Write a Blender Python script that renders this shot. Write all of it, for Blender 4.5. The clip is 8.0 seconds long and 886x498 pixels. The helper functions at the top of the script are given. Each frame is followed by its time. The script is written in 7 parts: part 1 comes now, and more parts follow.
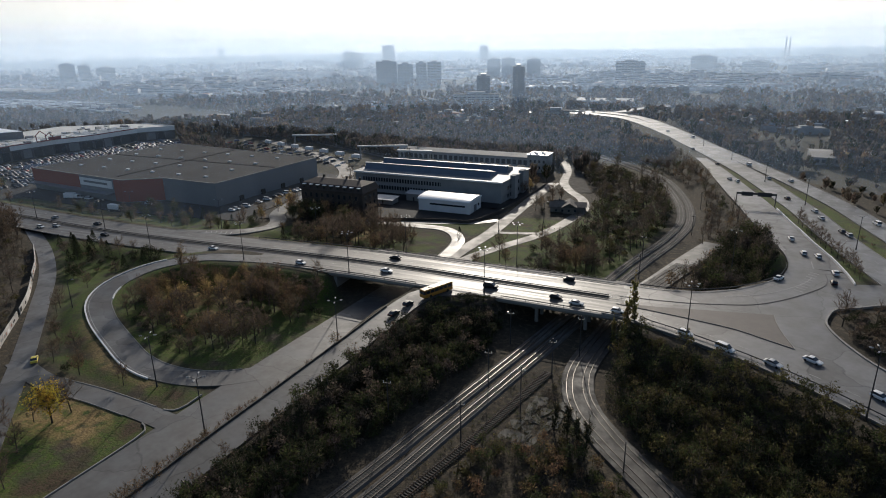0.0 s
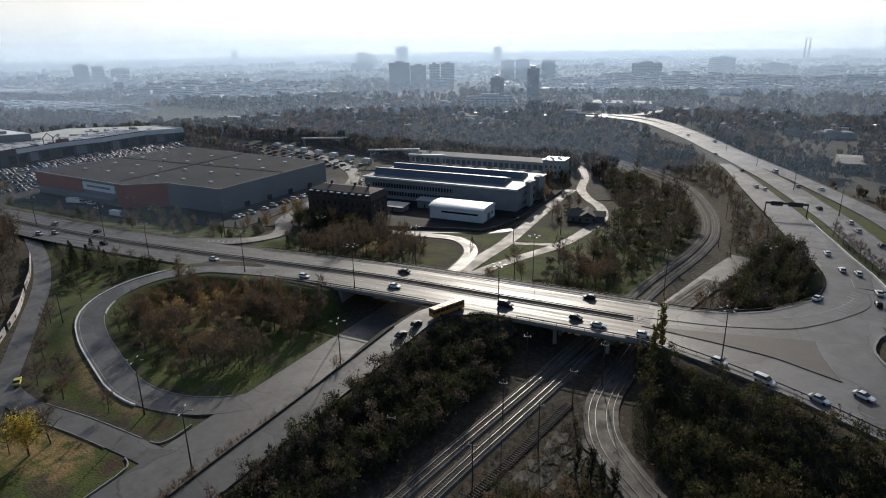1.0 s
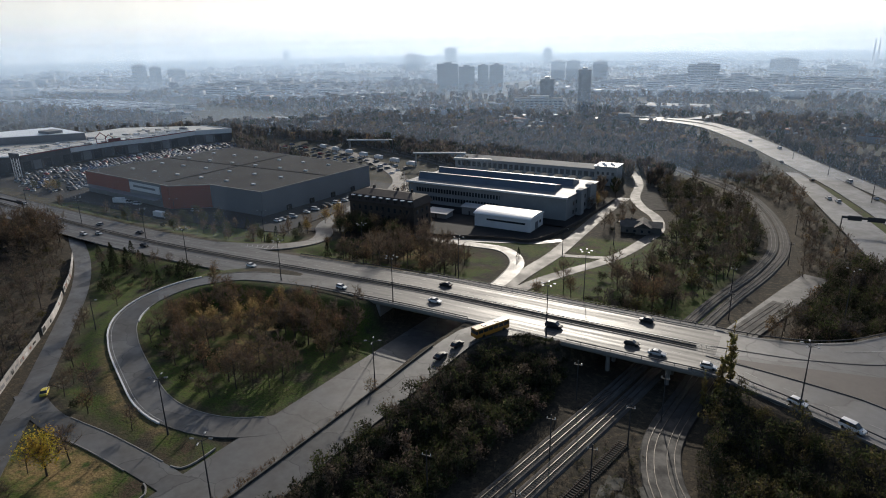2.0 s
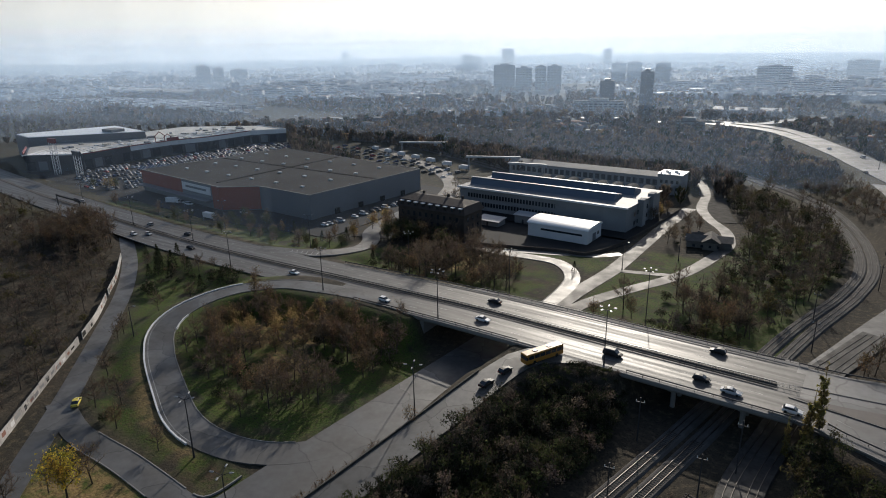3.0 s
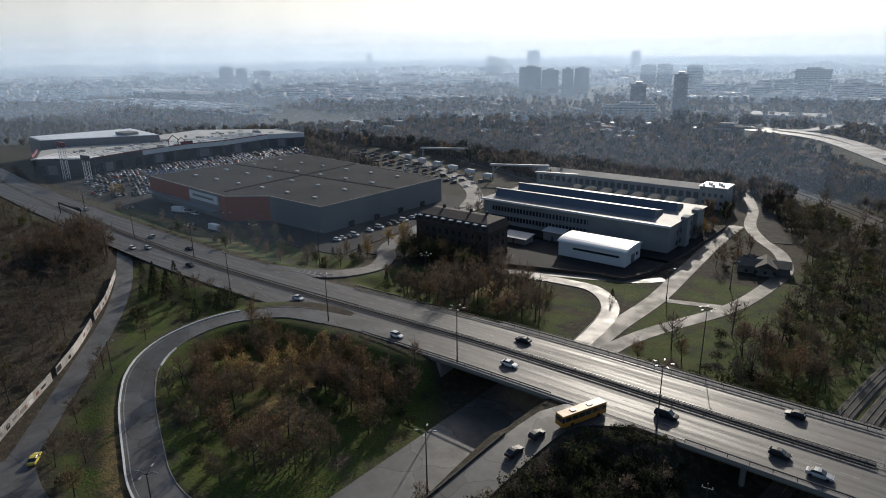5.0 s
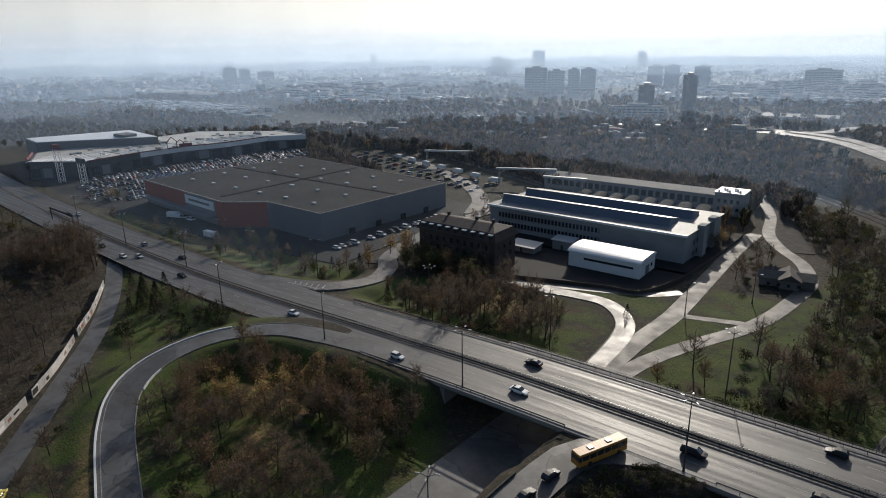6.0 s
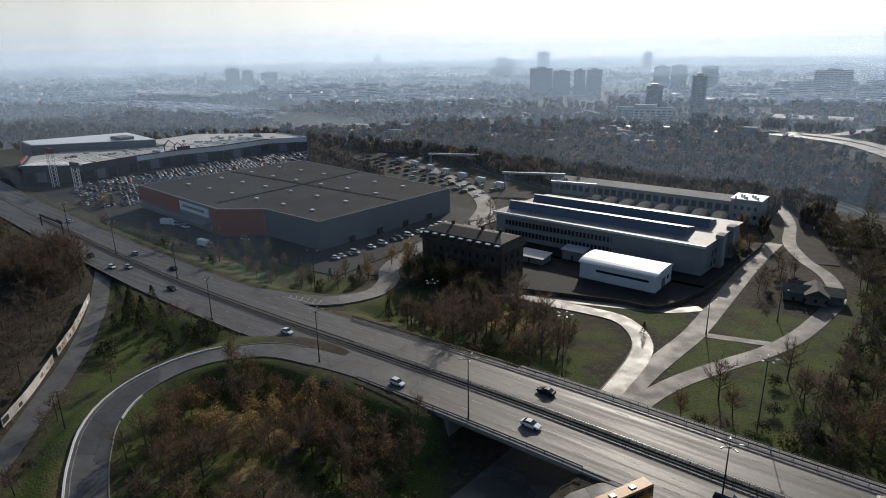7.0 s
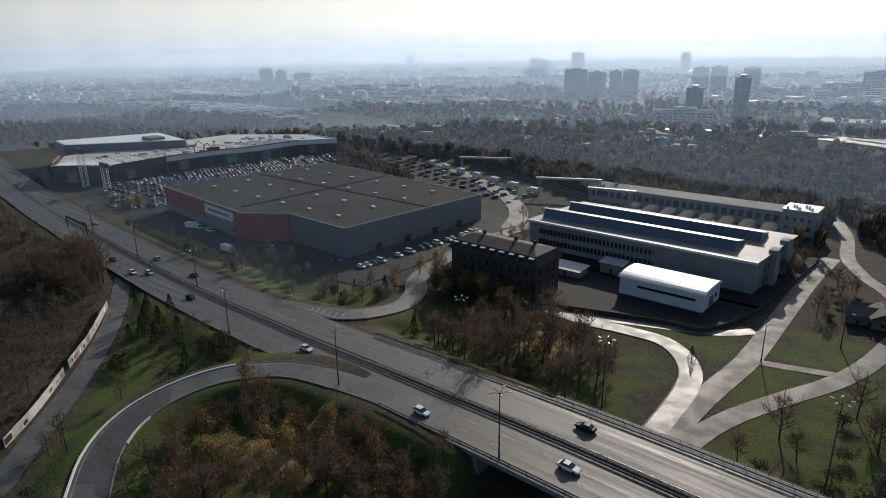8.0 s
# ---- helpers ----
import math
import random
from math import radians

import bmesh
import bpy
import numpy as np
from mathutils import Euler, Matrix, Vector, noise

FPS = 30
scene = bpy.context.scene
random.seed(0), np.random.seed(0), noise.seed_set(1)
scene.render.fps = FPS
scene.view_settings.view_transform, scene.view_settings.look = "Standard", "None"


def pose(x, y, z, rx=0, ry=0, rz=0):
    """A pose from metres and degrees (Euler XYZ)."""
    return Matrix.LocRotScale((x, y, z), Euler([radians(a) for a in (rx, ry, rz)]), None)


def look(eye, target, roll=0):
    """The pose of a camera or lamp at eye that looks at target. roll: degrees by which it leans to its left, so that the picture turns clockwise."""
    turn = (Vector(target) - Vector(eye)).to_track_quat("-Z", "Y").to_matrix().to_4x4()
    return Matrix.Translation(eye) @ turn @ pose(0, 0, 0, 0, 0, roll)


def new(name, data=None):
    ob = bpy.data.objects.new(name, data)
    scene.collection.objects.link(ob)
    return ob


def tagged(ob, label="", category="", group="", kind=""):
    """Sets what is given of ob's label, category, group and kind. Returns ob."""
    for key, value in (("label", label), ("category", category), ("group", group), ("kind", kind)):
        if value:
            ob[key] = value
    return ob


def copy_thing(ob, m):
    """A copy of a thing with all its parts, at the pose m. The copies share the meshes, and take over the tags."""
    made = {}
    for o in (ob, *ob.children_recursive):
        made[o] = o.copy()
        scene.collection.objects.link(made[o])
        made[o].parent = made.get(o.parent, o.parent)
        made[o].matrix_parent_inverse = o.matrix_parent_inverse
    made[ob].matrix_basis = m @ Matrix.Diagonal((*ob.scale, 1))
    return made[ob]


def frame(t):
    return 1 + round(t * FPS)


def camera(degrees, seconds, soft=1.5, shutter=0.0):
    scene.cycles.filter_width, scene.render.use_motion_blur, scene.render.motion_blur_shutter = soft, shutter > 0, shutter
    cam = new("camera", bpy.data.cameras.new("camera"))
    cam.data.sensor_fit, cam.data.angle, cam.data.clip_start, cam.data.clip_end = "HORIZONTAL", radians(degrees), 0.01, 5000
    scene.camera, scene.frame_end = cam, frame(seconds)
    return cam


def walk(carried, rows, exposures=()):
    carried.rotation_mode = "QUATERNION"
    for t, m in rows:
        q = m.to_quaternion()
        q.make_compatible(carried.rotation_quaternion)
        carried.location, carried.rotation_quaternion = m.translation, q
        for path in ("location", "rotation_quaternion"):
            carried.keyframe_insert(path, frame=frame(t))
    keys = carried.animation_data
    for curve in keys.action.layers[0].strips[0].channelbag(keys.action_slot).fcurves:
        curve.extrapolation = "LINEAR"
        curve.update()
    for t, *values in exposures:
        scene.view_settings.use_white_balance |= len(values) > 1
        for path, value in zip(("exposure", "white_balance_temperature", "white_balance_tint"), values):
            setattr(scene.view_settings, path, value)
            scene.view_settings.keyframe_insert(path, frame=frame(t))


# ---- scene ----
cam = camera(70.8, 8.0, soft=1.0)
METRES, EYE, TILT, LEAN, TURN = 106.8, 82.0, 0.0, 0.0, 24.9
ROWS = [
    (0.0, 0.0, 0.0, 0.0, -0.32, -18.56, 0.94),
    (0.5, 0.0018, 0.0661, -0.0009, 0.35, -18.47, 0.93),
    (1.0, 0.0027, 0.1322, -0.0011, 0.87, -18.44, 0.94),
    (2.5, -0.0025, 0.3188, -0.007, 8.0, -18.17, 1.0),
    (3.0, -0.0065, 0.3833, -0.0085, 10.2, -18.1, 0.99),
    (3.5, -0.0151, 0.4422, -0.0105, 11.07, -18.03, 0.97),
    (4.0, -0.0253, 0.5054, -0.0117, 11.65, -17.99, 0.95),
    (4.5, -0.0356, 0.5631, -0.0122, 12.03, -17.96, 0.95),
    (5.0, -0.0489, 0.6259, -0.0139, 12.36, -17.91, 0.91),
    (6.5, -0.0884, 0.8031, -0.0168, 12.95, -17.84, 0.94),
    (7.0, -0.1032, 0.8658, -0.0177, 13.13, -17.8, 0.97),
    (7.5, -0.118, 0.9233, -0.0192, 13.62, -17.76, 0.96),
    (8.0, -0.1334, 0.9859, -0.0209, 16.02, -17.69, 0.95),
]
walk(cam, [(t, pose(0, 0, EYE, TILT, LEAN, TURN) @ pose(METRES * x, METRES * y, METRES * z, 90 + pitch, roll, yaw)) for t, x, y, z, yaw, pitch, roll in ROWS], [(0.0, 0.12, 6350, 10), (1.5, 0.12, 6350, 10), (4.0, 0.04, 6350, 10), (8.0, 0.02, 6350, 10)])

# light: low autumn sun ahead of the camera, pale hazy sky
SUN_AZ, SUN_EL = 19.0, 22.0
world = bpy.data.worlds.new("world")
scene.world = world
world.use_nodes = True
wn = world.node_tree.nodes
sky = wn.new("ShaderNodeTexSky")
sky.sky_type, sky.sun_disc = "NISHITA", False
sky.sun_elevation, sky.sun_rotation = radians(SUN_EL), radians(-SUN_AZ)
sky.air_density, sky.dust_density, sky.ozone_density = 1.0, 2.2, 2.0
wn["Background"].inputs["Strength"].default_value = 0.08
world.node_tree.links.new(sky.outputs[0], wn["Background"].inputs[0])
sun_dir = Vector((-math.sin(radians(SUN_AZ)) * math.cos(radians(SUN_EL)), math.cos(radians(SUN_AZ)) * math.cos(radians(SUN_EL)), math.sin(radians(SUN_EL))))
sun = new("sun", bpy.data.lights.new("sun", "SUN"))
sun.data.energy, sun.data.angle, sun.data.color = 3.4, radians(0.6), (1.0, 0.91, 0.78)
sun.matrix_world = look(sun_dir * 300, (0, 0, 0))

# ---------------------------------------------------------------- materials
def material(name, base, rough=0.85, vary=0.25, scale=0.3, fine=6.0, bump=0.15, metal=0.0, second=None, rand=0.0, island=False, spec=0.5, worn=0.0, along=None, cracks=0.0):
    """A procedural surface: base colour mixed with a second one at a coarse and a fine scale, and a fine relief."""
    m = bpy.data.materials.new(name)
    m.use_nodes = True
    n, l = m.node_tree.nodes, m.node_tree.links
    b = n["Principled BSDF"]
    b.inputs["Roughness"].default_value, b.inputs["Metallic"].default_value = rough, metal
    b.inputs["Specular IOR Level"].default_value = spec
    if second is None:
        second = tuple(c * (1 - vary) for c in base)
    geo = n.new("ShaderNodeNewGeometry")
    big, small = n.new("ShaderNodeTexNoise"), n.new("ShaderNodeTexNoise")
    big.inputs["Scale"].default_value, small.inputs["Scale"].default_value = scale, fine
    big.inputs["Detail"].default_value, small.inputs["Detail"].default_value = 4, 3
    where = geo.outputs["Position"]
    if along:
        stretch_map = n.new("ShaderNodeMapping")
        stretch_map.inputs["Scale"].default_value = along
        l.new(where, stretch_map.inputs["Vector"])
        l.new(stretch_map.outputs[0], big.inputs["Vector"])
    else:
        l.new(where, big.inputs["Vector"])
    l.new(where, small.inputs["Vector"])
    if worn:
        gloss = n.new("ShaderNodeMapRange")
        gloss.inputs["From Min"].default_value, gloss.inputs["From Max"].default_value = 0.38, 0.62
        gloss.inputs["To Min"].default_value, gloss.inputs["To Max"].default_value = rough - worn, rough + worn
        l.new(big.outputs["Fac"], gloss.inputs["Value"])
        l.new(gloss.outputs[0], b.inputs["Roughness"])
    add = n.new("ShaderNodeMath")
    add.operation = "MULTIPLY_ADD"
    l.new(small.outputs["Fac"], add.inputs[0])
    add.inputs[1].default_value = 0.5
    l.new(big.outputs["Fac"], add.inputs[2])
    ramp = n.new("ShaderNodeMapRange")
    ramp.inputs["From Min"].default_value, ramp.inputs["From Max"].default_value = 0.5, 1.0
    l.new(add.outputs[0], ramp.inputs["Value"])
    mix = n.new("ShaderNodeMix")
    mix.data_type = "RGBA"
    mix.inputs["A"].default_value, mix.inputs["B"].default_value = (*base, 1), (*second, 1)
    l.new(ramp.outputs[0], mix.inputs["Factor"])
    out = mix.outputs["Result"]
    if rand:
        hsv = n.new("ShaderNodeHueSaturation")
        if island:
            src = geo.outputs["Random Per Island"]
        else:
            src = n.new("ShaderNodeObjectInfo").outputs["Random"]
        span = n.new("ShaderNodeMapRange")
        span.inputs["To Min"].default_value, span.inputs["To Max"].default_value = 1 - rand, 1 + rand
        l.new(src, span.inputs["Value"])
        l.new(span.outputs[0], hsv.inputs["Value"])
        l.new(out, hsv.inputs["Color"])
        out = hsv.outputs[0]
    if cracks:
        # repaired patches of other tones, and thin dark cracks between them
        cell, edge = n.new("ShaderNodeTexVoronoi"), n.new("ShaderNodeTexVoronoi")
        wob = n.new("ShaderNodeVectorMath")
        wob.operation = "MULTIPLY_ADD"
        l.new(big.outputs["Color"], wob.inputs[0])
        wob.inputs[1].default_value = (6, 6, 0)
        l.new(geo.outputs["Position"], wob.inputs[2])
        cell.inputs["Scale"].default_value = edge.inputs["Scale"].default_value = cracks
        edge.feature = "DISTANCE_TO_EDGE"
        for q in (cell, edge):
            l.new(wob.outputs[0], q.inputs["Vector"])
        tone, thin, both = n.new("ShaderNodeMapRange"), n.new("ShaderNodeMapRange"), n.new("ShaderNodeMath")
        sep = n.new("ShaderNodeSeparateColor")
        l.new(cell.outputs["Color"], sep.inputs[0])
        l.new(sep.outputs[0], tone.inputs["Value"])
        tone.inputs["To Min"].default_value, tone.inputs["To Max"].default_value = 0.7, 1.18
        l.new(edge.outputs["Distance"], thin.inputs["Value"])
        thin.inputs["From Max"].default_value = 0.012
        thin.inputs["To Min"].default_value = 0.45
        both.operation = "MULTIPLY"
        l.new(tone.outputs[0], both.inputs[0])
        l.new(thin.outputs[0], both.inputs[1])
        shade = n.new("ShaderNodeHueSaturation")
        l.new(both.outputs[0], shade.inputs["Value"])
        l.new(out, shade.inputs["Color"])
        out = shade.outputs[0]
    l.new(out, b.inputs["Base Color"])
    if bump:
        bp = n.new("ShaderNodeBump")
        bp.inputs["Strength"].default_value, bp.inputs["Distance"].default_value = bump, 0.1
        l.new(small.outputs["Fac"], bp.inputs["Height"])
        l.new(bp.outputs[0], b.inputs["Normal"])
    return m


def leaf_material(name, base, rand=0.5, through_light=0.4):
    """Thin leaves, lit from both sides, each of its own tone."""
    m = bpy.data.materials.new(name)
    m.use_nodes = True
    n, l = m.node_tree.nodes, m.node_tree.links
    n.remove(n["Principled BSDF"])
    geo, hsv, span = n.new("ShaderNodeNewGeometry"), n.new("ShaderNodeHueSaturation"), n.new("ShaderNodeMapRange")
    span.inputs["To Min"].default_value, span.inputs["To Max"].default_value = 1 - rand, 1 + rand
    patch = n.new("ShaderNodeTexNoise")
    patch.inputs["Scale"].default_value = 0.35
    l.new(geo.outputs["Position"], patch.inputs["Vector"])
    tone = n.new("ShaderNodeMapRange")
    tone.inputs["From Min"].default_value, tone.inputs["From Max"].default_value = 0.3, 0.7
    tone.inputs["To Min"].default_value, tone.inputs["To Max"].default_value = 0.47, 0.53
    l.new(patch.outputs["Fac"], tone.inputs["Value"])
    l.new(tone.outputs[0], hsv.inputs["Hue"])
    l.new(geo.outputs["Random Per Island"], span.inputs["Value"])
    l.new(span.outputs[0], hsv.inputs["Value"])
    hsv.inputs["Color"].default_value = (*base, 1)
    d, t, mx = n.new("ShaderNodeBsdfDiffuse"), n.new("ShaderNodeBsdfTranslucent"), n.new("ShaderNodeMixShader")
    mx.inputs[0].default_value = through_light
    for q in (d, t):
        l.new(hsv.outputs[0], q.inputs["Color"])
    l.new(d.outputs[0], mx.inputs[1])
    l.new(t.outputs[0], mx.inputs[2])
    l.new(mx.outputs[0], n["Material Output"].inputs[0])
    return m


M = {
    "island": material("island_paving", (0.105, 0.088, 0.078), 0.7, scale=0.2, fine=1.2, second=(0.07, 0.06, 0.054)),
    "asphalt": material("asphalt", (0.105, 0.102, 0.098), 0.56, scale=0.5, fine=0.9, second=(0.056, 0.054, 0.052), bump=0.06, worn=0.08, along=(0.05, 1.6, 1.0)),
    "asphalt_old": material("asphalt_old", (0.122, 0.12, 0.116), 0.54, scale=0.16, fine=0.7, second=(0.062, 0.06, 0.057), bump=0.1, worn=0.08, cracks=0.07),
    "yard": material("yard_asphalt", (0.032, 0.032, 0.033), 0.85, scale=0.08, fine=1.0, second=(0.022, 0.022, 0.022), bump=0.3, spec=0.2),
    "asphalt_wide": material("asphalt_wide", (0.16, 0.158, 0.155), 0.47, scale=0.14, fine=0.7, second=(0.09, 0.088, 0.086), bump=0.06, worn=0.07, cracks=0.045),
    "gravel": material("gravel", (0.10, 0.092, 0.08), 0.95, scale=0.3, fine=2.0, second=(0.05, 0.046, 0.04), bump=0.5, spec=0.15),
    "concrete": material("concrete", (0.24, 0.23, 0.215), 0.8, scale=0.2, fine=3.0, second=(0.2, 0.19, 0.18)),
    "paint": material("road_paint", (0.4, 0.4, 0.39), 0.6, scale=0.8, fine=5, second=(0.16, 0.16, 0.16)),
    "kerb": material("kerb_stone", (0.27, 0.26, 0.245), 0.8, scale=0.3, fine=2.0),
    "dirt": material("dirt_lane", (0.145, 0.132, 0.118), 0.68, scale=0.22, fine=2.2, second=(0.075, 0.068, 0.06), bump=0.4, worn=0.05),
    "tram_bed": material("tram_paving", (0.062, 0.058, 0.052), 0.8, scale=0.5, fine=2.2, second=(0.028, 0.026, 0.024), bump=0.4, worn=0.08),
    "dust": material("dusty_road", (0.18, 0.167, 0.152), 0.56, scale=0.25, fine=2.2, second=(0.1, 0.092, 0.083), bump=0.25, worn=0.05),
    "pale_ballast": material("pale_ballast", (0.26, 0.25, 0.235), 0.85, scale=0.02, fine=0.2, second=(0.12, 0.115, 0.108), spec=0.2),
    "ballast": material("ballast", (0.115, 0.108, 0.1), 0.95, scale=0.3, fine=8, second=(0.06, 0.055, 0.05), bump=0.6),
    "rail": material("rail_steel", (0.2, 0.185, 0.17), 0.36, metal=1.0, vary=0.3),
    "sleeper": material("sleeper", (0.062, 0.055, 0.048), 0.9, rand=0.3),
    "steel": material("galvanised_steel", (0.32, 0.33, 0.34), 0.45, metal=0.8, scale=0.5),
    "dark_steel": material("dark_steel", (0.06, 0.06, 0.065), 0.6, metal=0.3),
    "lampglass": material("lamp_glass", (0.8, 0.8, 0.78), 0.2, bump=0),
    "roof_grey": material("roof_membrane", (0.05, 0.05, 0.05), 0.9, scale=0.06, fine=0.5, second=(0.03, 0.03, 0.03), spec=0.08),
    "roof_joint": material("roof_joint", (0.01, 0.01, 0.011), 0.9, spec=0.05),
    "cladding": material("grey_cladding", (0.17, 0.175, 0.19), 0.45, vary=0.12, scale=0.1),
    "orange": material("orange_cladding", (0.3, 0.055, 0.024), 0.5, vary=0.2, scale=0.1),
    "white_panel": material("white_panel", (0.75, 0.75, 0.75), 0.5, vary=0.1),
    "white_metal": material("pale_metal_roof", (0.42, 0.43, 0.44), 0.42, vary=0.2, scale=0.1),
    "bright_metal": material("bright_metal_roof", (0.85, 0.86, 0.87), 0.3, vary=0.12, scale=0.1),
    "rust": material("rusty_steel", (0.09, 0.05, 0.03), 0.85, vary=0.4, scale=0.6),
    "slab": material("broken_slab", (0.13, 0.122, 0.108), 0.9, scale=0.5, fine=3.0, second=(0.035, 0.034, 0.022)),
    "pale_wall": material("pale_render", (0.26, 0.265, 0.265), 0.8, vary=0.25, scale=0.15),
    "factory_wall": material("factory_render", (0.3, 0.305, 0.31), 0.85, vary=0.25, scale=0.12, fine=2.0),
    "glass": material("window_glass", (0.03, 0.04, 0.05), 0.12, vary=0.3, bump=0, spec=0.8),
    "roof_blue": material("blue_grey_sheet_roof", (0.12, 0.15, 0.2), 0.4, vary=0.2, scale=0.2),
    "old_wall": material("soot_dark_brick", (0.085, 0.066, 0.055), 0.9, vary=0.45, scale=0.3),
    "old_roof": material("dark_tile_roof", (0.06, 0.045, 0.04), 0.8, vary=0.4),
    "mall_dark": material("mall_dark_facade", (0.05, 0.055, 0.065), 0.35, vary=0.3),
    "red": material("red_sign", (0.2, 0.025, 0.03), 0.5, vary=0.2),
    "cream": material("cream_roof", (0.72, 0.67, 0.58), 0.4, vary=0.4, scale=0.05),
    "block_wall": material("panel_block_wall", (0.30, 0.28, 0.26), 0.85, vary=0.3, scale=0.03, fine=0.3, rand=0.35, island=True),
    "tower_dark": material("dark_tower_facade", (0.035, 0.038, 0.046), 0.4, vary=0.2, scale=0.05),
    "hut_wall": material("hut_render", (0.2, 0.18, 0.16), 0.9, vary=0.4, scale=0.6, fine=3),
    "hut_roof": material("weathered_hut_roof", (0.13, 0.115, 0.1), 0.85, vary=0.5, scale=0.5, fine=4, rand=0.25),
    "roof_tile": material("red_tile_roof", (0.22, 0.10, 0.07), 0.85, vary=0.3, rand=0.4, island=True),
    "bark": material("bark", (0.075, 0.06, 0.048), 0.95, vary=0.4, scale=1.0, bump=0.5),
    "twig": leaf_material("bare_twigs", (0.155, 0.122, 0.094), 0.5, 0.35),
    "leaf_brown": leaf_material("brown_leaves", (0.185, 0.125, 0.072), 0.55, 0.42),
    "far_brush": leaf_material("grey_brown_brush", (0.115, 0.1, 0.085), 0.35, 0.25),
    "leaf_gold": leaf_material("golden_leaves", (0.37, 0.265, 0.115), 0.5, 0.5),
    "leaf_yellow": leaf_material("yellow_leaves", (0.55, 0.42, 0.07), 0.4, 0.45),
    "hall_roof": material("dull_hall_roof", (0.34, 0.32, 0.285), 0.7, vary=0.4, scale=0.08, fine=1.0, spec=0.3),
    "leaf_poplar": leaf_material("poplar_leaves", (0.24, 0.2, 0.075), 0.5, 0.45),
    "factory_roof": material("factory_sheet_roof", (0.27, 0.28, 0.29), 0.6, vary=0.35, scale=0.15, fine=1.5, spec=0.3),
    "leaf_green": leaf_material("dull_green_leaves", (0.075, 0.085, 0.037), 0.38, 0.36),
    "leaf_dark": leaf_material("dark_green_leaves", (0.04, 0.047, 0.026), 0.38, 0.28),
    "leaf_olive": leaf_material("olive_leaves", (0.1, 0.09, 0.04), 0.4, 0.36),
    "tyre": material("tyre_rubber", (0.02, 0.02, 0.02), 0.9, vary=0.2),
    "wall_white": material("painted_wall", (0.58, 0.55, 0.52), 0.8, vary=0.5, scale=0.25, fine=1.5, rand=0.2),
    "bus_yellow": material("bus_yellow", (0.46, 0.205, 0.03), 0.4, vary=0.15),
    "tail": material("tail_lamp", (0.4, 0.02, 0.02), 0.3, bump=0),
}


def ground_material():
    """Soil, grass and leaf litter, blended by the cover that grows in each spot."""
    m = bpy.data.materials.new("ground_cover")
    m.use_nodes = True
    n, l = m.node_tree.nodes, m.node_tree.links
    b = n["Principled BSDF"]
    b.inputs["Roughness"].default_value, b.inputs["Specular IOR Level"].default_value = 0.95, 0.2
    geo = n.new("ShaderNodeNewGeometry")

    def noise_at(scale, detail=4):
        q = n.new("ShaderNodeTexNoise")
        q.inputs["Scale"].default_value, q.inputs["Detail"].default_value = scale, detail
        l.new(geo.outputs["Position"], q.inputs["Vector"])
        return q.outputs["Fac"]

    def ranged(v, lo, hi):
        r = n.new("ShaderNodeMapRange")
        r.inputs["From Min"].default_value, r.inputs["From Max"].default_value = lo, hi
        l.new(v, r.inputs["Value"])
        return r.outputs[0]

    def mixed(fac, a, c):
        x = n.new("ShaderNodeMix")
        x.data_type = "RGBA"
        l.new(fac, x.inputs["Factor"])
        for key, v in (("A", a), ("B", c)):
            if isinstance(v, tuple):
                x.inputs[key].default_value = (*v, 1)
            else:
                l.new(v, x.inputs[key])
        return x.outputs["Result"]

    def cover(name):
        a = n.new("ShaderNodeAttribute")
        a.attribute_name = name
        return a.outputs["Fac"]

    def times(a, c):
        x = n.new("ShaderNodeMath")
        x.operation = "MULTIPLY"
        l.new(a, x.inputs[0])
        l.new(c, x.inputs[1])
        return x.outputs[0]

    soil = mixed(ranged(noise_at(0.05), 0.35, 0.65), (0.062, 0.05, 0.036), (0.036, 0.033, 0.024))
    soil = mixed(ranged(noise_at(0.6, 8), 0.5, 0.72), soil, (0.115, 0.09, 0.06))
    soil = mixed(ranged(noise_at(2.5, 4), 0.52, 0.7), soil, (0.022, 0.02, 0.014))
    green = mixed(ranged(noise_at(0.12), 0.35, 0.65), (0.05, 0.098, 0.016), (0.088, 0.11, 0.022))
    green = mixed(ranged(noise_at(0.9, 8), 0.48, 0.72), green, (0.09, 0.07, 0.035))
    green = mixed(ranged(noise_at(0.07, 5), 0.57, 0.68), green, (0.075, 0.05, 0.032))
    green = mixed(ranged(noise_at(2.6, 4), 0.48, 0.7), green, (0.022, 0.035, 0.009))
    litter = mixed(ranged(noise_at(2.2, 6), 0.4, 0.65), (0.3, 0.21, 0.09), (0.14, 0.093, 0.045))
    x = mixed(times(cover("grass"), ranged(noise_at(0.12, 8), 0.33, 0.48)), soil, green)
    x = mixed(times(cover("litter"), ranged(noise_at(0.35, 6), 0.35, 0.55)), x, litter)
    l.new(x, b.inputs["Base Color"])
    bp = n.new("ShaderNodeBump")
    bp.inputs["Strength"].default_value, bp.inputs["Distance"].default_value = 0.6, 0.3
    l.new(noise_at(1.8, 6), bp.inputs["Height"])
    l.new(bp.outputs[0], b.inputs["Normal"])
    return m


# ---------------------------------------------------------------- building blocks
def link_mesh(name, bm, mat, parent=None):
    me = bpy.data.meshes.new(name)
    bmesh.ops.recalc_face_normals(bm, faces=bm.faces)
    bm.to_mesh(me)
    bm.free()
    for k in (mat if isinstance(mat, (list, tuple)) else [mat]):
        me.materials.append(M[k])
    ob = new(name, me)
    ob.parent = parent
    return ob


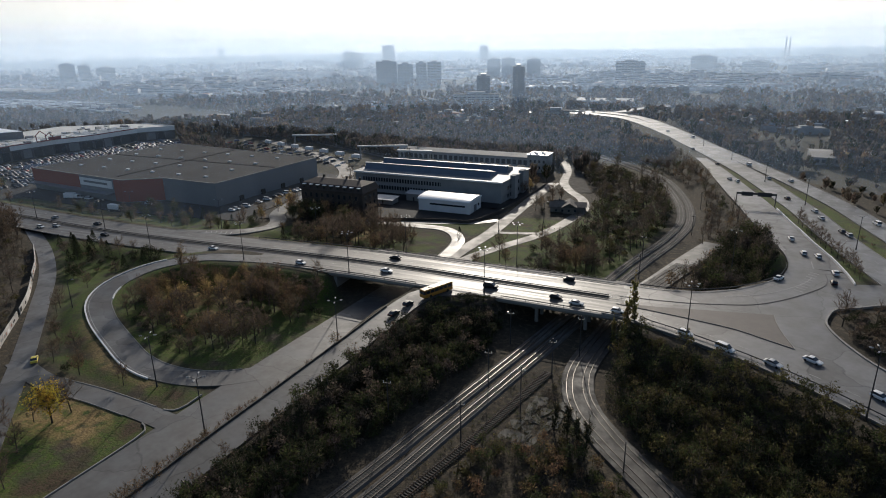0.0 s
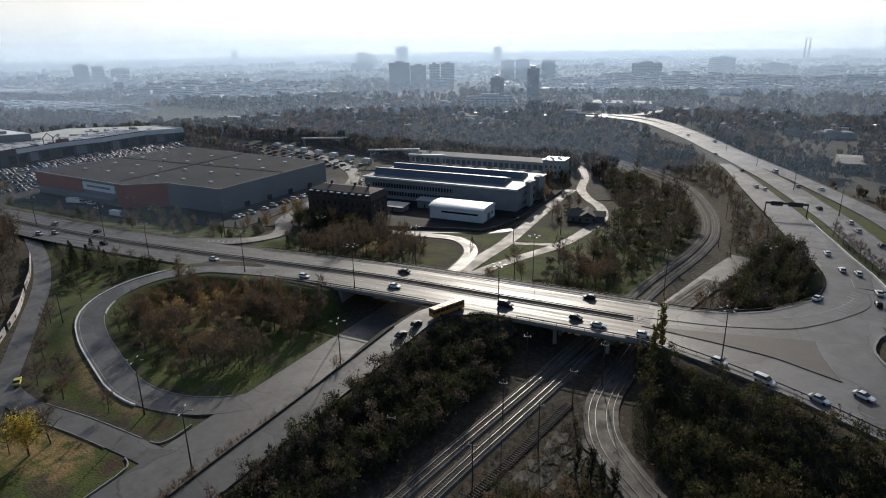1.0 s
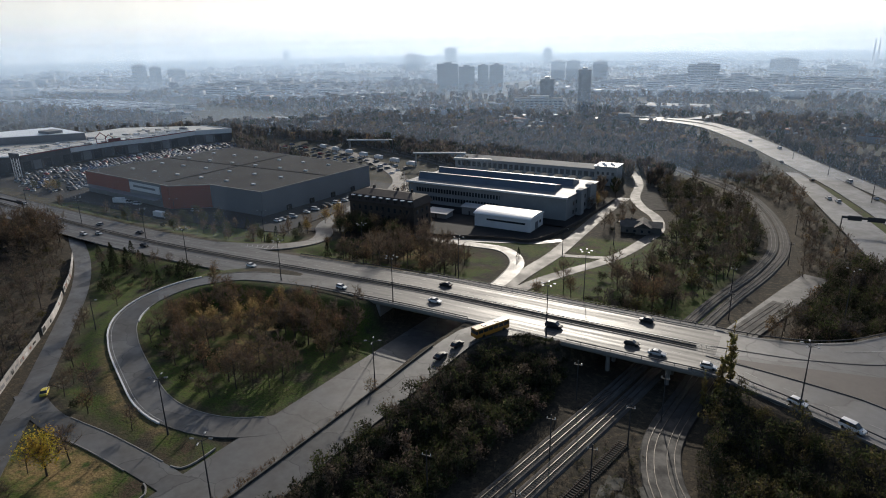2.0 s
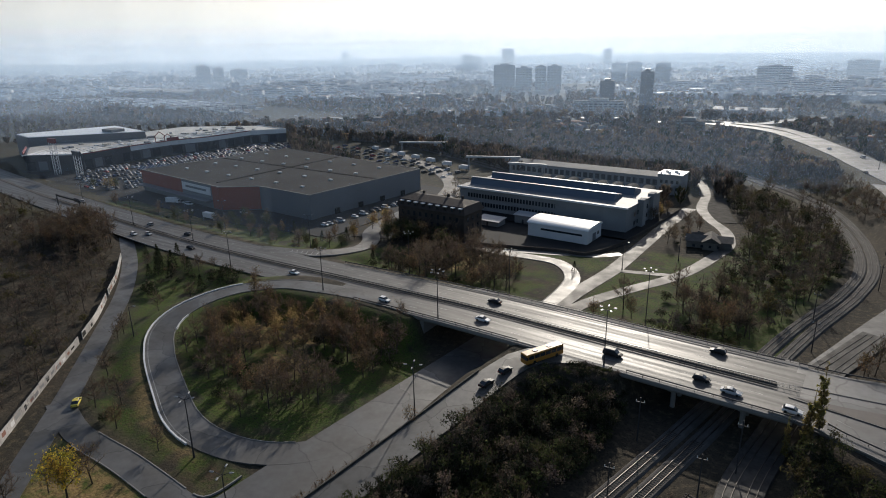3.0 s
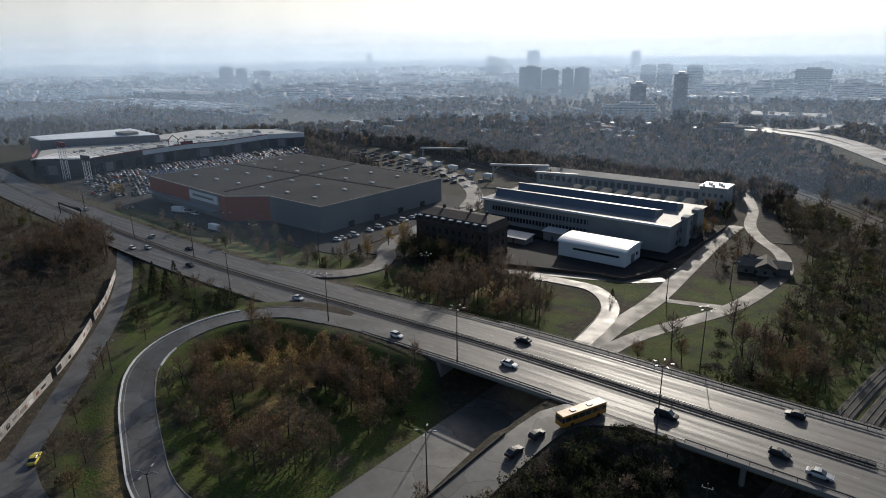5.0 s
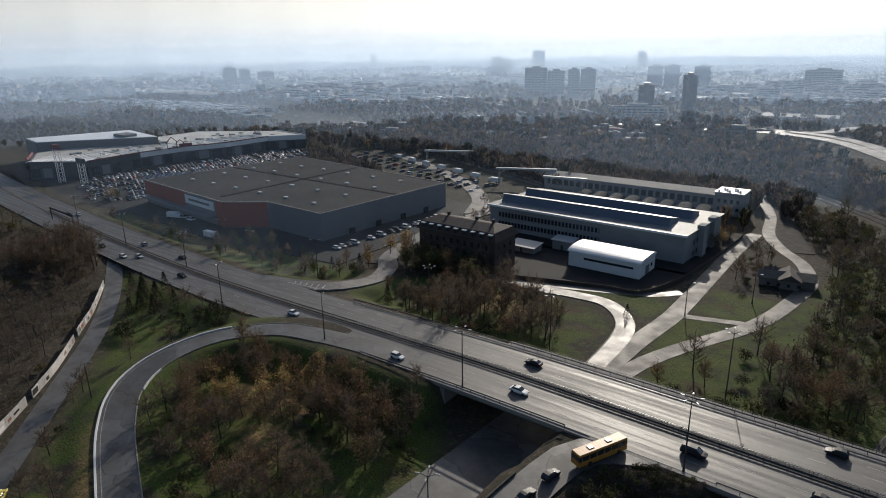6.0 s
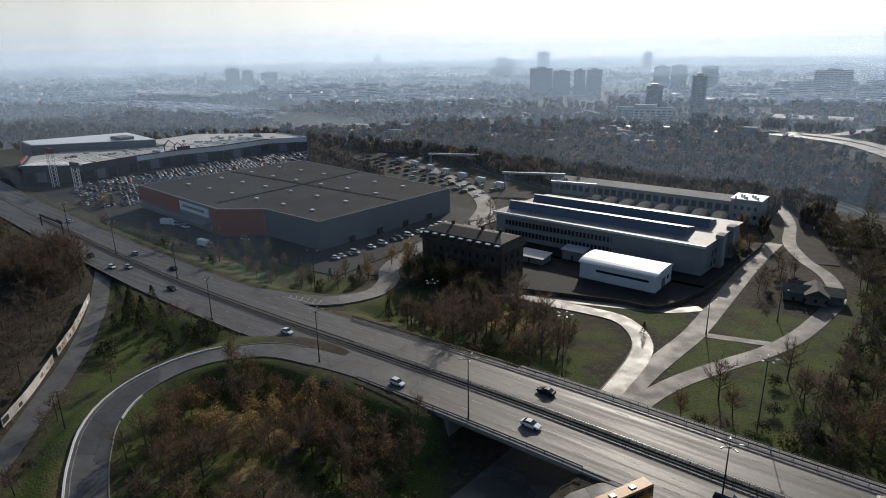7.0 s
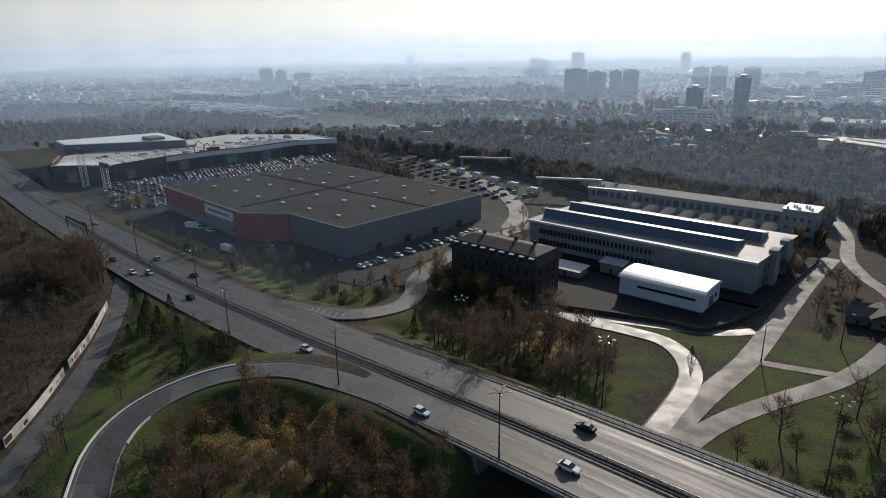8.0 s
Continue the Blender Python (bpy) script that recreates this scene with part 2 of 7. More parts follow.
def part(name, bm, mat, parent, label=""):
    return tagged(link_mesh(name, bm, mat, parent), label)


def empty(name, x=0, y=0, z=0, rz=0):
    ob = new(name)
    ob.matrix_basis = pose(x, y, z, 0, 0, rz)
    ob.empty_display_size = 0.5
    return ob


def box(bm, x0, y0, z0, x1, y1, z1, bevel=0.0):
    r = bmesh.ops.create_cube(bm, size=1.0, matrix=Matrix.Translation(((x0 + x1) / 2, (y0 + y1) / 2, (z0 + z1) / 2)) @ Matrix.Diagonal((abs(x1 - x0), abs(y1 - y0), abs(z1 - z0), 1)))
    if bevel:
        es = list({e for v in r["verts"] for e in v.link_edges})
        bmesh.ops.bevel(bm, geom=es, offset=bevel, segments=1, affect="EDGES")
    return bm


def boxed(*a, bevel=0.0):
    return box(bmesh.new(), *a, bevel=bevel)


def rod(bm, a, c, r0, r1=None, sides=8):
    a, c = Vector(a), Vector(c)
    d = c - a
    q = d.to_track_quat("Z", "Y").to_matrix().to_4x4()
    bmesh.ops.create_cone(bm, cap_ends=True, segments=sides, radius1=r0, radius2=r0 if r1 is None else r1, depth=d.length, matrix=Matrix.Translation((a + c) / 2) @ q)
    return bm


def poly_prism(bm, pts, z0, z1):
    """A closed outline in plan, as a prism between two heights."""
    lo = [bm.verts.new((x, y, z0)) for x, y in pts]
    hi = [bm.verts.new((x, y, z1)) for x, y in pts]
    bm.faces.new(lo[::-1])
    bm.faces.new(hi)
    for i in range(len(pts)):
        j = (i + 1) % len(pts)
        bm.faces.new((lo[i], lo[j], hi[j], hi[i]))
    return bm


def loft(sections):
    """Skins a row of equal cross-sections, (x, outline of (y, z))."""
    bm = bmesh.new()
    rows = [[bm.verts.new((x, y, z)) for y, z in o] for x, o in sections]
    n = len(rows[0])
    for a, c in zip(rows, rows[1:]):
        for i in range(n):
            bm.faces.new((a[i], a[(i + 1) % n], c[(i + 1) % n], c[i]))
    bm.faces.new(rows[0][::-1])
    bm.faces.new(rows[-1])
    return bm


def smooth_line(pts, step=4.0):
    """A Catmull-Rom line through the points, at even steps."""
    p = [np.array(q, float) for q in pts]
    p = [2 * p[0] - p[1]] + p + [2 * p[-1] - p[-2]]
    out = []
    for i in range(1, len(p) - 2):
        k = max(2, int(np.linalg.norm(p[i + 1] - p[i]) / step))
        for j in range(k):
            t = j / k
            out.append(0.5 * (2 * p[i] + (p[i + 1] - p[i - 1]) * t + (2 * p[i - 1] - 5 * p[i] + 4 * p[i + 1] - p[i + 2]) * t ** 2 + (3 * p[i] - p[i - 1] - 3 * p[i + 1] + p[i + 2]) * t ** 3))
    out.append(p[-2])
    return np.array(out)


def normals_of(line):
    d = np.gradient(line[:, :2], axis=0)
    d /= np.linalg.norm(d, axis=1)[:, None] + 1e-9
    return np.stack([-d[:, 1], d[:, 0]], 1)


def ribbon(bm, line, profile):
    """Sweeps a profile of (offset to the left, height) along a line in space."""
    nrm = normals_of(line)
    rows = []
    for p, q in zip(line, nrm):
        rows.append([bm.verts.new((p[0] + q[0] * o, p[1] + q[1] * o, p[2] + h)) for o, h in profile])
    for a, c in zip(rows, rows[1:]):
        for i in range(len(profile) - 1):
            bm.faces.new((a[i], a[i + 1], c[i + 1], c[i]))
    for end in (rows[0], rows[-1]):
        if len(end) > 2:
            bm.faces.new(end)
    return bm


def offset_line(line, o, dz=0.0):
    nrm = normals_of(line)
    out = line.copy()
    out[:, :2] += nrm * o
    out[:, 2] += dz
    return out


def stretch(line, a, c, axis=0):
    return line[(line[:, axis] >= a) & (line[:, axis] <= c)]


def road(name, line, half, mat, label, thick=0.35, left=None):
    left = half if left is None else left
    ob = link_mesh(name, ribbon(bmesh.new(), line, [(-half, -thick), (-half, 0), (-half / 2, 0.02), (0, 0.03), (left / 2, 0.02), (left, 0), (left, -thick)]), mat)
    return tagged(ob, label, "road", kind="structure")


def strip(name, line, o0, o1, h0, h1, mat, label, category="kerb"):
    """A kerb, wall or band that runs along a line between two offsets and heights."""
    return tagged(link_mesh(name, ribbon(bmesh.new(), line, [(o0, h0), (o0, h1), (o1, h1), (o1, h0)]), mat), label, category, kind="structure")


def dashes(bm, line, o, dash=3.0, gap=6.0, w=0.15, h=0.036):
    line = offset_line(line, o)
    s = np.concatenate([[0], np.cumsum(np.linalg.norm(np.diff(line, axis=0), axis=1))])
    a = 1.0
    at = lambda v: np.array([np.interp(v, s, line[:, k]) for k in range(3)])
    while a + dash < s[-1]:
        ribbon(bm, np.array([at(a), at(a + dash)]), [(-w / 2, h), (w / 2, h)])
        a += dash + gap
    return bm


# ---------------------------------------------------------------- the plan
MAIN = smooth_line([(-900, 262, -2.8), (-620, 221, -2.6), (-480, 205, -2.5), (-390, 197.5, -2.2), (-300, 191, -1.4), (-250, 188, -0.3), (-200, 186.3, 1.4), (-150, 185.5, 3.4), (-110, 185.3, 4.5), (-60, 185.3, 4.5), (-24, 185.3, 4.5)], 5)
LOOP = smooth_line([(-136, 177.2, 3.9), (-148, 176.8, 3.6), (-163, 175.3, 3.1), (-178.5, 172, 2.8), (-187, 166.6, 2.4), (-193.3, 158.8, 2.0), (-195.9, 151, 1.5), (-196.1, 143.5, 1.0), (-194.4, 137, 0.6), (-191.2, 131.2, 0.1), (-186, 126, -0.3), (-180, 122, -0.7), (-171.8, 117.4, -1.1), (-156.7, 110.6, -1.8), (-144.8, 105.8, -2.2), (-134, 104.2, -2.6), (-122.5, 106, -2.9), (-112.5, 111.5, -2.95), (-105, 121, -2.97)], 3)
LOWER = smooth_line([(-108, 20, -3), (-107, 60, -3), (-106, 100, -3), (-104, 140, -3), (-102, 175, -3), (-101, 196, -3), (-101, 206, -3)], 6)
RAMP = smooth_line([(-97, 20, -3), (-95.5, 60, -2.6), (-94, 85, -1.4), (-91.5, 110, 0.2), (-89, 135, 1.9), (-86.5, 158, 3.7), (-83, 168, 4.4), (-72, 175, 4.45)], 4)
STREET = smooth_line([(-318, 188, -2.0), (-296, 176.5, -2.7), (-266.5, 161.3, -3), (-237.3, 142.6, -3), (-212.6, 123, -3), (-193.3, 107.3, -3), (-177.6, 94.3, -3), (-164.7, 83, -3), (-135, 57, -3), (-105, 32, -3)], 5)
CONNECT = smooth_line([(-178, 93, -3.01), (-160, 89, -3.01), (-140, 89.3, -3.01), (-118, 88.4, -3.01), (-106, 87, -3.01)], 4)
BRANCH_W = smooth_line([(-101.5, 200, -3), (-101.8, 214, -3), (-102.5, 228, -3), (-103.6, 237, -3), (-105.5, 244, -3), (-111, 252.3, -3), (-119, 257.6, -3), (-130, 257.5, -3), (-150, 256, -3), (-185, 262, -3)], 3)
BRANCH_N = smooth_line([(-99.5, 200, -3.02), (-99, 212, -3.02), (-98.5, 230, -3.02), (-97, 247, -3.02), (-96, 258, -3.02), (-96, 275, -3.02), (-96.5, 300, -3.02), (-97, 338, -3.02), (-96, 372, -3.02)], 4)
BRANCH_E = smooth_line([(-96, 200, -3.04), (-94.6, 210, -3.04), (-93, 220, -3.04), (-89.5, 231, -3.04), (-83, 245.5, -3.04), (-75.5, 261, -3.04), (-70.5, 277, -3.04), (-67, 298, -3.04), (-65.5, 316, -3.04), (-71, 337, -3.04), (-82, 355, -3.04), (-91, 376, -3.04), (-97, 412, -3.04), (-110, 450, -3.04)], 4)
CROSS = smooth_line([(-162, 252.5, -3.05), (-141, 260.5, -3.05), (-122, 267.5, -3.05), (-108, 273, -3.05), (-100, 281, -3.05)], 4)
EXIT = smooth_line([(-228, 197, 0.42), (-210, 201, 1.0), (-199, 206, 1.1), (-195, 214, 0.3), (-195.5, 226, -1.4), (-202, 239, -2.8), (-214, 256, -3), (-222, 300, -3), (-218, 360, -3)], 3)
RAIL_A = smooth_line([(-75, 30, -3), (-62, 84, -3), (-56, 114, -3), (-47, 158, -3), (-38, 205, -3), (-31, 240, -3), (-21, 280, -3), (-17.5, 315, -3), (-24, 359, -3), (-40, 408, -3), (-68, 448, -3), (-110, 490, -3), (-190, 540, -3)], 4)
RAIL_B = smooth_line([(-69, 30, -3), (-56.5, 85, -3), (-51, 113, -3), (-42, 157, -3), (-33, 205, -3), (-26, 240, -3), (-16.5, 280, -3), (-13, 315, -3), (-19.5, 361, -3), (-36, 411, -3), (-65, 452, -3), (-107, 494, -3), (-187, 545, -3)], 4)
RAIL_C = smooth_line([(-58, 55, -3), (-50, 89, -3), (-44, 113, -3), (-37, 146, -3)], 4)
TRAM_A = smooth_line([(6, 93, -3), (-6, 107.5, -3), (-18, 120, -3), (-26.5, 131, -3), (-30.5, 142, -3), (-31.5, 154, -3), (-29, 175, -3), (-25, 205, -3), (-19, 225, -3), (-12, 246, -3)], 3)
TRAM_B = smooth_line([(10, 94, -3), (-2, 109, -3), (-14, 121.5, -3), (-22.5, 133, -3), (-26.5, 143, -3), (-27.5, 155, -3), (-25, 176, -3), (-21, 205, -3), (-15, 226, -3), (-8, 248, -3)], 3)
TRACK_E = smooth_line([(-95, 260.5, -3.05), (-86, 263, -3.05), (-76, 266, -3.05)], 3)
SIDE = smooth_line([(-24, 205, -3.05), (-17, 228, -3.05), (-9, 255, -3.05), (-1, 280, -3.05)], 5)
SLIP_OUT = smooth_line([(-26, 198.6, 4.5), (-15, 198.6, 4.5), (-3, 201.3, 4.5), (6.8, 207.4, 4.5), (15.2, 216.6, 4.45), (21.4, 226.4, 4.4), (23.7, 238.7, 4.3), (23.8, 247, 4.25), (21.9, 258.3, 4.2), (16.6, 278.3, 4.1), (11.4, 301.3, 4), (7.0, 323, 4), (0.6, 352, 4), (-8, 395, 4), (-15, 430, 4), (-25, 466, 3.98)], 6)
SLIP_IN = smooth_line([(41.7, 225.9, 4.4), (41.1, 233.8, 4.35), (38.1, 252.3, 4.25), (34.1, 269.2, 4.15), (30.5, 287.3, 4.05), (27.1, 302.5, 4), (21.4, 330, 4), (13.1, 361.2, 4), (4.5, 393.3, 4), (-4, 422.8, 4), (-14, 452, 4)], 6)
HWY_S = smooth_line([(33, 240, 4.3), (31, 253, 4.25), (27, 272, 4.15), (22.5, 290, 4.05), (19, 303, 4), (14.2, 326, 4), (7.5, 356, 4), (-1.5, 394, 4), (-9.5, 427, 4), (-19, 460, 3.98)], 8)
HWY_L = smooth_line([(64, 200, 4.3), (56, 232, 4.2), (49.5, 258, 4.1), (43, 285, 4), (38.5, 308, 4), (34, 328, 4), (27.8, 350, 4), (21, 375, 4), (11, 409, 4), (0, 440, 4), (-12, 472, 4), (-28, 512, 4), (-48, 562, 4), (-94, 655, 3.5), (-138, 700, 2), (-190, 728, 0)], 8)
HWY_X = smooth_line([(-330, 742, -2.6), (-250, 730, -1.5), (-190, 724, -0.5), (-150, 722, 1), (-118, 742, 1), (-104, 790, 0), (-70, 860, -2)], 10)
HWY_R = smooth_line([(82, 205, 4.2), (72, 255, 4), (66.5, 280, 4), (61, 302, 4), (54, 331, 4), (45.8, 357, 4), (36, 384, 4), (25, 412, 4), (14, 438, 4), (0, 470, 4), (-18, 513, 4), (-38, 564, 4), (-82, 662, 3.6), (-122, 714, 2), (-178, 748, 0)], 8)


def near_line(X, Y, line):
    """For every point: its distance from a line and the line's height there."""
    best, zz = np.full(X.shape, 1e9), np.zeros(X.shape)
    for a, c in zip(line, line[1:]):
        d = c - a
        k = np.clip(((X - a[0]) * d[0] + (Y - a[1]) * d[1]) / (d[0] ** 2 + d[1] ** 2 + 1e-9), 0, 1)
        dist = np.hypot(X - a[0] - k * d[0], Y - a[1] - k * d[1])
        take = dist < best
        best, zz = np.where(take, dist, best), np.where(take, a[2] + k * d[2], zz)
    return best, zz


def inside(X, Y, pts):
    r = np.zeros(X.shape, bool)
    for (x0, y0), (x1, y1) in zip(pts, pts[1:] + pts[:1]):
        cut = ((y0 > Y) != (y1 > Y)) & (X < (x1 - x0) * (Y - y0) / (y1 - y0 + 1e-12) + x0)
        r ^= cut
    return r


NEAR_EDGE = [(-26, 172.2), (-16, 168.6), (-6, 164.7), (3.4, 160.2), (12, 155.6), (19.6, 150.6), (25.9, 146.2), (31.8, 141.3), (36.5, 137.5), (70, 109)]
PLANTED = [(85, 126), (62, 145), (48, 157), (40.6, 164.7), (37, 170.1), (33.1, 178.5), (30.9, 185.7), (30.6, 190.7), (32, 196.3), (34.2, 201.1), (40.4, 204.9), (48, 209.8), (62, 213)]
JUNCTION = NEAR_EDGE + [(120, 66), (140, 80)] + PLANTED + [(140, 218), (140, 236), (56, 230), (41.9, 226), (40.9, 236), (23.8, 239)] + [(23, 233), (21.4, 226.2), (15.2, 216.6), (6.8, 207.4), (-3, 201.3), (-15, 198.6), (-26, 198.4)]


def far_rise(r, x):
    """The low hills at the plain's rim."""
    return np.clip((r - 2400) / 2600, 0, 1) ** 1.5 * (3 + 5 * np.sin(x * 0.0011 + 0.7) ** 2) + 95 * np.clip((r - 4320) / 330, 0, 1) * np.clip((-x - 2900) / 700, 0, 1) * (0.75 + 0.25 * np.sin(x * 0.009))


def ground_height(X, Y):
    Z = np.full(X.shape, -3.35)

    def stamp(line, w, b, dz=-0.4):
        nonlocal Z
        d, zr = near_line(X, Y, line)
        t = np.clip((d - w) / b, 0, 1)
        s = 1 - t * t * (3 - 2 * t)
        Z = Z * (1 - s) + (zr + dz) * s

    stamp(MAIN[::3], 14.0, 14.0)
    stamp(np.array([(-24, 185, 4.5), (5, 178, 4.5), (30, 160, 4.5), (80, 110, 4.5), (140, 60, 4.5)]), 16, 14, -0.5)
    stamp(np.array([(0, 185, 4.5), (15, 190, 4.5), (40, 215, 4.4), (140, 215, 4.4)]), 13, 16, -0.5)
    stamp(np.array([(28, 205, 4.5), (60, 190, 4.5), (140, 160, 4.5)]), 18, 10, -0.5)
    stamp(HWY_S[::2], 10, 16)
    stamp(HWY_L[::2], 9, 12)
    stamp(HWY_R[::2], 8, 12)
    stamp(LOOP, 6, 8, -0.18)
    stamp(EXIT, 6, 7)
    stamp(RAMP, 5.5, 9.0)
    stamp(np.array([(-107.5, 60, -3), (-107.5, 150, -3), (-106, 214, -3)]), 10.5, 2.0)
    stamp(np.array([(-108, 164, -3), (-107, 206, -3)]), 14.0, 2.0)
    stamp(np.array([(-46, 150, -3), (-37, 185, -3), (-31, 222, -3)]), 16.0, 5.0)
    for ln in (LOWER, STREET, CONNECT, SIDE):
        stamp(ln, 4, 4, -0.16)
    for ln in (BRANCH_W, BRANCH_N, BRANCH_E, CROSS, TRACK_E):
        stamp(ln, 5, 4, -0.12)
    for ln in (RAIL_A, RAIL_B, TRAM_A, TRAM_B):
        stamp(ln, 3.5, 4, -0.45)
    stamp(RAMP[RAMP[:, 1] > 120], 4.6, 2.2)
    Z += far_rise(np.hypot(X, Y), X)
    return Z


def height_at(x, y):
    return float(ground_height(np.array([[float(x)]]), np.array([[float(y)]]))[0, 0])

# ---------------------------------------------------------------- ground
LAWNS = [
    [(-200, 168), (-196, 136), (-150, 108), (-116, 112), (-108, 150), (-120, 170)],
    [(-290, 174), (-230, 173), (-184, 177), (-192, 171), (-200, 164), (-204, 140), (-180, 117), (-150, 100), (-114, 101), (-113.5, 92), (-170, 97), (-215, 133), (-250, 156)],
    [(-160, 87), (-115, 85.5), (-115, 40), (-150, 60)],
    [(-190, 206), (-120, 202), (-106, 215), (-110, 242), (-125, 252), (-190, 240)],
    [(-380, 212), (-210, 203), (-205, 232), (-300, 226), (-380, 222)],
    [(-92, 226), (-78, 250), (-80, 262), (-97, 262), (-95, 240)],
    [(-92, 203), (-30, 203), (-30, 240), (-60, 330), (-63, 300), (-68, 275), (-80, 245), (-90, 226)],
    [(-160, 262), (-112, 260), (-102, 250), (-99, 275), (-112, 269)],
    [(-80, 265), (-72, 262), (-70, 290), (-92, 290), (-93, 268)],
    [(-112, 262), (-102, 250), (-101, 262)],
    [(-60, 300), (-30, 250), (-24, 300), (-30, 360), (-60, 350)],
    [(-165, 275), (-150, 275), (-150, 292), (-165, 292)],
    [(44, 228), (50, 243), (45, 261), (39, 280), (33, 303), (26, 335), (15, 373), (4, 412), (-4, 423), (4, 393), (12.5, 361), (21, 330), (26.5, 302), (30, 287), (34, 269), (38, 252), (41, 234)],
    [(62, 240), (55, 262), (48, 294), (38, 328), (26, 375), (15, 412), (29, 382), (39, 356), (49, 329), (55.5, 297), (66, 250)],
    [(20, 232), (24, 244), (21, 258), (12, 250), (10, 236)],
]
LITTER = [
    [(-150, 87), (-128, 86), (-124, 74), (-150, 72)],
    [(-178, 146), (-170, 136), (-148, 150), (-146, 160), (-160, 164)],
    [(-158, 142), (-138, 146), (-130, 136), (-150, 132)],
    [(-170, 115), (-148, 104), (-128, 98), (-150, 99), (-185, 118)],
    [(-180, 225), (-160, 220), (-130, 235), (-150, 245)],
    [(-380, 218), (-300, 214), (-260, 218), (-300, 226)],
]


def graded(lo, hi, step, far, grow):
    mid = list(np.arange(lo, hi + 0.1, step))
    a, s = [], step
    while (a[-1] if a else lo) > -far:
        s *= grow
        a.append((a[-1] if a else lo) - s)
    c, s = [], step
    while (c[-1] if c else hi) < far:
        s *= grow
        c.append((c[-1] if c else hi) + s)
    return np.array(a[::-1] + mid + c)


def build_ground():
    xs, ys = graded(-330, 70, 2.2, 4800, 1.07), graded(50, 330, 2.2, 4800, 1.07)
    X, Y = np.meshgrid(xs, ys)
    Z = ground_height(X, Y)
    rng = np.random.RandomState(3)
    d0 = near_line(X, Y, MAIN[::4])[0]
    rough = np.minimum(np.clip((d0 - 12) / 10, 0, 1), 1)
    for ln in (LOOP, LOWER, STREET, CONNECT, BRANCH_W, BRANCH_N, BRANCH_E, RAMP, RAIL_A, TRAM_A, EXIT, HWY_L, HWY_R, HWY_S):
        rough = np.minimum(rough, np.clip((near_line(X, Y, ln[::3])[0] - 7) / 6, 0, 1))
    Z = Z + rough * (rng.rand(*X.shape) - 0.4) * 0.35
    ny, nx = X.shape
    me = bpy.data.meshes.new("ground")
    v = np.stack([X, Y, Z], -1).reshape(-1, 3)
    i = (np.arange(ny - 1)[:, None] * nx + np.arange(nx - 1)[None]).ravel()
    me.from_pydata(v.tolist(), [], np.stack([i, i + 1, i + nx + 1, i + nx], 1).tolist())
    for name, areas in (("grass", LAWNS), ("litter", LITTER)):
        w = np.zeros(X.shape)
        for a in areas:
            w = np.maximum(w, inside(X, Y, a))
        if name == "grass":
            w = np.maximum(w, 0.12 * (np.hypot(X, Y) > 420))
        k = w.copy()
        k[1:-1, 1:-1] = (w[:-2, 1:-1] + w[2:, 1:-1] + w[1:-1, :-2] + w[1:-1, 2:] + w[1:-1, 1:-1]) / 5
        me.attributes.new(name, "FLOAT", "POINT").data.foreach_set("value", k.ravel().astype(np.float32))
    me.materials.append(ground_material())
    for p in me.polygons:
        p.use_smooth = True
    return tagged(new("ground", me), "rough autumn ground of soil, worn grass and fallen leaves", "ground", kind="structure")


build_ground()

# ---------------------------------------------------------------- roads
road("road_main", MAIN, 12.6, "asphalt", "wide grey dual carriageway crossing the flyover")
road("road_loop", LOOP, 3.85, "asphalt_old", "grey asphalt loop ramp curling down from the flyover")
road("road_lower", LOWER, 8.0, "asphalt_old", "worn grey road running under the flyover")
road("road_ramp", RAMP, 4.2, "asphalt_old", "straight asphalt ramp climbing to the flyover")
road("road_street", STREET, 3.0, "asphalt_old", "narrow side street along a painted wall")
road("road_connect", CONNECT, 3.0, "asphalt_old", "short asphalt link between two streets")
road("road_branch_west", BRANCH_W, 2.9, "dust", "bright dusty lane curving round a lawn")
road("road_branch_north", BRANCH_N, 3.2, "dirt", "dusty lane leading to the factory yard")
road("road_branch_east", BRANCH_E, 2.7, "dirt", "dusty lane bending past a small hut")
road("road_cross", CROSS, 2.0, "dust", "narrow dusty lane along the factory fence")
road("road_track", TRACK_E, 1.6, "dirt", "short dusty track across the lawn")
road("road_exit", EXIT, 3.9, "asphalt_old", "asphalt slip road leaving the dual carriageway")
road("road_side", SIDE, 4.5, "asphalt_old", "cracked service road beside the tram tracks")
slip = bmesh.new()
rows = [[slip.verts.new(p) for p in ((*a[:2], a[2] - 0.35), a, (a + c) / 2 + (0, 0, 0.03), c, (*c[:2], c[2] - 0.35))] for a, c in zip(*(np.array([[np.interp(y, ln[:, 1], ln[:, k]) for k in range(3)] for y in np.linspace(238, 450, 40)]) for ln in (SLIP_OUT[12:], SLIP_IN)))]
for a, c in zip(rows, rows[1:]):
    for k in range(4):
        slip.faces.new((a[k], a[k + 1], c[k + 1], c[k]))
tagged(link_mesh("road_slip", slip, "asphalt_wide"), "grey slip road leading off the motorway", "road", kind="structure")
road("road_gravel_yard", smooth_line([(-76, 352, -3.06), (-84, 375, -3.06), (-92, 405, -3.06), (-100, 435, -3.06)], 5), 7.0, "gravel", "open gravel yard beside the lane")
road("road_freight", smooth_line([(-224, 330, -3.0), (-240, 360, -3.0), (-275, 392, -3.0), (-330, 425, -3.0), (-390, 455, -3.0)], 6), 5.0, "dirt", "pale dirt track through the freight yard")
road("road_highway_near", HWY_L, 6.4, "asphalt_wide", "grey motorway carriageway curving into the distance")
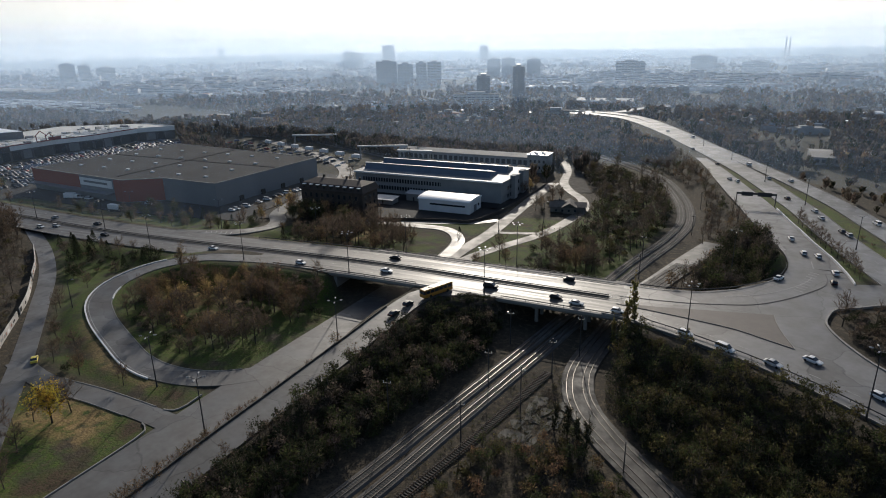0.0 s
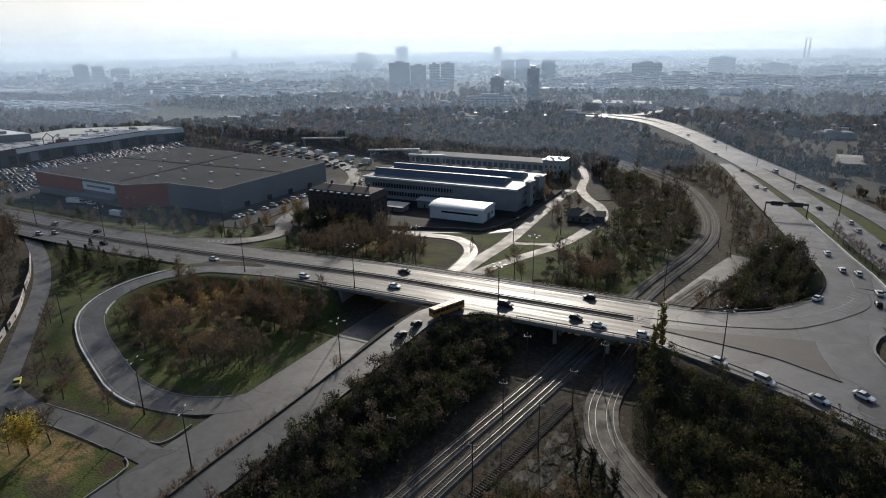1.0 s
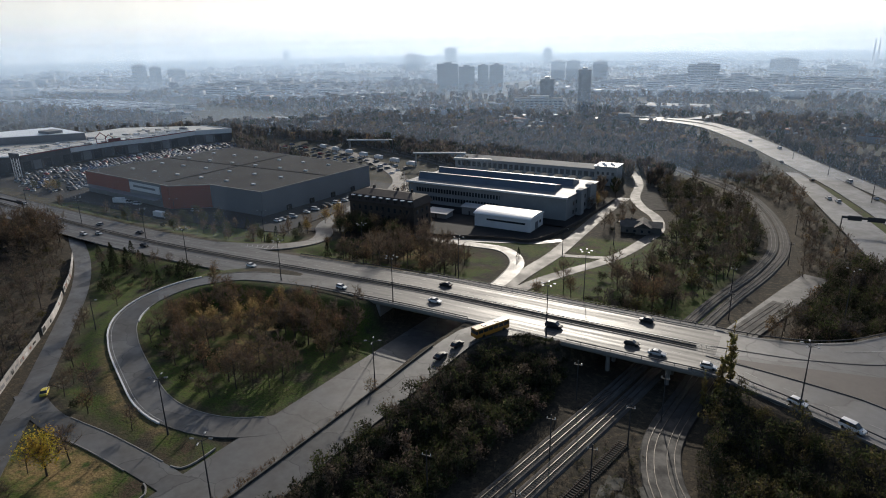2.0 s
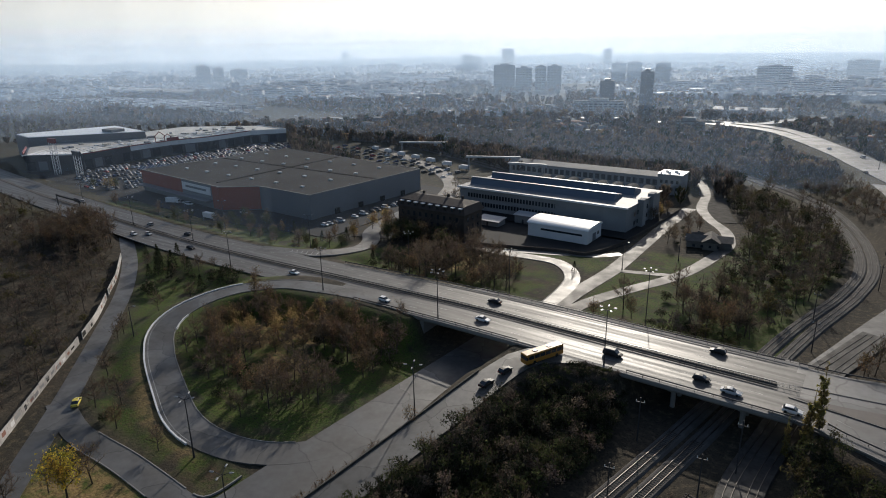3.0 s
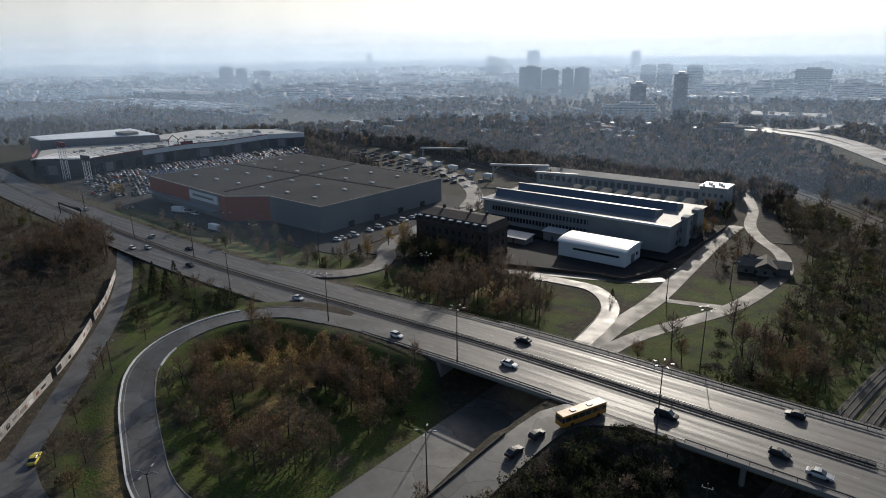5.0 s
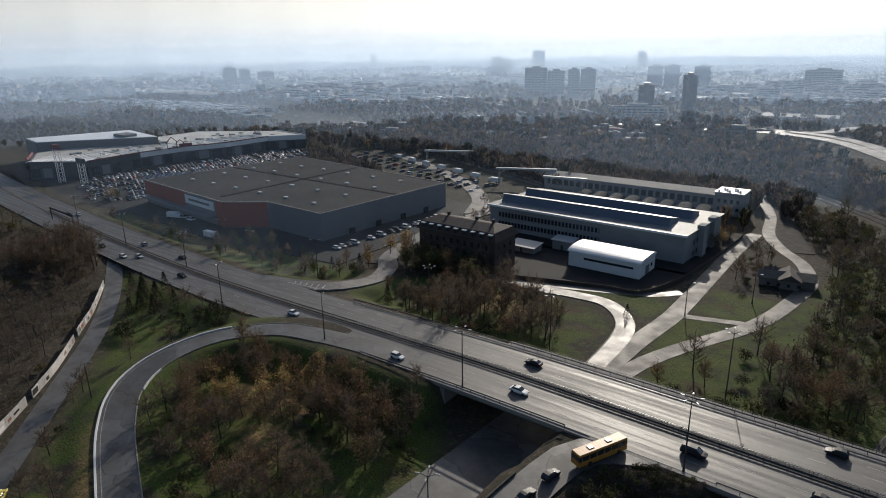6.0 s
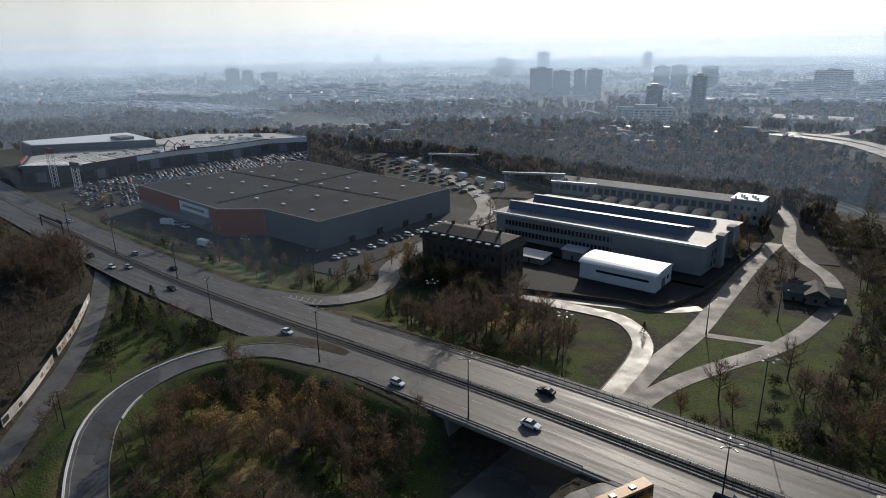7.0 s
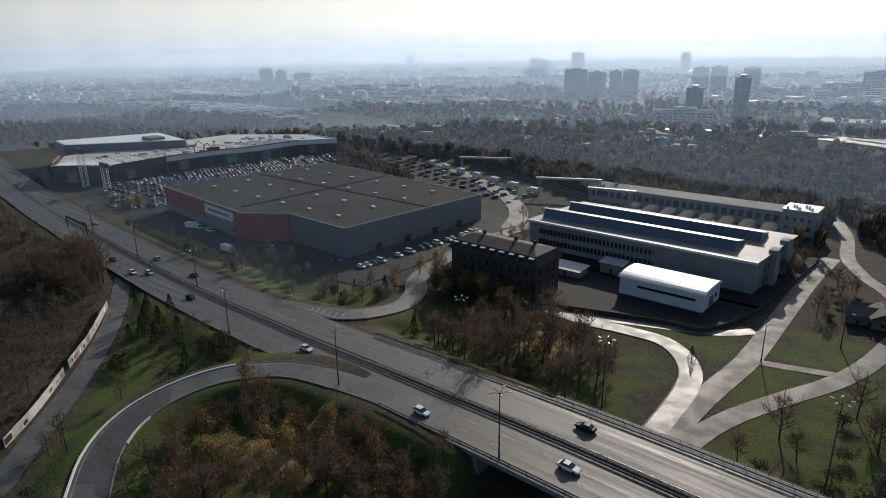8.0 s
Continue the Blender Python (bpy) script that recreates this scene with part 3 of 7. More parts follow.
road("road_highway_far", HWY_R, 5.6, "asphalt_wide", "grey motorway carriageway beyond a grass median")
road("road_distant", HWY_X, 6.0, "asphalt_wide", "distant bright road crossing the motorway's end")
junction = bmesh.new()
poly_prism(junction, JUNCTION, 4.1, 4.51)
tagged(link_mesh("road_junction", junction, "asphalt_wide"), "broad grey asphalt junction at the flyover's end", "road", kind="structure")
isl = bmesh.new()
poly_prism(isl, [(-25, 182), (-13.4, 183.6), (-0.6, 186.4), (8.5, 188.2), (17.2, 190.1), (17.6, 185.3), (18.7, 178.7), (21.3, 169.1), (14.1, 172.6), (7.2, 175.9), (-3.2, 178.1), (-11.1, 179.5)], 4.4, 4.57)
tagged(link_mesh("traffic_island", isl, "island"), "low paved traffic island at the junction", "traffic island", kind="structure")

# flyover deck, abutments and piers
deck_line = stretch(MAIN, -132, -10)
tagged(link_mesh("bridge_deck", ribbon(bmesh.new(), deck_line, [(-13.2, -1.5), (-13.6, -0.9), (-13.6, -0.05), (-12.7, -0.05), (12.7, -0.05), (13.6, -0.05), (13.6, -0.9), (13.2, -1.5)]), "concrete"), "grey concrete flyover deck over road and railway", "bridge", kind="structure")
for k, x in enumerate((-122.5, -91.5, -63.5, -20.0)):
    tagged(link_mesh("wall_abutment_%d" % (k + 1), boxed(x - 0.7, 172.2, -3.6, x + 0.7, 198.4, 3.05), "concrete"), "stained concrete abutment wall below the flyover", "abutment", kind="structure")
pier = empty("bridge_pier", -49.5, 185.3, -3.4)
tagged(pier, "round concrete pier below the flyover beside the rails", "pier", "piers below the flyover")
for y in (-9, -3, 3, 9):
    part("column", rod(bmesh.new(), (0, y, 0), (0, y, 5.6), 0.6, sides=14), "concrete", pier)
part("crossbeam", boxed(-0.8, -12, 5.5, 0.8, 12, 6.4, bevel=0.1), "concrete", pier)
copy_thing(pier, pose(-34, 185.3, -3.4))


# ---------------------------------------------------------------- kerbs, markings, guard rails
def kerb(name, line, o, mat="kerb", w=0.22, h=0.13, label="pale stone kerb along the asphalt"):
    return strip(name, line, o - w / 2, o + w / 2, -0.3, h, mat, label)


LOOP_TOP = next(i for i, p in enumerate(LOOP) if p[1] < 163)
kerb("kerb_loop_upper", LOOP[LOOP_TOP - 7:LOOP_TOP + 1], -4.0)
kerb("kerb_loop_inner", LOOP[10:-4], 3.95)
kerb("kerb_loop_outer", LOOP[LOOP_TOP:-10], -4.0, "white_panel", w=0.4, h=0.35, label="bright concrete kerb along the loop's outer edge")
inner = [p for p in LOOP if 128 < p[1] < 140 and p[0] < -180]
kerb("kerb_loop_inner_bright", np.array(inner), 4.2, "white_panel", w=0.35, h=0.3, label="bright concrete kerb inside the loop's bend")
kerb("kerb_lawn_low", smooth_line([(-119, 85.2, -3.0), (-116.6, 84.0, -3.0), (-115.4, 80, -3.0), (-115.6, 60, -3.0), (-116.6, 24, -3.0)], 3), 0.0, w=0.3, h=0.14)
kerb("kerb_lawn_tip", smooth_line([(-119, 91.6, -3.0), (-116.4, 92.2, -3.0), (-115.3, 95, -3.0), (-115.4, 100.5, -3.0)], 2), 0.0, w=0.3, h=0.14)
kerb("kerb_main_near", stretch(MAIN, -700, -196), -12.75)
kerb("kerb_main_near_flyover", stretch(MAIN, -150, -84), -12.75)
kerb("kerb_main_far", stretch(MAIN, -700, -212), 12.75)
kerb("kerb_main_far_flyover", stretch(MAIN, -184, -24), 12.75)
kerb("kerb_branch", BRANCH_W[2:], 3.0)
kerb("kerb_exit", EXIT[8:24], -4.0)
kerb("kerb_connect", CONNECT[5:-4], 3.1)
kerb("kerb_connect_low", CONNECT[5:-5], -3.1)
for nm, ln, o in (("kerb_highway_near", HWY_L[2:26], 6.5), ("kerb_highway_median", HWY_L[2:26], -6.5), ("kerb_highway_median_far", HWY_R[2:28], 5.7), ("kerb_highway_far", HWY_R, -5.7)):
    kerb(nm, ln, o)
strip("median_main", stretch(MAIN, -700, -26), -1.0, 1.0, -0.2, 0.18, "ballast", "dark gravel median strip between the carriageways", "median")

marks = bmesh.new()
for o in (-9.0, -5.4, 5.4, 9.0):
    dashes(marks, stretch(MAIN, -420, -26), o)
tagged(link_mesh("marking_main", marks, "paint"), "worn white dashed lane lines", "road marking", kind="structure")
marks = bmesh.new()
for o in (-2.0, 2.0):
    dashes(marks, HWY_L[2:40], o)
for o in (-2, 2):
    dashes(marks, HWY_R[:40], o)
tagged(link_mesh("marking_highway", marks, "paint"), "white dashed lane lines of the motorway", "road marking", kind="structure")
marks = bmesh.new()
ribbon(marks, offset_line(LOOP[LOOP_TOP - 4:-10], -3.0), [(-0.09, 0.035), (0.09, 0.035)])
tagged(link_mesh("marking_loop", marks, "paint"), "thin white edge line round the loop", "road marking", kind="structure")


def guard_rail(name, line, o, label, posts=True, h=0.75):
    """A rail with its posts, following a road's edge."""
    ln = offset_line(line, o)
    g = empty(name, *ln[0])
    tagged(g, label, "guard rail")
    inv = Matrix.Translation(-Vector(ln[0]))
    bm = ribbon(bmesh.new(), ln, [(-0.05, h - 0.3), (-0.09, h - 0.22), (-0.04, h - 0.15), (-0.09, h - 0.08), (-0.05, h), (0.03, h), (0.03, h - 0.3)])
    bm.transform(inv)
    part("rail", bm, "dark_steel", g)
    return g, ln


post_mesh = bpy.data.meshes.new("post")
tmp = boxed(-0.06, -0.06, -0.3, 0.06, 0.06, 0.75)
tmp.to_mesh(post_mesh)
tmp.free()
post_mesh.materials.append(M["dark_steel"])


def rail_posts(g, ln, every):
    s = np.concatenate([[0], np.cumsum(np.linalg.norm(np.diff(ln, axis=0), axis=1))])
    for a in np.arange(0, s[-1], every):
        p = Vector([np.interp(a, s, ln[:, k]) for k in range(3)]) - Vector(ln[0])
        o = new("post", post_mesh)
        o.parent, o.location = g, p


for nm, a, c, o in (("guard_rail", -420, -28, -0.75), ("guard_rail", -420, -28, 0.75)):
    rail_posts(*guard_rail(nm, stretch(MAIN, a, c), o, "double steel guard rail along the dark median"), 4.0)
rail_posts(*guard_rail("guard_rail", stretch(MAIN, -150, -88), -13.1, "steel guard rail on the flyover's edge", h=0.9), 4.0)
rail_posts(*guard_rail("guard_rail", stretch(MAIN, -64, -14), -13.2, "steel guard rail on the flyover's edge", h=0.9), 4.0)
rail_posts(*guard_rail("guard_rail", stretch(MAIN, -182, -26), 13.2, "steel guard rail on the flyover's edge", h=0.9), 4.0)


def railing(x0, x1, y, z):
    """A pedestrian railing of thin uprights."""
    g = empty("railing", x0, y, z)
    tagged(g, "thin steel pedestrian railing on the flyover's edge", "railing")
    n = int((x1 - x0) / 2)
    for hh in (0.15, 0.6, 1.1):
        part("bar", boxed(0, -0.03, hh - 0.03, x1 - x0, 0.03, hh + 0.03), "dark_steel", g)
    for k in range(n + 1):
        part("upright", boxed(2 * k - 0.04, -0.04, -0.1, 2 * k + 0.04, 0.04, 1.12), "dark_steel", g)


railing(-118, -60, 199.4, 4.45)
railing(-60, -24, 199.4, 4.45)
strip("footway_far", stretch(MAIN, -122, -24), 12.9, 15.2, -1.0, 0.1, "concrete", "narrow concrete footway beside the flyover", "footway")
strip("retaining_wall_ramp", RAMP[6:-6], 4.3, 4.6, -3.2, 0.45, "slab", "long stained concrete retaining wall beside the ramp", "wall")

# ---------------------------------------------------------------- railway
sleeper_mesh = bpy.data.meshes.new("sleeper")
tmp = boxed(-0.14, -1.3, -0.15, 0.14, 1.3, 0.06)
tmp.to_mesh(sleeper_mesh)
tmp.free()
sleeper_mesh.materials.append(M["sleeper"])


def track(name, line, label, sleepers=(60, 165), ballast=True, metal="rail"):
    g = empty(name, *line[0])
    tagged(g, label, "railway track", kind="structure")
    inv = Matrix.Translation(-Vector(line[0]))
    if ballast:
        bm = ribbon(bmesh.new(), line, [(-2.3, -0.6), (-1.7, -0.02), (1.7, -0.02), (2.3, -0.6)])
        bm.transform(inv)
        part("ballast_bed", bm, "ballast", g)
    for o in (-0.7525, 0.7525):
        bm = ribbon(bmesh.new(), offset_line(line, o), [(-0.06, 0.05), (-0.035, 0.2), (0.035, 0.2), (0.06, 0.05)])
        bm.transform(inv)
        part("rail", bm, metal, g)
    s = np.concatenate([[0], np.cumsum(np.linalg.norm(np.diff(line, axis=0), axis=1))])
    if sleepers:
        for a in np.arange(0, s[-1], 0.75):
            p = [np.interp(a, s, line[:, k]) for k in range(3)]
            if sleepers[0] < p[1] < sleepers[1]:
                q = [np.interp(a + 0.5, s, line[:, k]) for k in range(3)]
                o = new("sleeper", sleeper_mesh)
                o.parent = g
                o.location = Vector(p) - Vector(line[0])
                o.rotation_euler = (0, 0, math.atan2(q[1] - p[1], q[0] - p[0]))


track("railway_track", RAIL_A, "shiny steel rails on dark gravel ballast", (70, 165))
track("railway_track", RAIL_B, "shiny steel rails on dark gravel ballast", (70, 165))
track("railway_track", RAIL_C, "rusty overgrown siding with broken sleepers", (78, 146), False, "rust")
for k in range(4):
    o = Vector((2.1, 5.2, 0)) * k
    track("railway_track", smooth_line([(-196 + o.x, 392 + o.y, -3.0), (-260 + o.x, 425 + o.y, -3.0), (-380 + o.x, 478 + o.y, -3.0), (-560 + o.x, 545 + o.y, -3.0)], 12), "sidings of the freight yard on dark ballast", None)
track("tram_track", TRAM_A, "tram rails set into a worn concrete bed", None, False)
track("tram_track", TRAM_B, "tram rails set into a worn concrete bed", None, False)
tagged(link_mesh("tram_bed", ribbon(bmesh.new(), (TRAM_A + TRAM_B) / 2 if len(TRAM_A) == len(TRAM_B) else TRAM_A, [(-4.3, -0.4), (-4.0, 0.05), (4.0, 0.05), (4.3, -0.4)]), "tram_bed"), "worn paved bed of the tram tracks", "track bed", kind="structure")
r_slab = random.Random(4)
slab = empty("broken_slabs", -35, 123, -3.25)
tagged(slab, "broken pale concrete slabs among the weeds", "slab", kind="structure")
for i in range(3):
    for j in range(5):
        if r_slab.random() < 0.8:
            x, y = -4.6 + 3.1 * i + 0.8 * j, -9.5 + 4.1 * j
            q = [(x + r_slab.uniform(-0.9, 0.9) + dx * 2.6, y + r_slab.uniform(-1.0, 1.0) + dy * 3.6) for dx, dy in ((0, 0), (0.6, -0.1), (1, 0.2), (1, 1), (0.4, 1.15), (0, 0.9))]
            part("slab", poly_prism(bmesh.new(), q, -0.3, r_slab.uniform(-0.02, 0.1)), "slab", slab)
WALL = smooth_line([(-277, 163.5, -3.2), (-254, 149, -3.2), (-242, 140, -3.2), (-223, 126, -3.2), (-210, 114.5, -3.2), (-192, 97, -3.2), (-165, 72, -3.2)], 3.4)
gw = empty("street_wall", *WALL[0])
tagged(gw, "long pale concrete panel wall with faded graffiti", "wall", kind="structure")
r_wall = random.Random(8)
for k in range(len(WALL) - 1):
    p, q = Vector(WALL[k]) - Vector(WALL[0]), Vector(WALL[k + 1]) - Vector(WALL[0])
    if k in (12, 22):
        continue
    h = 2.5 + r_wall.uniform(-0.12, 0.12)
    d = (q - p) * 0.015
    pan = part("panel", ribbon(bmesh.new(), np.array([p + d, q - d]), [(-0.1, -0.4), (-0.1, h), (0.1, h), (0.1, -0.4)]), "wall_white", gw)
    for side in range(2):
        if r_wall.random() < 0.5:
            u0, u1 = r_wall.uniform(0.05, 0.3), r_wall.uniform(0.5, 0.95)
            z0, z1 = r_wall.uniform(0.3, 0.9), r_wall.uniform(1.2, 2.1)
            part("paint_patch", ribbon(bmesh.new(), np.array([p.lerp(q, u0), p.lerp(q, u1)]), [(0.104, z0), (0.104, z1)]), r_wall.choice(("cladding", "pale_wall", "roof_grey", "white_panel", "roof_tile")), pan)

# paved yards and parking
for nm, pts, mat, lab in (
    ("parking_mall", [(-560, 234), (-470, 219.5), (-405, 215), (-380, 214), (-382, 226), (-404, 244), (-402, 350), (-440, 440), (-478, 436), (-492, 410), (-502, 300), (-505, 262), (-535, 236)], "yard", "large asphalt car park in front of the mall"),
    ("parking_shop", [(-410, 228), (-300, 222), (-222, 232), (-226, 345), (-400, 360)], "yard", "dark asphalt yard round the store"),
    ("yard_factory", [(-206, 300), (-104, 300), (-98, 360), (-206, 360)], "yard", "dark factory yard"),
    ("yard_old", [(-215, 240), (-150, 262), (-118, 270), (-104, 290), (-100, 302), (-210, 302)], "yard", "dark asphalt yard behind a fence"),
):
    bm = bmesh.new()
    poly_prism(bm, pts, -3.6, -3.12 if "shop" not in nm else -3.08)
    tagged(link_mesh(nm, bm, mat), lab, "car park", kind="structure")

# ---------------------------------------------------------------- buildings
def window_rows(parent, x0, x1, y, z, w, h, pitch, axis="x", face=-1, mat="glass"):
    """One row of windows, each a recessed frame with its pane."""
    n = int((x1 - x0) / pitch)
    for k in range(n):
        a = x0 + pitch * (k + 0.5) - w / 2
        if axis == "x":
            part("window", boxed(a, y, z, a + w, y + face * 0.06, z + h), mat, parent)
        else:
            part("window", boxed(y, a, z, y + face * 0.06, a + w, z + h), mat, parent)


def store():
    g = empty("store_building", -326, 295, -3.1)
    tagged(g, "big flat-roofed store with grey cladding and an orange front", "store")
    H = 12.9
    foot = [(-72, -50), (16, -57), (34, -44), (74, -45), (80, 40), (-58, 55)]
    part("wall", poly_prism(bmesh.new(), foot, 0, H), "cladding", g)
    cx, cy = sum(p[0] for p in foot) / 6, sum(p[1] for p in foot) / 6
    inner = [(cx + (x - cx) * 0.993, cy + (y - cy) * 0.993) for x, y in foot]
    part("roof", poly_prism(bmesh.new(), inner, H - 0.5, H + 0.06), "roof_grey", g, "dark grey flat roof with pale stains")
    for i in range(6):
        (ax, ay), (bx, by) = foot[i], foot[(i + 1) % 6]
        ln = np.array([(ax, ay, H), (bx, by, H)])
        part("coping", ribbon(bmesh.new(), ln, [(-0.15, -0.1), (-0.15, 0.3), (0.4, 0.3), (0.4, -0.1)]), "concrete", g)
    part("orange_panel", ribbon(bmesh.new(), np.array([(16, -57, 0.0), (34, -44, 0.0)]), [(-0.25, 0.3), (-0.25, H - 0.1), (-0.02, H - 0.1), (-0.02, 0.3)]), "orange", g, "orange facade cladding")
    part("orange_panel", ribbon(bmesh.new(), np.array([(9, -56.44, 0.0), (16, -57, 0.0)]), [(-0.25, 0.3), (-0.25, H - 0.1), (-0.02, H - 0.1), (-0.02, 0.3)]), "orange", g)
    part("orange_panel", ribbon(bmesh.new(), np.array([(-72, -50, 0.0), (-23.5, -53.86, 0.0)]), [(-0.25, 5.0), (-0.25, H - 0.1), (-0.02, H - 0.1), (-0.02, 5.0)]), "orange", g)
    part("canopy", ribbon(bmesh.new(), np.array([(-70, -50.2, 0.0), (8.5, -56.4, 0.0)]), [(-5.0, 4.2), (-5.0, 5.0), (0, 5.0), (0, 4.2)]), "cladding", g)
    sign = part("sign_board", ribbon(bmesh.new(), np.array([(-22.5, -53.94, 0.0), (7.5, -56.32, 0.0)]), [(-0.5, 7.2), (-0.5, 11.6), (-0.1, 11.6), (-0.1, 7.2)]), "white_panel", g, "white sign board with faint lettering bars")
    part("lettering_bar", ribbon(bmesh.new(), np.array([(-18.5, -54.26, 0.0), (3.5, -56.0, 0.0)]), [(-0.6, 9.0), (-0.6, 10.2), (-0.5, 10.2), (-0.5, 9.0)]), "cladding", sign)
    # dark expansion joints and skylights on the roof
    part("roof_joint", boxed(-62, 3.2, H + 0.06, 76, 5.0, H + 0.25), "roof_joint", g)
    part("roof_joint", boxed(4, -50, H + 0.06, 5.8, 46, H + 0.25), "roof_joint", g)
    for i in range(6):
        for j in range(4):
            part("skylight", boxed(-50 + 21 * i, -34 + 21 * j, H + 0.06, -47.6 + 21 * i, -32.4 + 21 * j, H + 0.8, bevel=0.15), "white_panel", g)
    for i in range(9):
        yy = -38 + 8.5 * i
        if i % 2:
            part("loading_door", boxed(74.6 + 6 * (yy + 45) / 85, yy, 0.1, 75.3 + 6 * (yy + 45) / 85, yy + 3.2, 2.9), "roof_joint", g)
    return g


def mall():
    g = empty("mall_building", -520, 330, -3.1)
    tagged(g, "long dark shopping mall with a cluttered cream roof", "mall")
    foot = [(-62, -75), (-15, -97), (16, -70), (10, -30), (10, 5), (20, 35), (20, 80), (39, 106), (-10, 112), (-72, 70)]
    part("hall", poly_prism(bmesh.new(), foot, 0, 11.5), "mall_dark", g, "dark glazed facade")
    cx, cy = sum(p[0] for p in foot) / 10, sum(p[1] for p in foot) / 10
    part("roof", poly_prism(bmesh.new(), [(cx + (x - cx) * 0.985, cy + (y - cy) * 0.985) for x, y in foot], 11.2, 11.65), "cream", g, "cream roof with ducts")
    for (ax, ay), (bx, by) in zip(foot[1:8], foot[2:9]):
        part("fascia", ribbon(bmesh.new(), np.array([(ax, ay, 0.0), (bx, by, 0.0)]), [(-0.5, 8.2), (-0.5, 12.3), (0.1, 12.3), (0.1, 8.2)]), "white_panel" if ay > -60 else "mall_dark", g, "pale facade band")
        n = max(2, int(math.hypot(bx - ax, by - ay) / 8))
        for k in range(n):
            u0, u1 = (k + 0.12) / n, (k + 0.88) / n
            part("shop_window", ribbon(bmesh.new(), np.array([(ax + (bx - ax) * u0, ay + (by - ay) * u0, 0.0), (ax + (bx - ax) * u1, ay + (by - ay) * u1, 0.0)]), [(-0.16, 0.8), (-0.16, 7.4), (-0.03, 7.4), (-0.03, 0.8)]), ("glass", "cladding", "glass", "mall_dark")[k % 4], g)
    upper = [(-112, -63), (-77, -68), (-24, 4), (-91, 14)]
    part("upper_hall", poly_prism(bmesh.new(), upper, 0, 17.4), "cladding", g)
    part("upper_roof", poly_prism(bmesh.new(), [(x * 0.99 - 0.7, y * 0.98) for x, y in upper], 17.2, 17.8), "bright_metal", g, "bright white sheet roof")
    part("roof_house", boxed(-58, -16, 17.8, -42, -4, 20.0, bevel=0.3), "pale_wall", g)
    part("sign", ribbon(bmesh.new(), np.array([(-50, -80.5, 0.0), (-18, -96.0, 0.0)]), [(-0.6, 12.6), (-0.6, 14.4), (0.2, 14.4), (0.2, 12.6)]), "red", g, "dull red sign above the front")
    part("canopy", poly_prism(bmesh.new(), [(-16, -98), (16, -71), (14, -62), (-20, -82)], 11.6, 12.4), "bright_metal", g)
    for k in range(9):
        u = (k + 0.5) / 9
        a, c = Vector((-15 + 31 * u, -97 + 27 * u, 12.4)), Vector((-34 + 34 * u, -74 + 30 * u, 12.1))
        part("roof_rib", ribbon(bmesh.new(), np.array([a, c]), [(-0.35, 0), (-0.35, 0.5), (0.35, 0.5), (0.35, 0)]), "white_panel", g, "white slanting roof rib")
    for k in range(11):
        y = 36 + 4.2 * k
        part("roof_rib", boxed(-8, y, 11.66, 19 + max(0, (y - 80) * 0.7), y + 0.7, 12.2), "white_panel", g)
    part("roof_trim", ribbon(bmesh.new(), np.array([(16, -70, 0.0), (10, -30, 0.0), (10, 5, 0.0), (20, 35, 0.0), (20, 80, 0.0)]), [(-0.62, 11.7), (-0.62, 12.5), (-0.5, 12.5), (-0.5, 11.7)]), "red", g, "dark red trim along the roof edge")
    part("roof_sign", ribbon(bmesh.new(), np.array([(10.6, 2.0, 0.0), (12.2, 12.0, 0.0)]), [(-0.3, 12.0), (-0.3, 14.6), (0, 14.6), (0, 12.0)]), "red", g)
    for y0, s in ((-8, 1.0), (0, 0.7)):
        bm = bmesh.new()
        pts = [(10.9, y0 + a * s, 12 + c * s) for a, c in ((0, 0), (0, 4.5), (-0.8, 4.5), (4, 8.5), (8.8, 4.5), (8, 4.5), (8, 0))]
        for p, q in zip(pts, pts[1:] + pts[:1]):
            rod(bm, p, q, 0.35, sides=6)
        part("roof_sign", bm, "red", g, "red house-shaped outline sign")
    rng = random.Random(5)
    for k in range(60):
        x, y = rng.uniform(-40, 12), rng.uniform(-66, 92)
        if inside(np.array([x]), np.array([y]), foot)[0] and not inside(np.array([x]), np.array([y]), upper)[0]:
            a, c, h = rng.uniform(1.5, 5), rng.uniform(1.5, 4), rng.uniform(0.6, 1.8)
            part("roof_unit", boxed(x, y, 11.6, x + a, y + c, 11.6 + h, bevel=0.1), rng.choice(("cream", "steel", "white_panel", "cladding", "cream")), g)
    for k in range(26):
        yy = -58 + 5.6 * k
        part("roof_band", boxed(-22 + 0.08 * yy, yy, 11.62, 6 + 0.08 * yy, yy + 1.0, 11.85), "bright_metal" if k % 3 else "cladding", g)
    return g


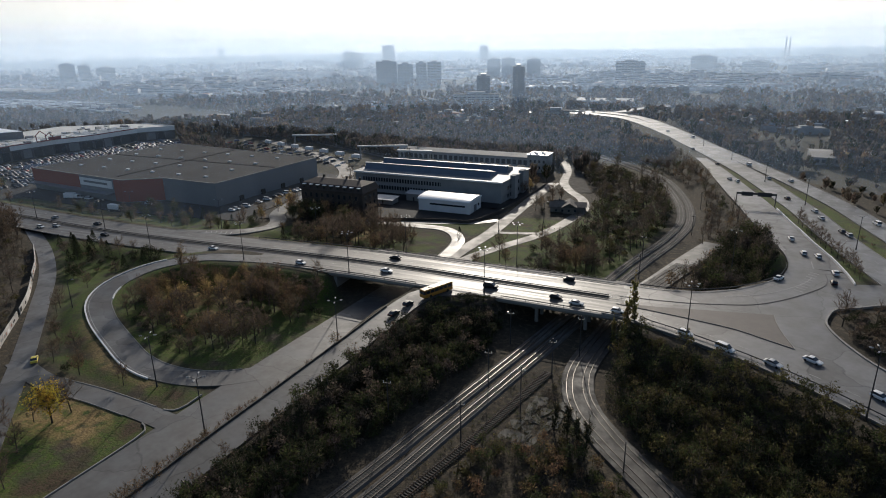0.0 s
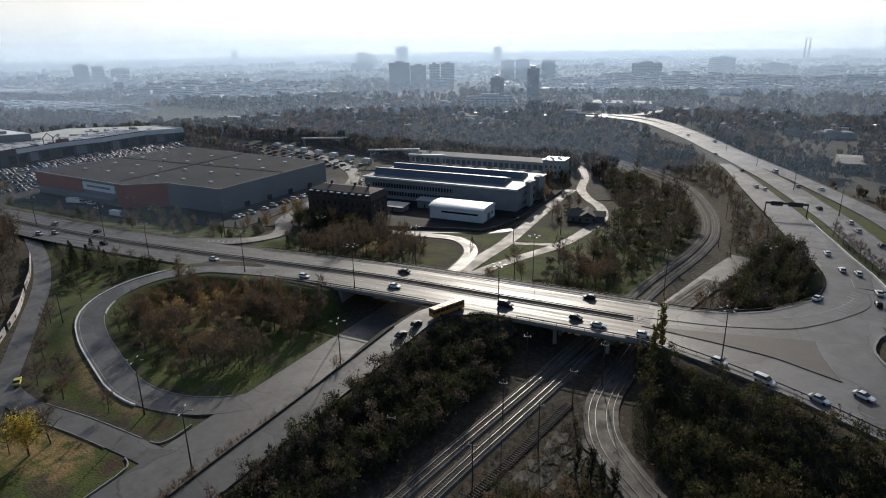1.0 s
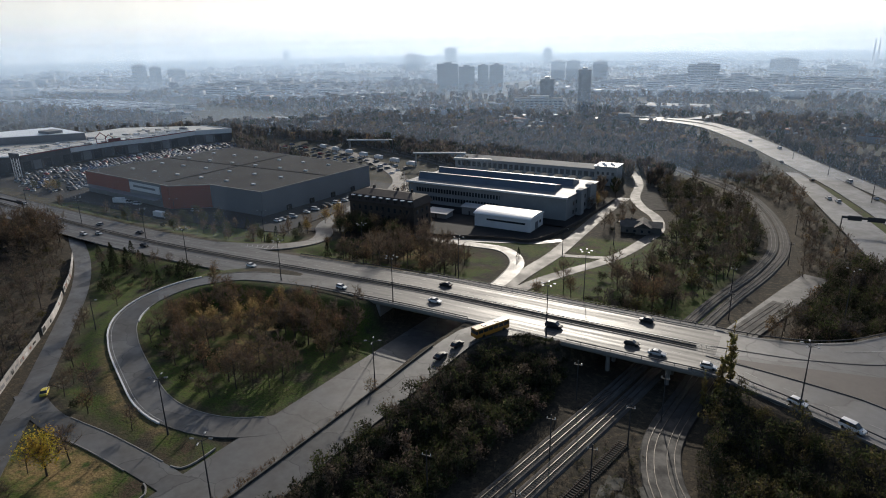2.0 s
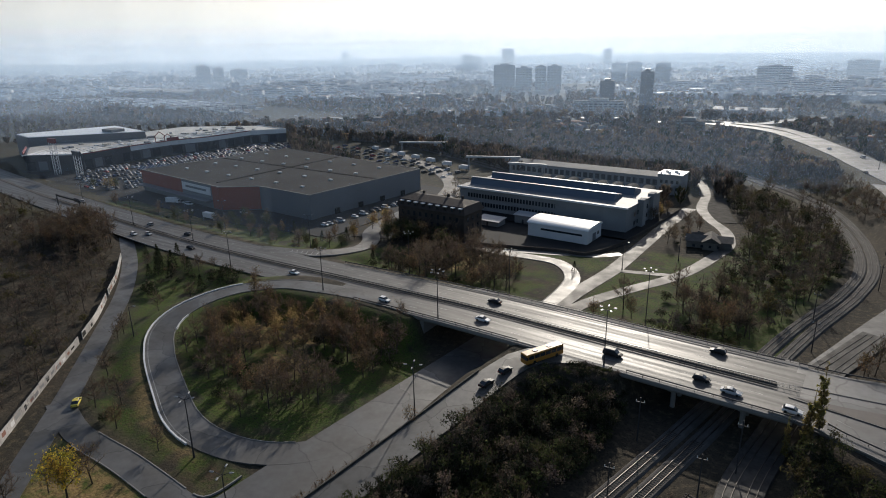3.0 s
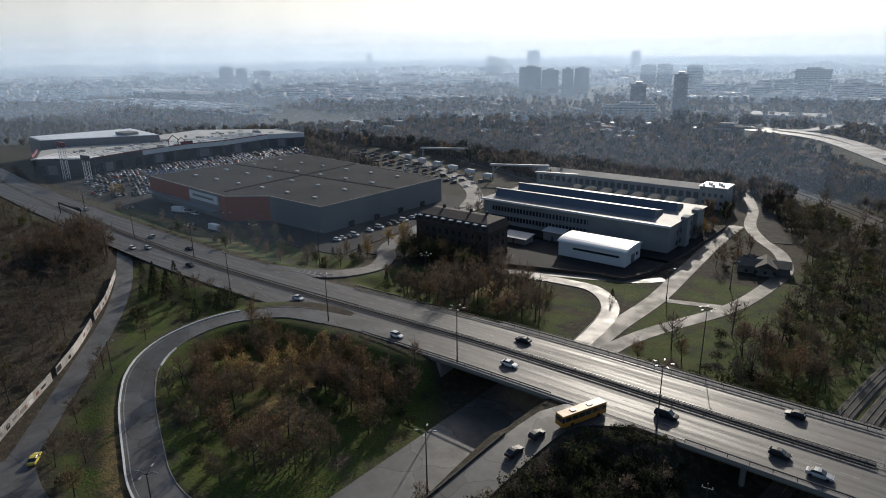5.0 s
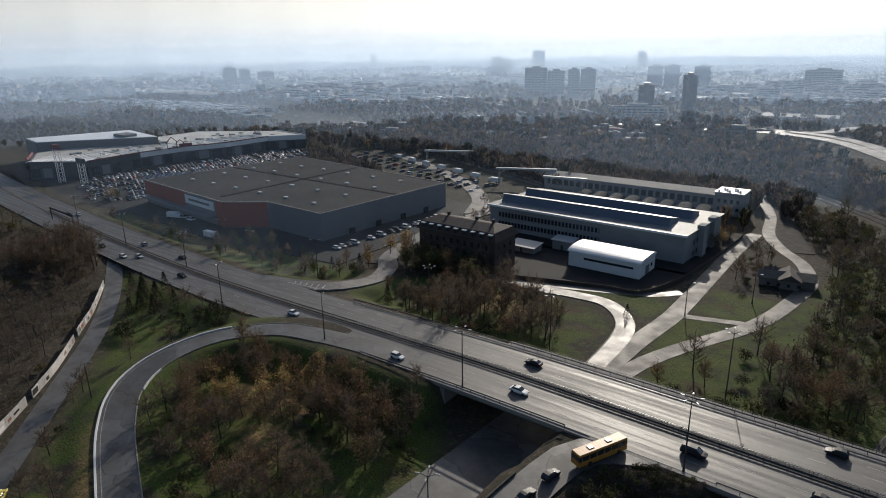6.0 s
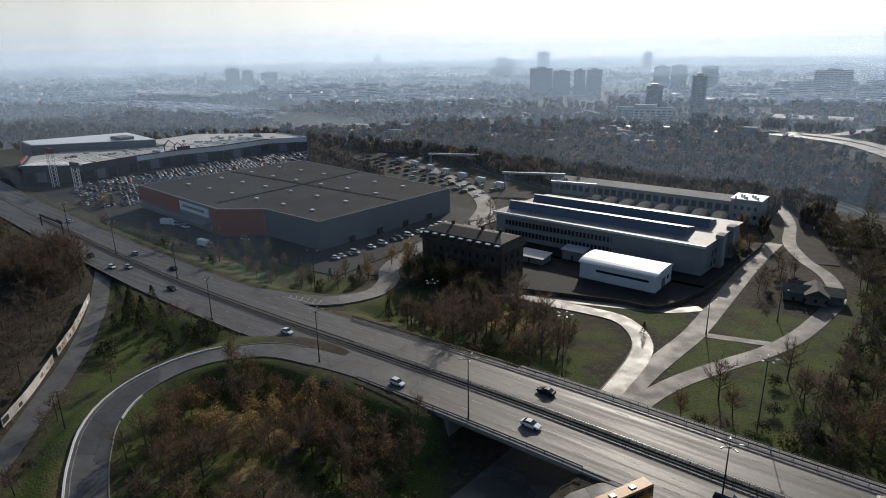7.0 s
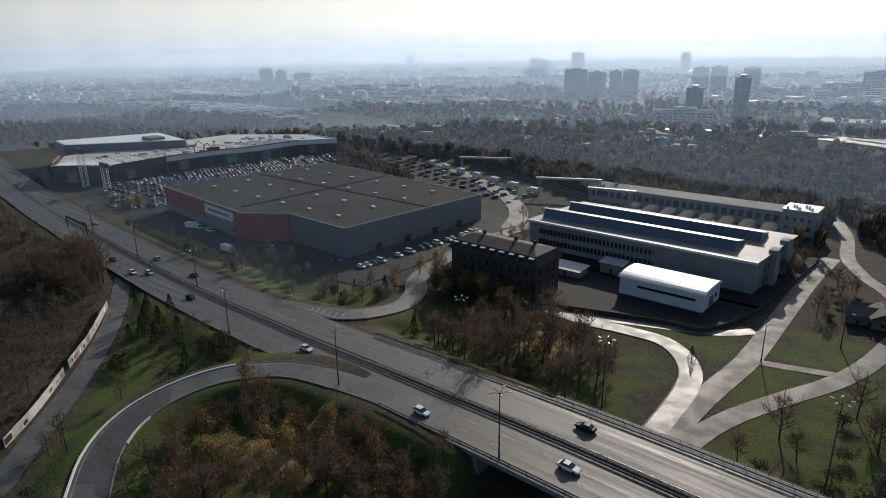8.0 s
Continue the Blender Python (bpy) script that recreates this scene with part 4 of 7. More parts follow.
def factory():
    g = empty("factory_building", -153, 333, -3.1)
    tagged(g, "long grey factory hall with stepped white-edged roofs", "factory")
    H = 11.6
    part("wall", poly_prism(bmesh.new(), [(-49, -20), (43.5, -21), (46, 21), (-46, 22)], 0, H), "factory_wall", g, "grey rendered factory walls")
    part("roof", poly_prism(bmesh.new(), [(-50, -21), (44.5, -22), (47, 22), (-47, 23)], H, H + 0.35), "factory_roof", g, "pale sheet roof")
    for k, (y0, y1, x0, x1) in enumerate(((-13, -1, -47, 34), (4, 15, -44, 38))):
        mon = bmesh.new()
        lo = [(x0, y0), (x1, y0), (x1, y1), (x0, y1)]
        vs = [mon.verts.new((x, y, H + 0.3)) for x, y in lo] + [mon.verts.new((x0, y0 + 2.0, H + 3.6)), mon.verts.new((x1, y0 + 2.0, H + 3.6)), mon.verts.new((x1, y1, H + 1.6)), mon.verts.new((x0, y1, H + 1.6))]
        for f in ((0, 1, 5, 4), (1, 2, 6, 5), (2, 3, 7, 6), (3, 0, 4, 7), (4, 5, 6, 7)):
            mon.faces.new([vs[i] for i in f])
        part("roof_monitor", mon, "roof_blue", g, "blue-grey raised roof light")
        part("monitor_cap", boxed(x0 - 0.4, y0 + 1.6, H + 3.55, x1 + 0.4, y0 + 2.9, H + 3.85), "white_metal", g)
    for z in (2.2, 6.6):
        window_rows(g, -44, 38, -20.55 if z < 3 else -20.55, z, 1.1, 2.2, 1.75, "x", -1)
    for z in (2.2, 6.6):
        window_rows(g, -17, 18, 45.2, z, 1.6, 2.0, 4.6, "y", 1)
    part("cornice", ribbon(bmesh.new(), np.array([(-50, -21.0, H), (44.5, -22.0, H)]), [(-0.5, -0.4), (-0.5, 0.5), (0.2, 0.5), (0.2, -0.4)]), "white_panel", g)
    for y in (-6, 9):
        part("gable_block", boxed(44, y - 2, 0, 47, y + 3, H + 1.5, bevel=0.1), "factory_wall", g)
    return g


def shed():
    g = empty("shed_building", -131.5, 293, -3.1)
    tagged(g, "low white metal shed with a bright shallow pitched roof", "shed")
    part("wall", boxed(-14.5, -8, 0, 14.5, 8, 6.3), "white_panel", g, "white sheet walls")
    arc = [(8.5 * math.cos(math.pi * k / 10), 6.1 + 1.55 * math.sin(math.pi * k / 10)) for k in range(11)]
    r = loft([(-15, arc), (15, arc)])
    part("roof", r, "bright_metal", g, "bright white sheet roof")
    part("window_band", boxed(-8, -8.08, 3.4, 12, -7.95, 4.3), "glass", g)
    part("door", boxed(14.4, -2, 0, 14.6, 1.6, 3.6), "cladding", g)
    part("small_window", boxed(14.45, 3.5, 2, 14.6, 5, 3.4), "glass", g)
    return g


def kiosk(x, y, w, d, h, label):
    g = empty("kiosk", x, y, -3.1)
    tagged(g, label, "kiosk")
    part("wall", boxed(-w / 2, -d / 2, 0, w / 2, d / 2, h), "pale_wall", g)
    rr = bmesh.new()
    vs = [rr.verts.new(p) for p in ((-w / 2 - 0.6, -d / 2 - 0.6, h), (w / 2 + 0.6, -d / 2 - 0.6, h), (w / 2 + 0.6, d / 2 + 0.6, h + 0.8), (-w / 2 - 0.6, d / 2 + 0.6, h + 0.8))]
    lo = [rr.verts.new((v.co.x, v.co.y, v.co.z - 0.2)) for v in vs]
    rr.faces.new(vs)
    rr.faces.new(lo[::-1])
    for i in range(4):
        rr.faces.new((lo[i], lo[(i + 1) % 4], vs[(i + 1) % 4], vs[i]))
    part("roof", rr, "white_metal", g, "pale sloping roof")
    part("door", boxed(-0.5, -d / 2 - 0.06, 0, 0.5, -d / 2 + 0.02, 2.1), "dark_steel", g)
    return g


def old_house():
    g = empty("old_house", -182, 266, -3.2)
    tagged(g, "tall dark brick house with a mansard roof and pale dormers", "house")
    part("wall", boxed(-19, -7.5, 0, 18, 7.5, 13.2), "old_wall", g, "sooty dark brick walls")
    r = bmesh.new()
    a, c, d, e = -20, 19, -8.4, 8.4
    lo = [r.verts.new(p) for p in ((a, d, 13), (c, d, 13), (c, e, 13), (a, e, 13))]
    mi = [r.verts.new(p) for p in ((a + 1.6, d + 1.6, 16.2), (c - 1.6, d + 1.6, 16.2), (c - 1.6, e - 1.6, 16.2), (a + 1.6, e - 1.6, 16.2))]
    to = [r.verts.new(p) for p in ((a + 6, -0.8, 18.0), (c - 6, -0.8, 18.0), (c - 6, 0.8, 18.0), (a + 6, 0.8, 18.0))]
    for p, q in ((lo, mi), (mi, to)):
        for i in range(4):
            r.faces.new((p[i], p[(i + 1) % 4], q[(i + 1) % 4], q[i]))
    r.faces.new(to)
    part("roof", r, "old_roof", g, "dark mansard roof")
    for k in range(9):
        x = -16.5 + 4.1 * k
        dm = part("dormer", boxed(x - 0.9, -8.0, 13.6, x + 0.9, -5.4, 15.6, bevel=0.08), "old_roof", g)
        part("dormer_roof", boxed(x - 1.0, -8.3, 15.45, x + 1.0, -5.4, 15.85, bevel=0.1), "bright_metal", dm, "pale sheet dormer roof")
        part("dormer_window", boxed(x - 0.5, -8.06, 13.9, x + 0.5, -7.98, 15.2), "glass", dm)
    for z in (1.6, 5.4, 9.2):
        window_rows(g, -18, 17, -7.55, z, 1.2, 2.0, 3.4, "x", -1)
        window_rows(g, -6.5, 6.5, 18.05, z, 1.2, 2.0, 4.2, "y", 1, "glass")
    for x in (-10, 4, 12):
        part("chimney", boxed(x - 0.5, 0.5, 16.5, x + 0.5, 1.5, 19.3, bevel=0.06), "old_wall", g)
    return g


def hut():
    g = empty("hut", -73, 311, -3.1, 12)
    tagged(g, "low rambling hut with overlapping grey-brown pitched roofs", "hut")
    for x0, y0, x1, y1, h, rise, lengthways in ((-9, -5, 1, 4, 3.0, 1.9, True), (-2.5, -7, 5, 5, 3.3, 2.2, False), (3.5, -4, 10, 6, 2.9, 1.7, True), (-7, 3, 4, 8.5, 2.7, 1.4, True)):
        part("wall", boxed(x0 + 0.6, y0 + 0.6, 0, x1 - 0.6, y1 - 0.6, h + 0.1), "hut_wall", g)
        r = bmesh.new()
        if lengthways:
            m = (y0 + y1) / 2
            pts = ((x0, y0, h), (x1, y0, h), (x1, m, h + rise), (x0, m, h + rise), (x1, y1, h), (x0, y1, h))
        else:
            m = (x0 + x1) / 2
            pts = ((x1, y0, h), (x1, y1, h), (m, y1, h + rise), (m, y0, h + rise), (x0, y1, h), (x0, y0, h))
        vs = [r.verts.new(p) for p in pts]
        for f in ((0, 1, 2, 3), (3, 2, 4, 5), (1, 4, 2), (0, 3, 5), (0, 5, 4, 1)):
            r.faces.new([vs[i] for i in f])
        part("roof", r, "hut_roof", g)
    part("chimney", boxed(-4.4, 0.2, 4, -3.7, 0.9, 6.2, bevel=0.05), "hut_wall", g)
    window_rows(g, -7, 6, -6.45, 1.0, 1.0, 1.1, 3.2)
    return g


def long_hall(x0, x1, y, d, h, label):
    g = empty("long_hall", (x0 + x1) / 2, y, -3.1)
    tagged(g, label, "hall")
    w = (x1 - x0) / 2
    part("wall", boxed(-w, -d / 2, 0, w, d / 2, h), "pale_wall", g)
    r = bmesh.new()
    vs = [r.verts.new(p) for p in ((-w - 0.5, -d / 2 - 0.5, h), (w + 0.5, -d / 2 - 0.5, h), (w + 0.5, 0, h + 1.8), (-w - 0.5, 0, h + 1.8), (w + 0.5, d / 2 + 0.5, h), (-w - 0.5, d / 2 + 0.5, h))]
    for f in ((0, 1, 2, 3), (3, 2, 4, 5), (1, 4, 2), (0, 3, 5)):
        r.faces.new([vs[i] for i in f])
    part("roof", r, "hall_roof", g)
    window_rows(g, -w + 1, w - 1, -d / 2 - 0.03, h * 0.35, 2.6, h * 0.4, 4.0)
    return g


store()
mall()
factory()
shed()
old_house()
hut()
kiosk(-157, 303, 9, 5, 4.2, "small grey kiosk with a pale sloping roof")
kiosk(-170, 292, 12, 7, 2.6, "low pale-roofed garage beside the yard")
long_hall(-225, -122, 415, 14, 8, "long low hall with a cream roof behind the factory")
for k in range(9):
    tk = empty("storage_tank", -186 + 7.4 * k, 384, -3.1)
    tagged(tk, "long pale rounded storage shelter behind the factory", "shelter", "shelters behind the factory")
    part("shell", rod(bmesh.new(), (0, -6, 1.2), (0, 6, 1.2), 2.3, 2.3, 14), "concrete", tk)
    part("end_cap", boxed(-2.0, -6.2, 0, 2.0, -6.02, 2.2), "dark_steel", tk)
for x, y, r, w in ((-238, 408, 24, 34), (-322, 440, 24, 36), (-205, 396, 12, 22)):
    cr = empty("portal_crane", x, y, -3.1, r)
    tagged(cr, "pale steel portal crane over the freight yard", "crane")
    for a in (-w / 2, w / 2):
        for c in (-2, 2):
            part("leg", boxed(a - 0.25, c - 0.25, 0, a + 0.25, c + 0.25, 9.4), "steel", cr)
    part("beam", boxed(-w / 2 - 2, -1.0, 9.4, w / 2 + 2, 1.0, 10.6, bevel=0.1), "white_metal", cr)
    part("cabin", boxed(w / 4, -1.3, 7.6, w / 4 + 2.4, 1.3, 9.4, bevel=0.1), "pale_wall", cr)
tw = empty("stair_tower", -115, 405, -3.1)
tagged(tw, "square pale tower with a bright flat roof", "tower")
part("wall", boxed(-6.8, -6.8, 0, 6.8, 6.8, 11.4), "pale_wall", tw)
part("roof", boxed(-7.2, -7.2, 11.4, 7.2, 7.2, 11.9), "white_metal", tw)
for k in range(7):
    part("roof_unit", boxed(-5.6 + 1.6 * k, -6 + (k * 5 % 7), 11.9, -4.8 + 1.6 * k, -5 + (k * 5 % 7), 12.9 + 0.2 * (k % 3)), "white_panel", tw)
window_rows(tw, -6, 6, -6.83, 6.6, 1.4, 1.8, 3)
window_rows(tw, -6, 6, -6.83, 2.6, 1.4, 1.8, 3)

# ---------------------------------------------------------------- far city
def stuff_mesh(name, V, F, mats, mi, label, category):
    """A joined mesh of uncountable small pieces; V and F are arrays."""
    me = bpy.data.meshes.new(name)
    k = F.shape[1]
    me.vertices.add(len(V))
    me.vertices.foreach_set("co", V.astype(np.float32).ravel())
    me.loops.add(F.size)
    me.loops.foreach_set("vertex_index", F.astype(np.int32).ravel())
    me.polygons.add(len(F))
    me.polygons.foreach_set("loop_start", np.arange(0, F.size, k, dtype=np.int32))
    for q in mats:
        me.materials.append(M[q])
    me.polygons.foreach_set("material_index", mi.astype(np.int32))
    me.update(calc_edges=True)
    return tagged(new(name, me), label, category, kind="stuff")


CUBE = np.array([(-1, -1, 0), (1, -1, 0), (1, 1, 0), (-1, 1, 0), (-1, -1, 1), (1, -1, 1), (1, 1, 1), (-1, 1, 1)], float)
CUBE_F = np.array([(0, 1, 5, 4), (1, 2, 6, 5), (2, 3, 7, 6), (3, 0, 4, 7), (4, 5, 6, 7)])


def low_city():
    """Blocks, houses and sheds of the plain, with window bands on the nearer ones."""
    rng = np.random.RandomState(11)
    V, F, K = [], [], []

    def add(x, y, z, w, d, h, a, k, kt):
        c, s = math.cos(a), math.sin(a)
        p = CUBE * (w / 2, d / 2, h)
        q = np.stack([p[:, 0] * c - p[:, 1] * s + x, p[:, 0] * s + p[:, 1] * c + y, p[:, 2] + z], 1)
        F.append(CUBE_F + 8 * len(V))
        V.append(q)
        K.extend([k] * 4 + [kt])

    made = 0
    while made < 10500:
        a = radians(rng.uniform(-16, 82))
        r = 620 * (4300 / 620) ** rng.rand() ** 0.8
        x, y = -r * math.sin(a), r * math.cos(a)
        if y < 470 or (x > -130 and y < 900 and abs(x - np.interp(y, HWY_L[:, 1], HWY_L[:, 0])) < 60) or (x < -560 and y < 760 and r < 1480):
            continue
        patch = noise.noise((x * 0.003, y * 0.003, 1.7))
        if patch < -0.12 and r < 2600:
            continue
        big = rng.rand()
        turn = radians(rng.choice([0, 12, -25, 40]) + rng.uniform(-4, 4))
        if big < 0.22 and r > 1150 and patch > 0.02:
            w, d, h = rng.uniform(16, 44), rng.uniform(10, 14), rng.uniform(10, 20)
        elif big < 0.2:
            w, d, h = rng.uniform(18, 46), rng.uniform(11, 20), rng.uniform(4, 7.5)
            if r < 1100 and rng.rand() < 0.75:
                continue
        else:
            w, d, h = rng.uniform(9, 20), rng.uniform(8, 13), rng.uniform(5, 11)
            if r < 1050:
                w, d, h = w * 0.8, d * 0.8, h * 0.65
                if rng.rand() < 0.8:
                    continue
        z = far_rise(r, x) - 3.85
        mat = rng.choice([0, 0, 1, 1, 4])
        add(x, y, z, w, d, h, turn, mat, rng.choice([2, 3, 5, 7, 7]) if h < 12 else rng.choice([2, 7]))
        if h > 11.5 and r < 2300:
            for fl in np.arange(2.5, h - 1.5, 2.9):
                add(x, y, z + fl, w * 0.97, d + 0.3, 1.25, turn, 6, 6)
        elif r < 1700 and rng.rand() < 0.5:
            c, s = math.cos(turn), math.sin(turn)
            u = rng.uniform(-0.3, 0.3) * w
            add(x + u * c, y + u * s, z + h, w * 0.3, d * 0.5, rng.uniform(1.2, 2.6), turn, mat, 7)
        made += 1
    return stuff_mesh("far_city", np.concatenate(V), np.concatenate(F), ["block_wall", "pale_wall", "roof_grey", "roof_tile", "cladding", "white_metal", "glass", "concrete"], np.array(K), "hazy far city of panel blocks, houses and sheds", "city")


low_city()


def tower(x, y, w, d, h, rz, mat, label, floors=3.0, group=""):
    g = empty("tower_block", x, y, -3.4, rz)
    tagged(g, label, "tower block", group)
    part("wall", boxed(-w / 2, -d / 2, 0, w / 2, d / 2, h), mat, g)
    part("roof", boxed(-w / 2 - 0.3, -d / 2 - 0.3, h, w / 2 + 0.3, d / 2 + 0.3, h + 0.7), "roof_grey", g)
    part("roof_house", boxed(-w / 5, -d / 5, h + 0.7, w / 5, d / 5, h + 3.6), mat, g)
    for z in np.arange(2.0, h - 2, floors):
        part("window_band", boxed(-w / 2 + 0.8, -d / 2 - 0.12, z, w / 2 - 0.8, d / 2 + 0.12, z + 1.4), "glass", g)
        part("window_band", boxed(-w / 2 - 0.12, -d / 2 + 0.8, z, w / 2 + 0.12, d / 2 - 0.8, z + 1.4), "glass", g)
    for k in range(1, int(w / 6)):
        part("balcony_stack", boxed(-w / 2 + 6 * k - 0.9, -d / 2 - 0.9, 2, -w / 2 + 6 * k + 0.9, -d / 2, h - 1), mat, g)
    return g


tower(-275, 848, 16, 16, 48.5, 20, "tower_dark", "slender dark glazed tower block")
tower(-330, 858, 19, 15, 35.5, 20, "tower_dark", "squat dark tower block with flat roof")
for u, w, d, h in ((0.15, 40, 18, 46.5), (0.44, 30, 16, 41), (0.69, 20, 16, 43), (0.89, 26, 16, 43.5)):
    tower(-648 + 112 * u, 1103 + 58 * u, w, d, h, 27, "pale_wall", "pale concrete panel tower block in haze", group="tower blocks in a row")
tower(-520, 1418, 30, 18, 41, 20, "pale_wall", "wide pale panel tower block in haze")
tower(-488, 1428, 30, 18, 42, 20, "pale_wall", "wide pale panel tower block in haze")
tower(-425, 1420, 30, 18, 41, 18, "pale_wall", "pale tower block in haze")
tower(-208, 1390, 58, 18, 36, 8, "pale_wall", "long pale panel block in haze")
tower(-1338, 946, 30, 20, 48, 54, "pale_wall", "pale tower pair in haze")
tower(-1336, 985, 24, 20, 43, 54, "pale_wall", "pale tower pair in haze")
tower(-1530, 1190, 44, 22, 29, 54, "pale_wall", "broad pale tower in haze")
tower(-1155, 1790, 34, 20, 53, 35, "pale_wall", "far tower in haze", 5.0)
tower(-1125, 1800, 26, 20, 47, 35, "pale_wall", "far tower in haze", 5.0)
tower(-1241, 2205, 46, 22, 66, 30, "pale_wall", "far tall tower in haze", 5.0)
tower(-880, 2290, 30, 28, 60, 20, "pale_wall", "far round-topped tower in haze", 5.0)
tower(-84, 1752, 60, 20, 36, 3, "pale_wall", "far broad block in haze", 5.0)
tower(30, 1600, 54, 18, 27, 0, "pale_wall", "far broad block in haze", 5.0)
tower(120, 1520, 60, 18, 24, -4, "pale_wall", "far broad block in haze", 5.0)
tower(-1900, 2010, 26, 22, 62, 44, "pale_wall", "far slender tower in haze", 5.0)
tower(-318, 800, 60, 14, 15, 18, "pale_wall", "long pale apartment block among trees")
tower(-180, 690, 30, 16, 9, 10, "pale_wall", "low office building with a bright roof")
chim = empty("chimney_stack", 134, 2430, 0)
tagged(chim, "thin far chimney pair in haze", "chimney")
for o in (-6, 6):
    part("stack", rod(bmesh.new(), (o, 0, 0), (o, 0, 73), 3.2, 2.0, 12), "concrete", chim)

# rail yard, far halls
yard = bmesh.new()
poly_prism(yard, [(-1353, 554), (-1222, 687), (-1015, 700), (-800, 660), (-735, 590), (-752, 575), (-988, 572), (-1208, 535)], -3.6, -2.95)
tagged(link_mesh("rail_yard", yard, "pale_ballast"), "far rail yard of pale gravel with sidings", "rail yard", kind="structure")
for k in range(9):
    a, c = Vector((-1310 + 12 * k, 572 + 11 * k, -2.95)), Vector((-700 - 8 * k, 576 + 10.5 * k, -2.95))
    a, c = a.lerp(c, 0.04 * (k * 5 % 7)), c.lerp(a, 0.06 * (k * 3 % 5))
    ft = empty("freight_train", a.x, a.y, a.z, math.degrees(math.atan2(c.y - a.y, c.x - a.x)))
    tagged(ft, "long pale freight train standing in the far yard", "train", "trains in the far yard")
    for j in range(int((c - a).length / 15)):
        if (j * 7 + k * 3) % 11:
            part("wagon", boxed(15 * j, -1.5, 0.9, 15 * j + 13.6, 1.5, 3.7 + 0.3 * (j % 3), bevel=0.15), ("white_panel", "white_metal", "cladding", "white_metal")[(j + k) % 4], ft)
        else:
            part("bogie_flat", boxed(15 * j, -1.4, 0.5, 15 * j + 13.6, 1.4, 1.0), "rust", ft)
long_hall(-1440, -1090, 760, 60, 9, "far long grey train hall")
long_hall(-192, -118, 855, 40, 7, "far pale greenhouse-like hall")
long_hall(-440, -375, 548, 14, 5, "long low pale-roofed hall among trees")
long_hall(52, 108, 505, 36, 5.5, "pale-roofed hall beyond the motorway")
long_hall(-460, -335, 556, 12, 5, "long low dark shed along the rails")

# ---------------------------------------------------------------- tinted sheets in place of haze over the plain
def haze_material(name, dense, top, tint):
    """A tinted translucent sheet added in place of airborne haze, densest near the ground."""
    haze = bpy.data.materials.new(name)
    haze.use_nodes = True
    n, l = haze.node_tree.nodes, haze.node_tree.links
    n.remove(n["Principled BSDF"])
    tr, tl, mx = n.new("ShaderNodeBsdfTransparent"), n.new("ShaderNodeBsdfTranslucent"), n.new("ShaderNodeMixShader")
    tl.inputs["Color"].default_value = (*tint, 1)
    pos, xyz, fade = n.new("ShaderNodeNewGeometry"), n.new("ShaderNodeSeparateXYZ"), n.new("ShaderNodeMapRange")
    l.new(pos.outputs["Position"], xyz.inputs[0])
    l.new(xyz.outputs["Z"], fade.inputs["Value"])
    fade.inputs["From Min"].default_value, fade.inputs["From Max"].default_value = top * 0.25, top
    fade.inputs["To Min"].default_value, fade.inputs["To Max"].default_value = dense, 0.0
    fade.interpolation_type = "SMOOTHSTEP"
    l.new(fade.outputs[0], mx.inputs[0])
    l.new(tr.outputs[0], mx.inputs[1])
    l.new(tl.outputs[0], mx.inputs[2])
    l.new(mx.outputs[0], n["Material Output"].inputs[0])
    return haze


# added sheets, denser and whiter with distance; the tallest also pales the low sky
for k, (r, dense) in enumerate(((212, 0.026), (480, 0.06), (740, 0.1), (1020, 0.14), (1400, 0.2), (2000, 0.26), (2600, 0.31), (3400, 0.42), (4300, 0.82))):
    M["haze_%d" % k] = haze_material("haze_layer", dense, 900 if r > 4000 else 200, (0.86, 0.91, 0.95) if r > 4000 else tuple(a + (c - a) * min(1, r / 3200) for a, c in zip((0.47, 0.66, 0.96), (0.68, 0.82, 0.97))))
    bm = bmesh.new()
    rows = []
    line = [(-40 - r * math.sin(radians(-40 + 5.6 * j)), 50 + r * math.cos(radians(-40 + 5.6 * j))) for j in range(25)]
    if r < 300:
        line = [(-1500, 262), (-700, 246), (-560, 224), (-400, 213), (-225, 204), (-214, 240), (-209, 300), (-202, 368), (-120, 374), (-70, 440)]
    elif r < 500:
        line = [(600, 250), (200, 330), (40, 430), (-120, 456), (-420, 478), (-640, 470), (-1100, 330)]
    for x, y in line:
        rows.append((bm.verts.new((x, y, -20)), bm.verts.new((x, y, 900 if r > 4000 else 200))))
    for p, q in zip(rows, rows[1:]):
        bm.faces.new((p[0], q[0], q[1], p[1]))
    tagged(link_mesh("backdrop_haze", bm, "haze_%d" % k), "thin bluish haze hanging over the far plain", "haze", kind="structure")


# ---------------------------------------------------------------- trees and shrubs
def blade_fan(rng, n, centre, radius, size, flat=1.0):
    """n small leaf clumps, each one triangle, within a ball."""
    p = rng.normal(size=(n, 3))
    p /= np.linalg.norm(p, axis=1)[:, None]
    p = p * (radius * rng.rand(n, 1) ** 0.45) * (1, 1, flat) + centre
    tri = rng.normal(size=(n, 3, 3))
    tri /= np.linalg.norm(tri, axis=2)[..., None]
    return (p[:, None] + tri * size * (0.6 + 0.8 * rng.rand(n, 1, 1))).reshape(-1, 3)


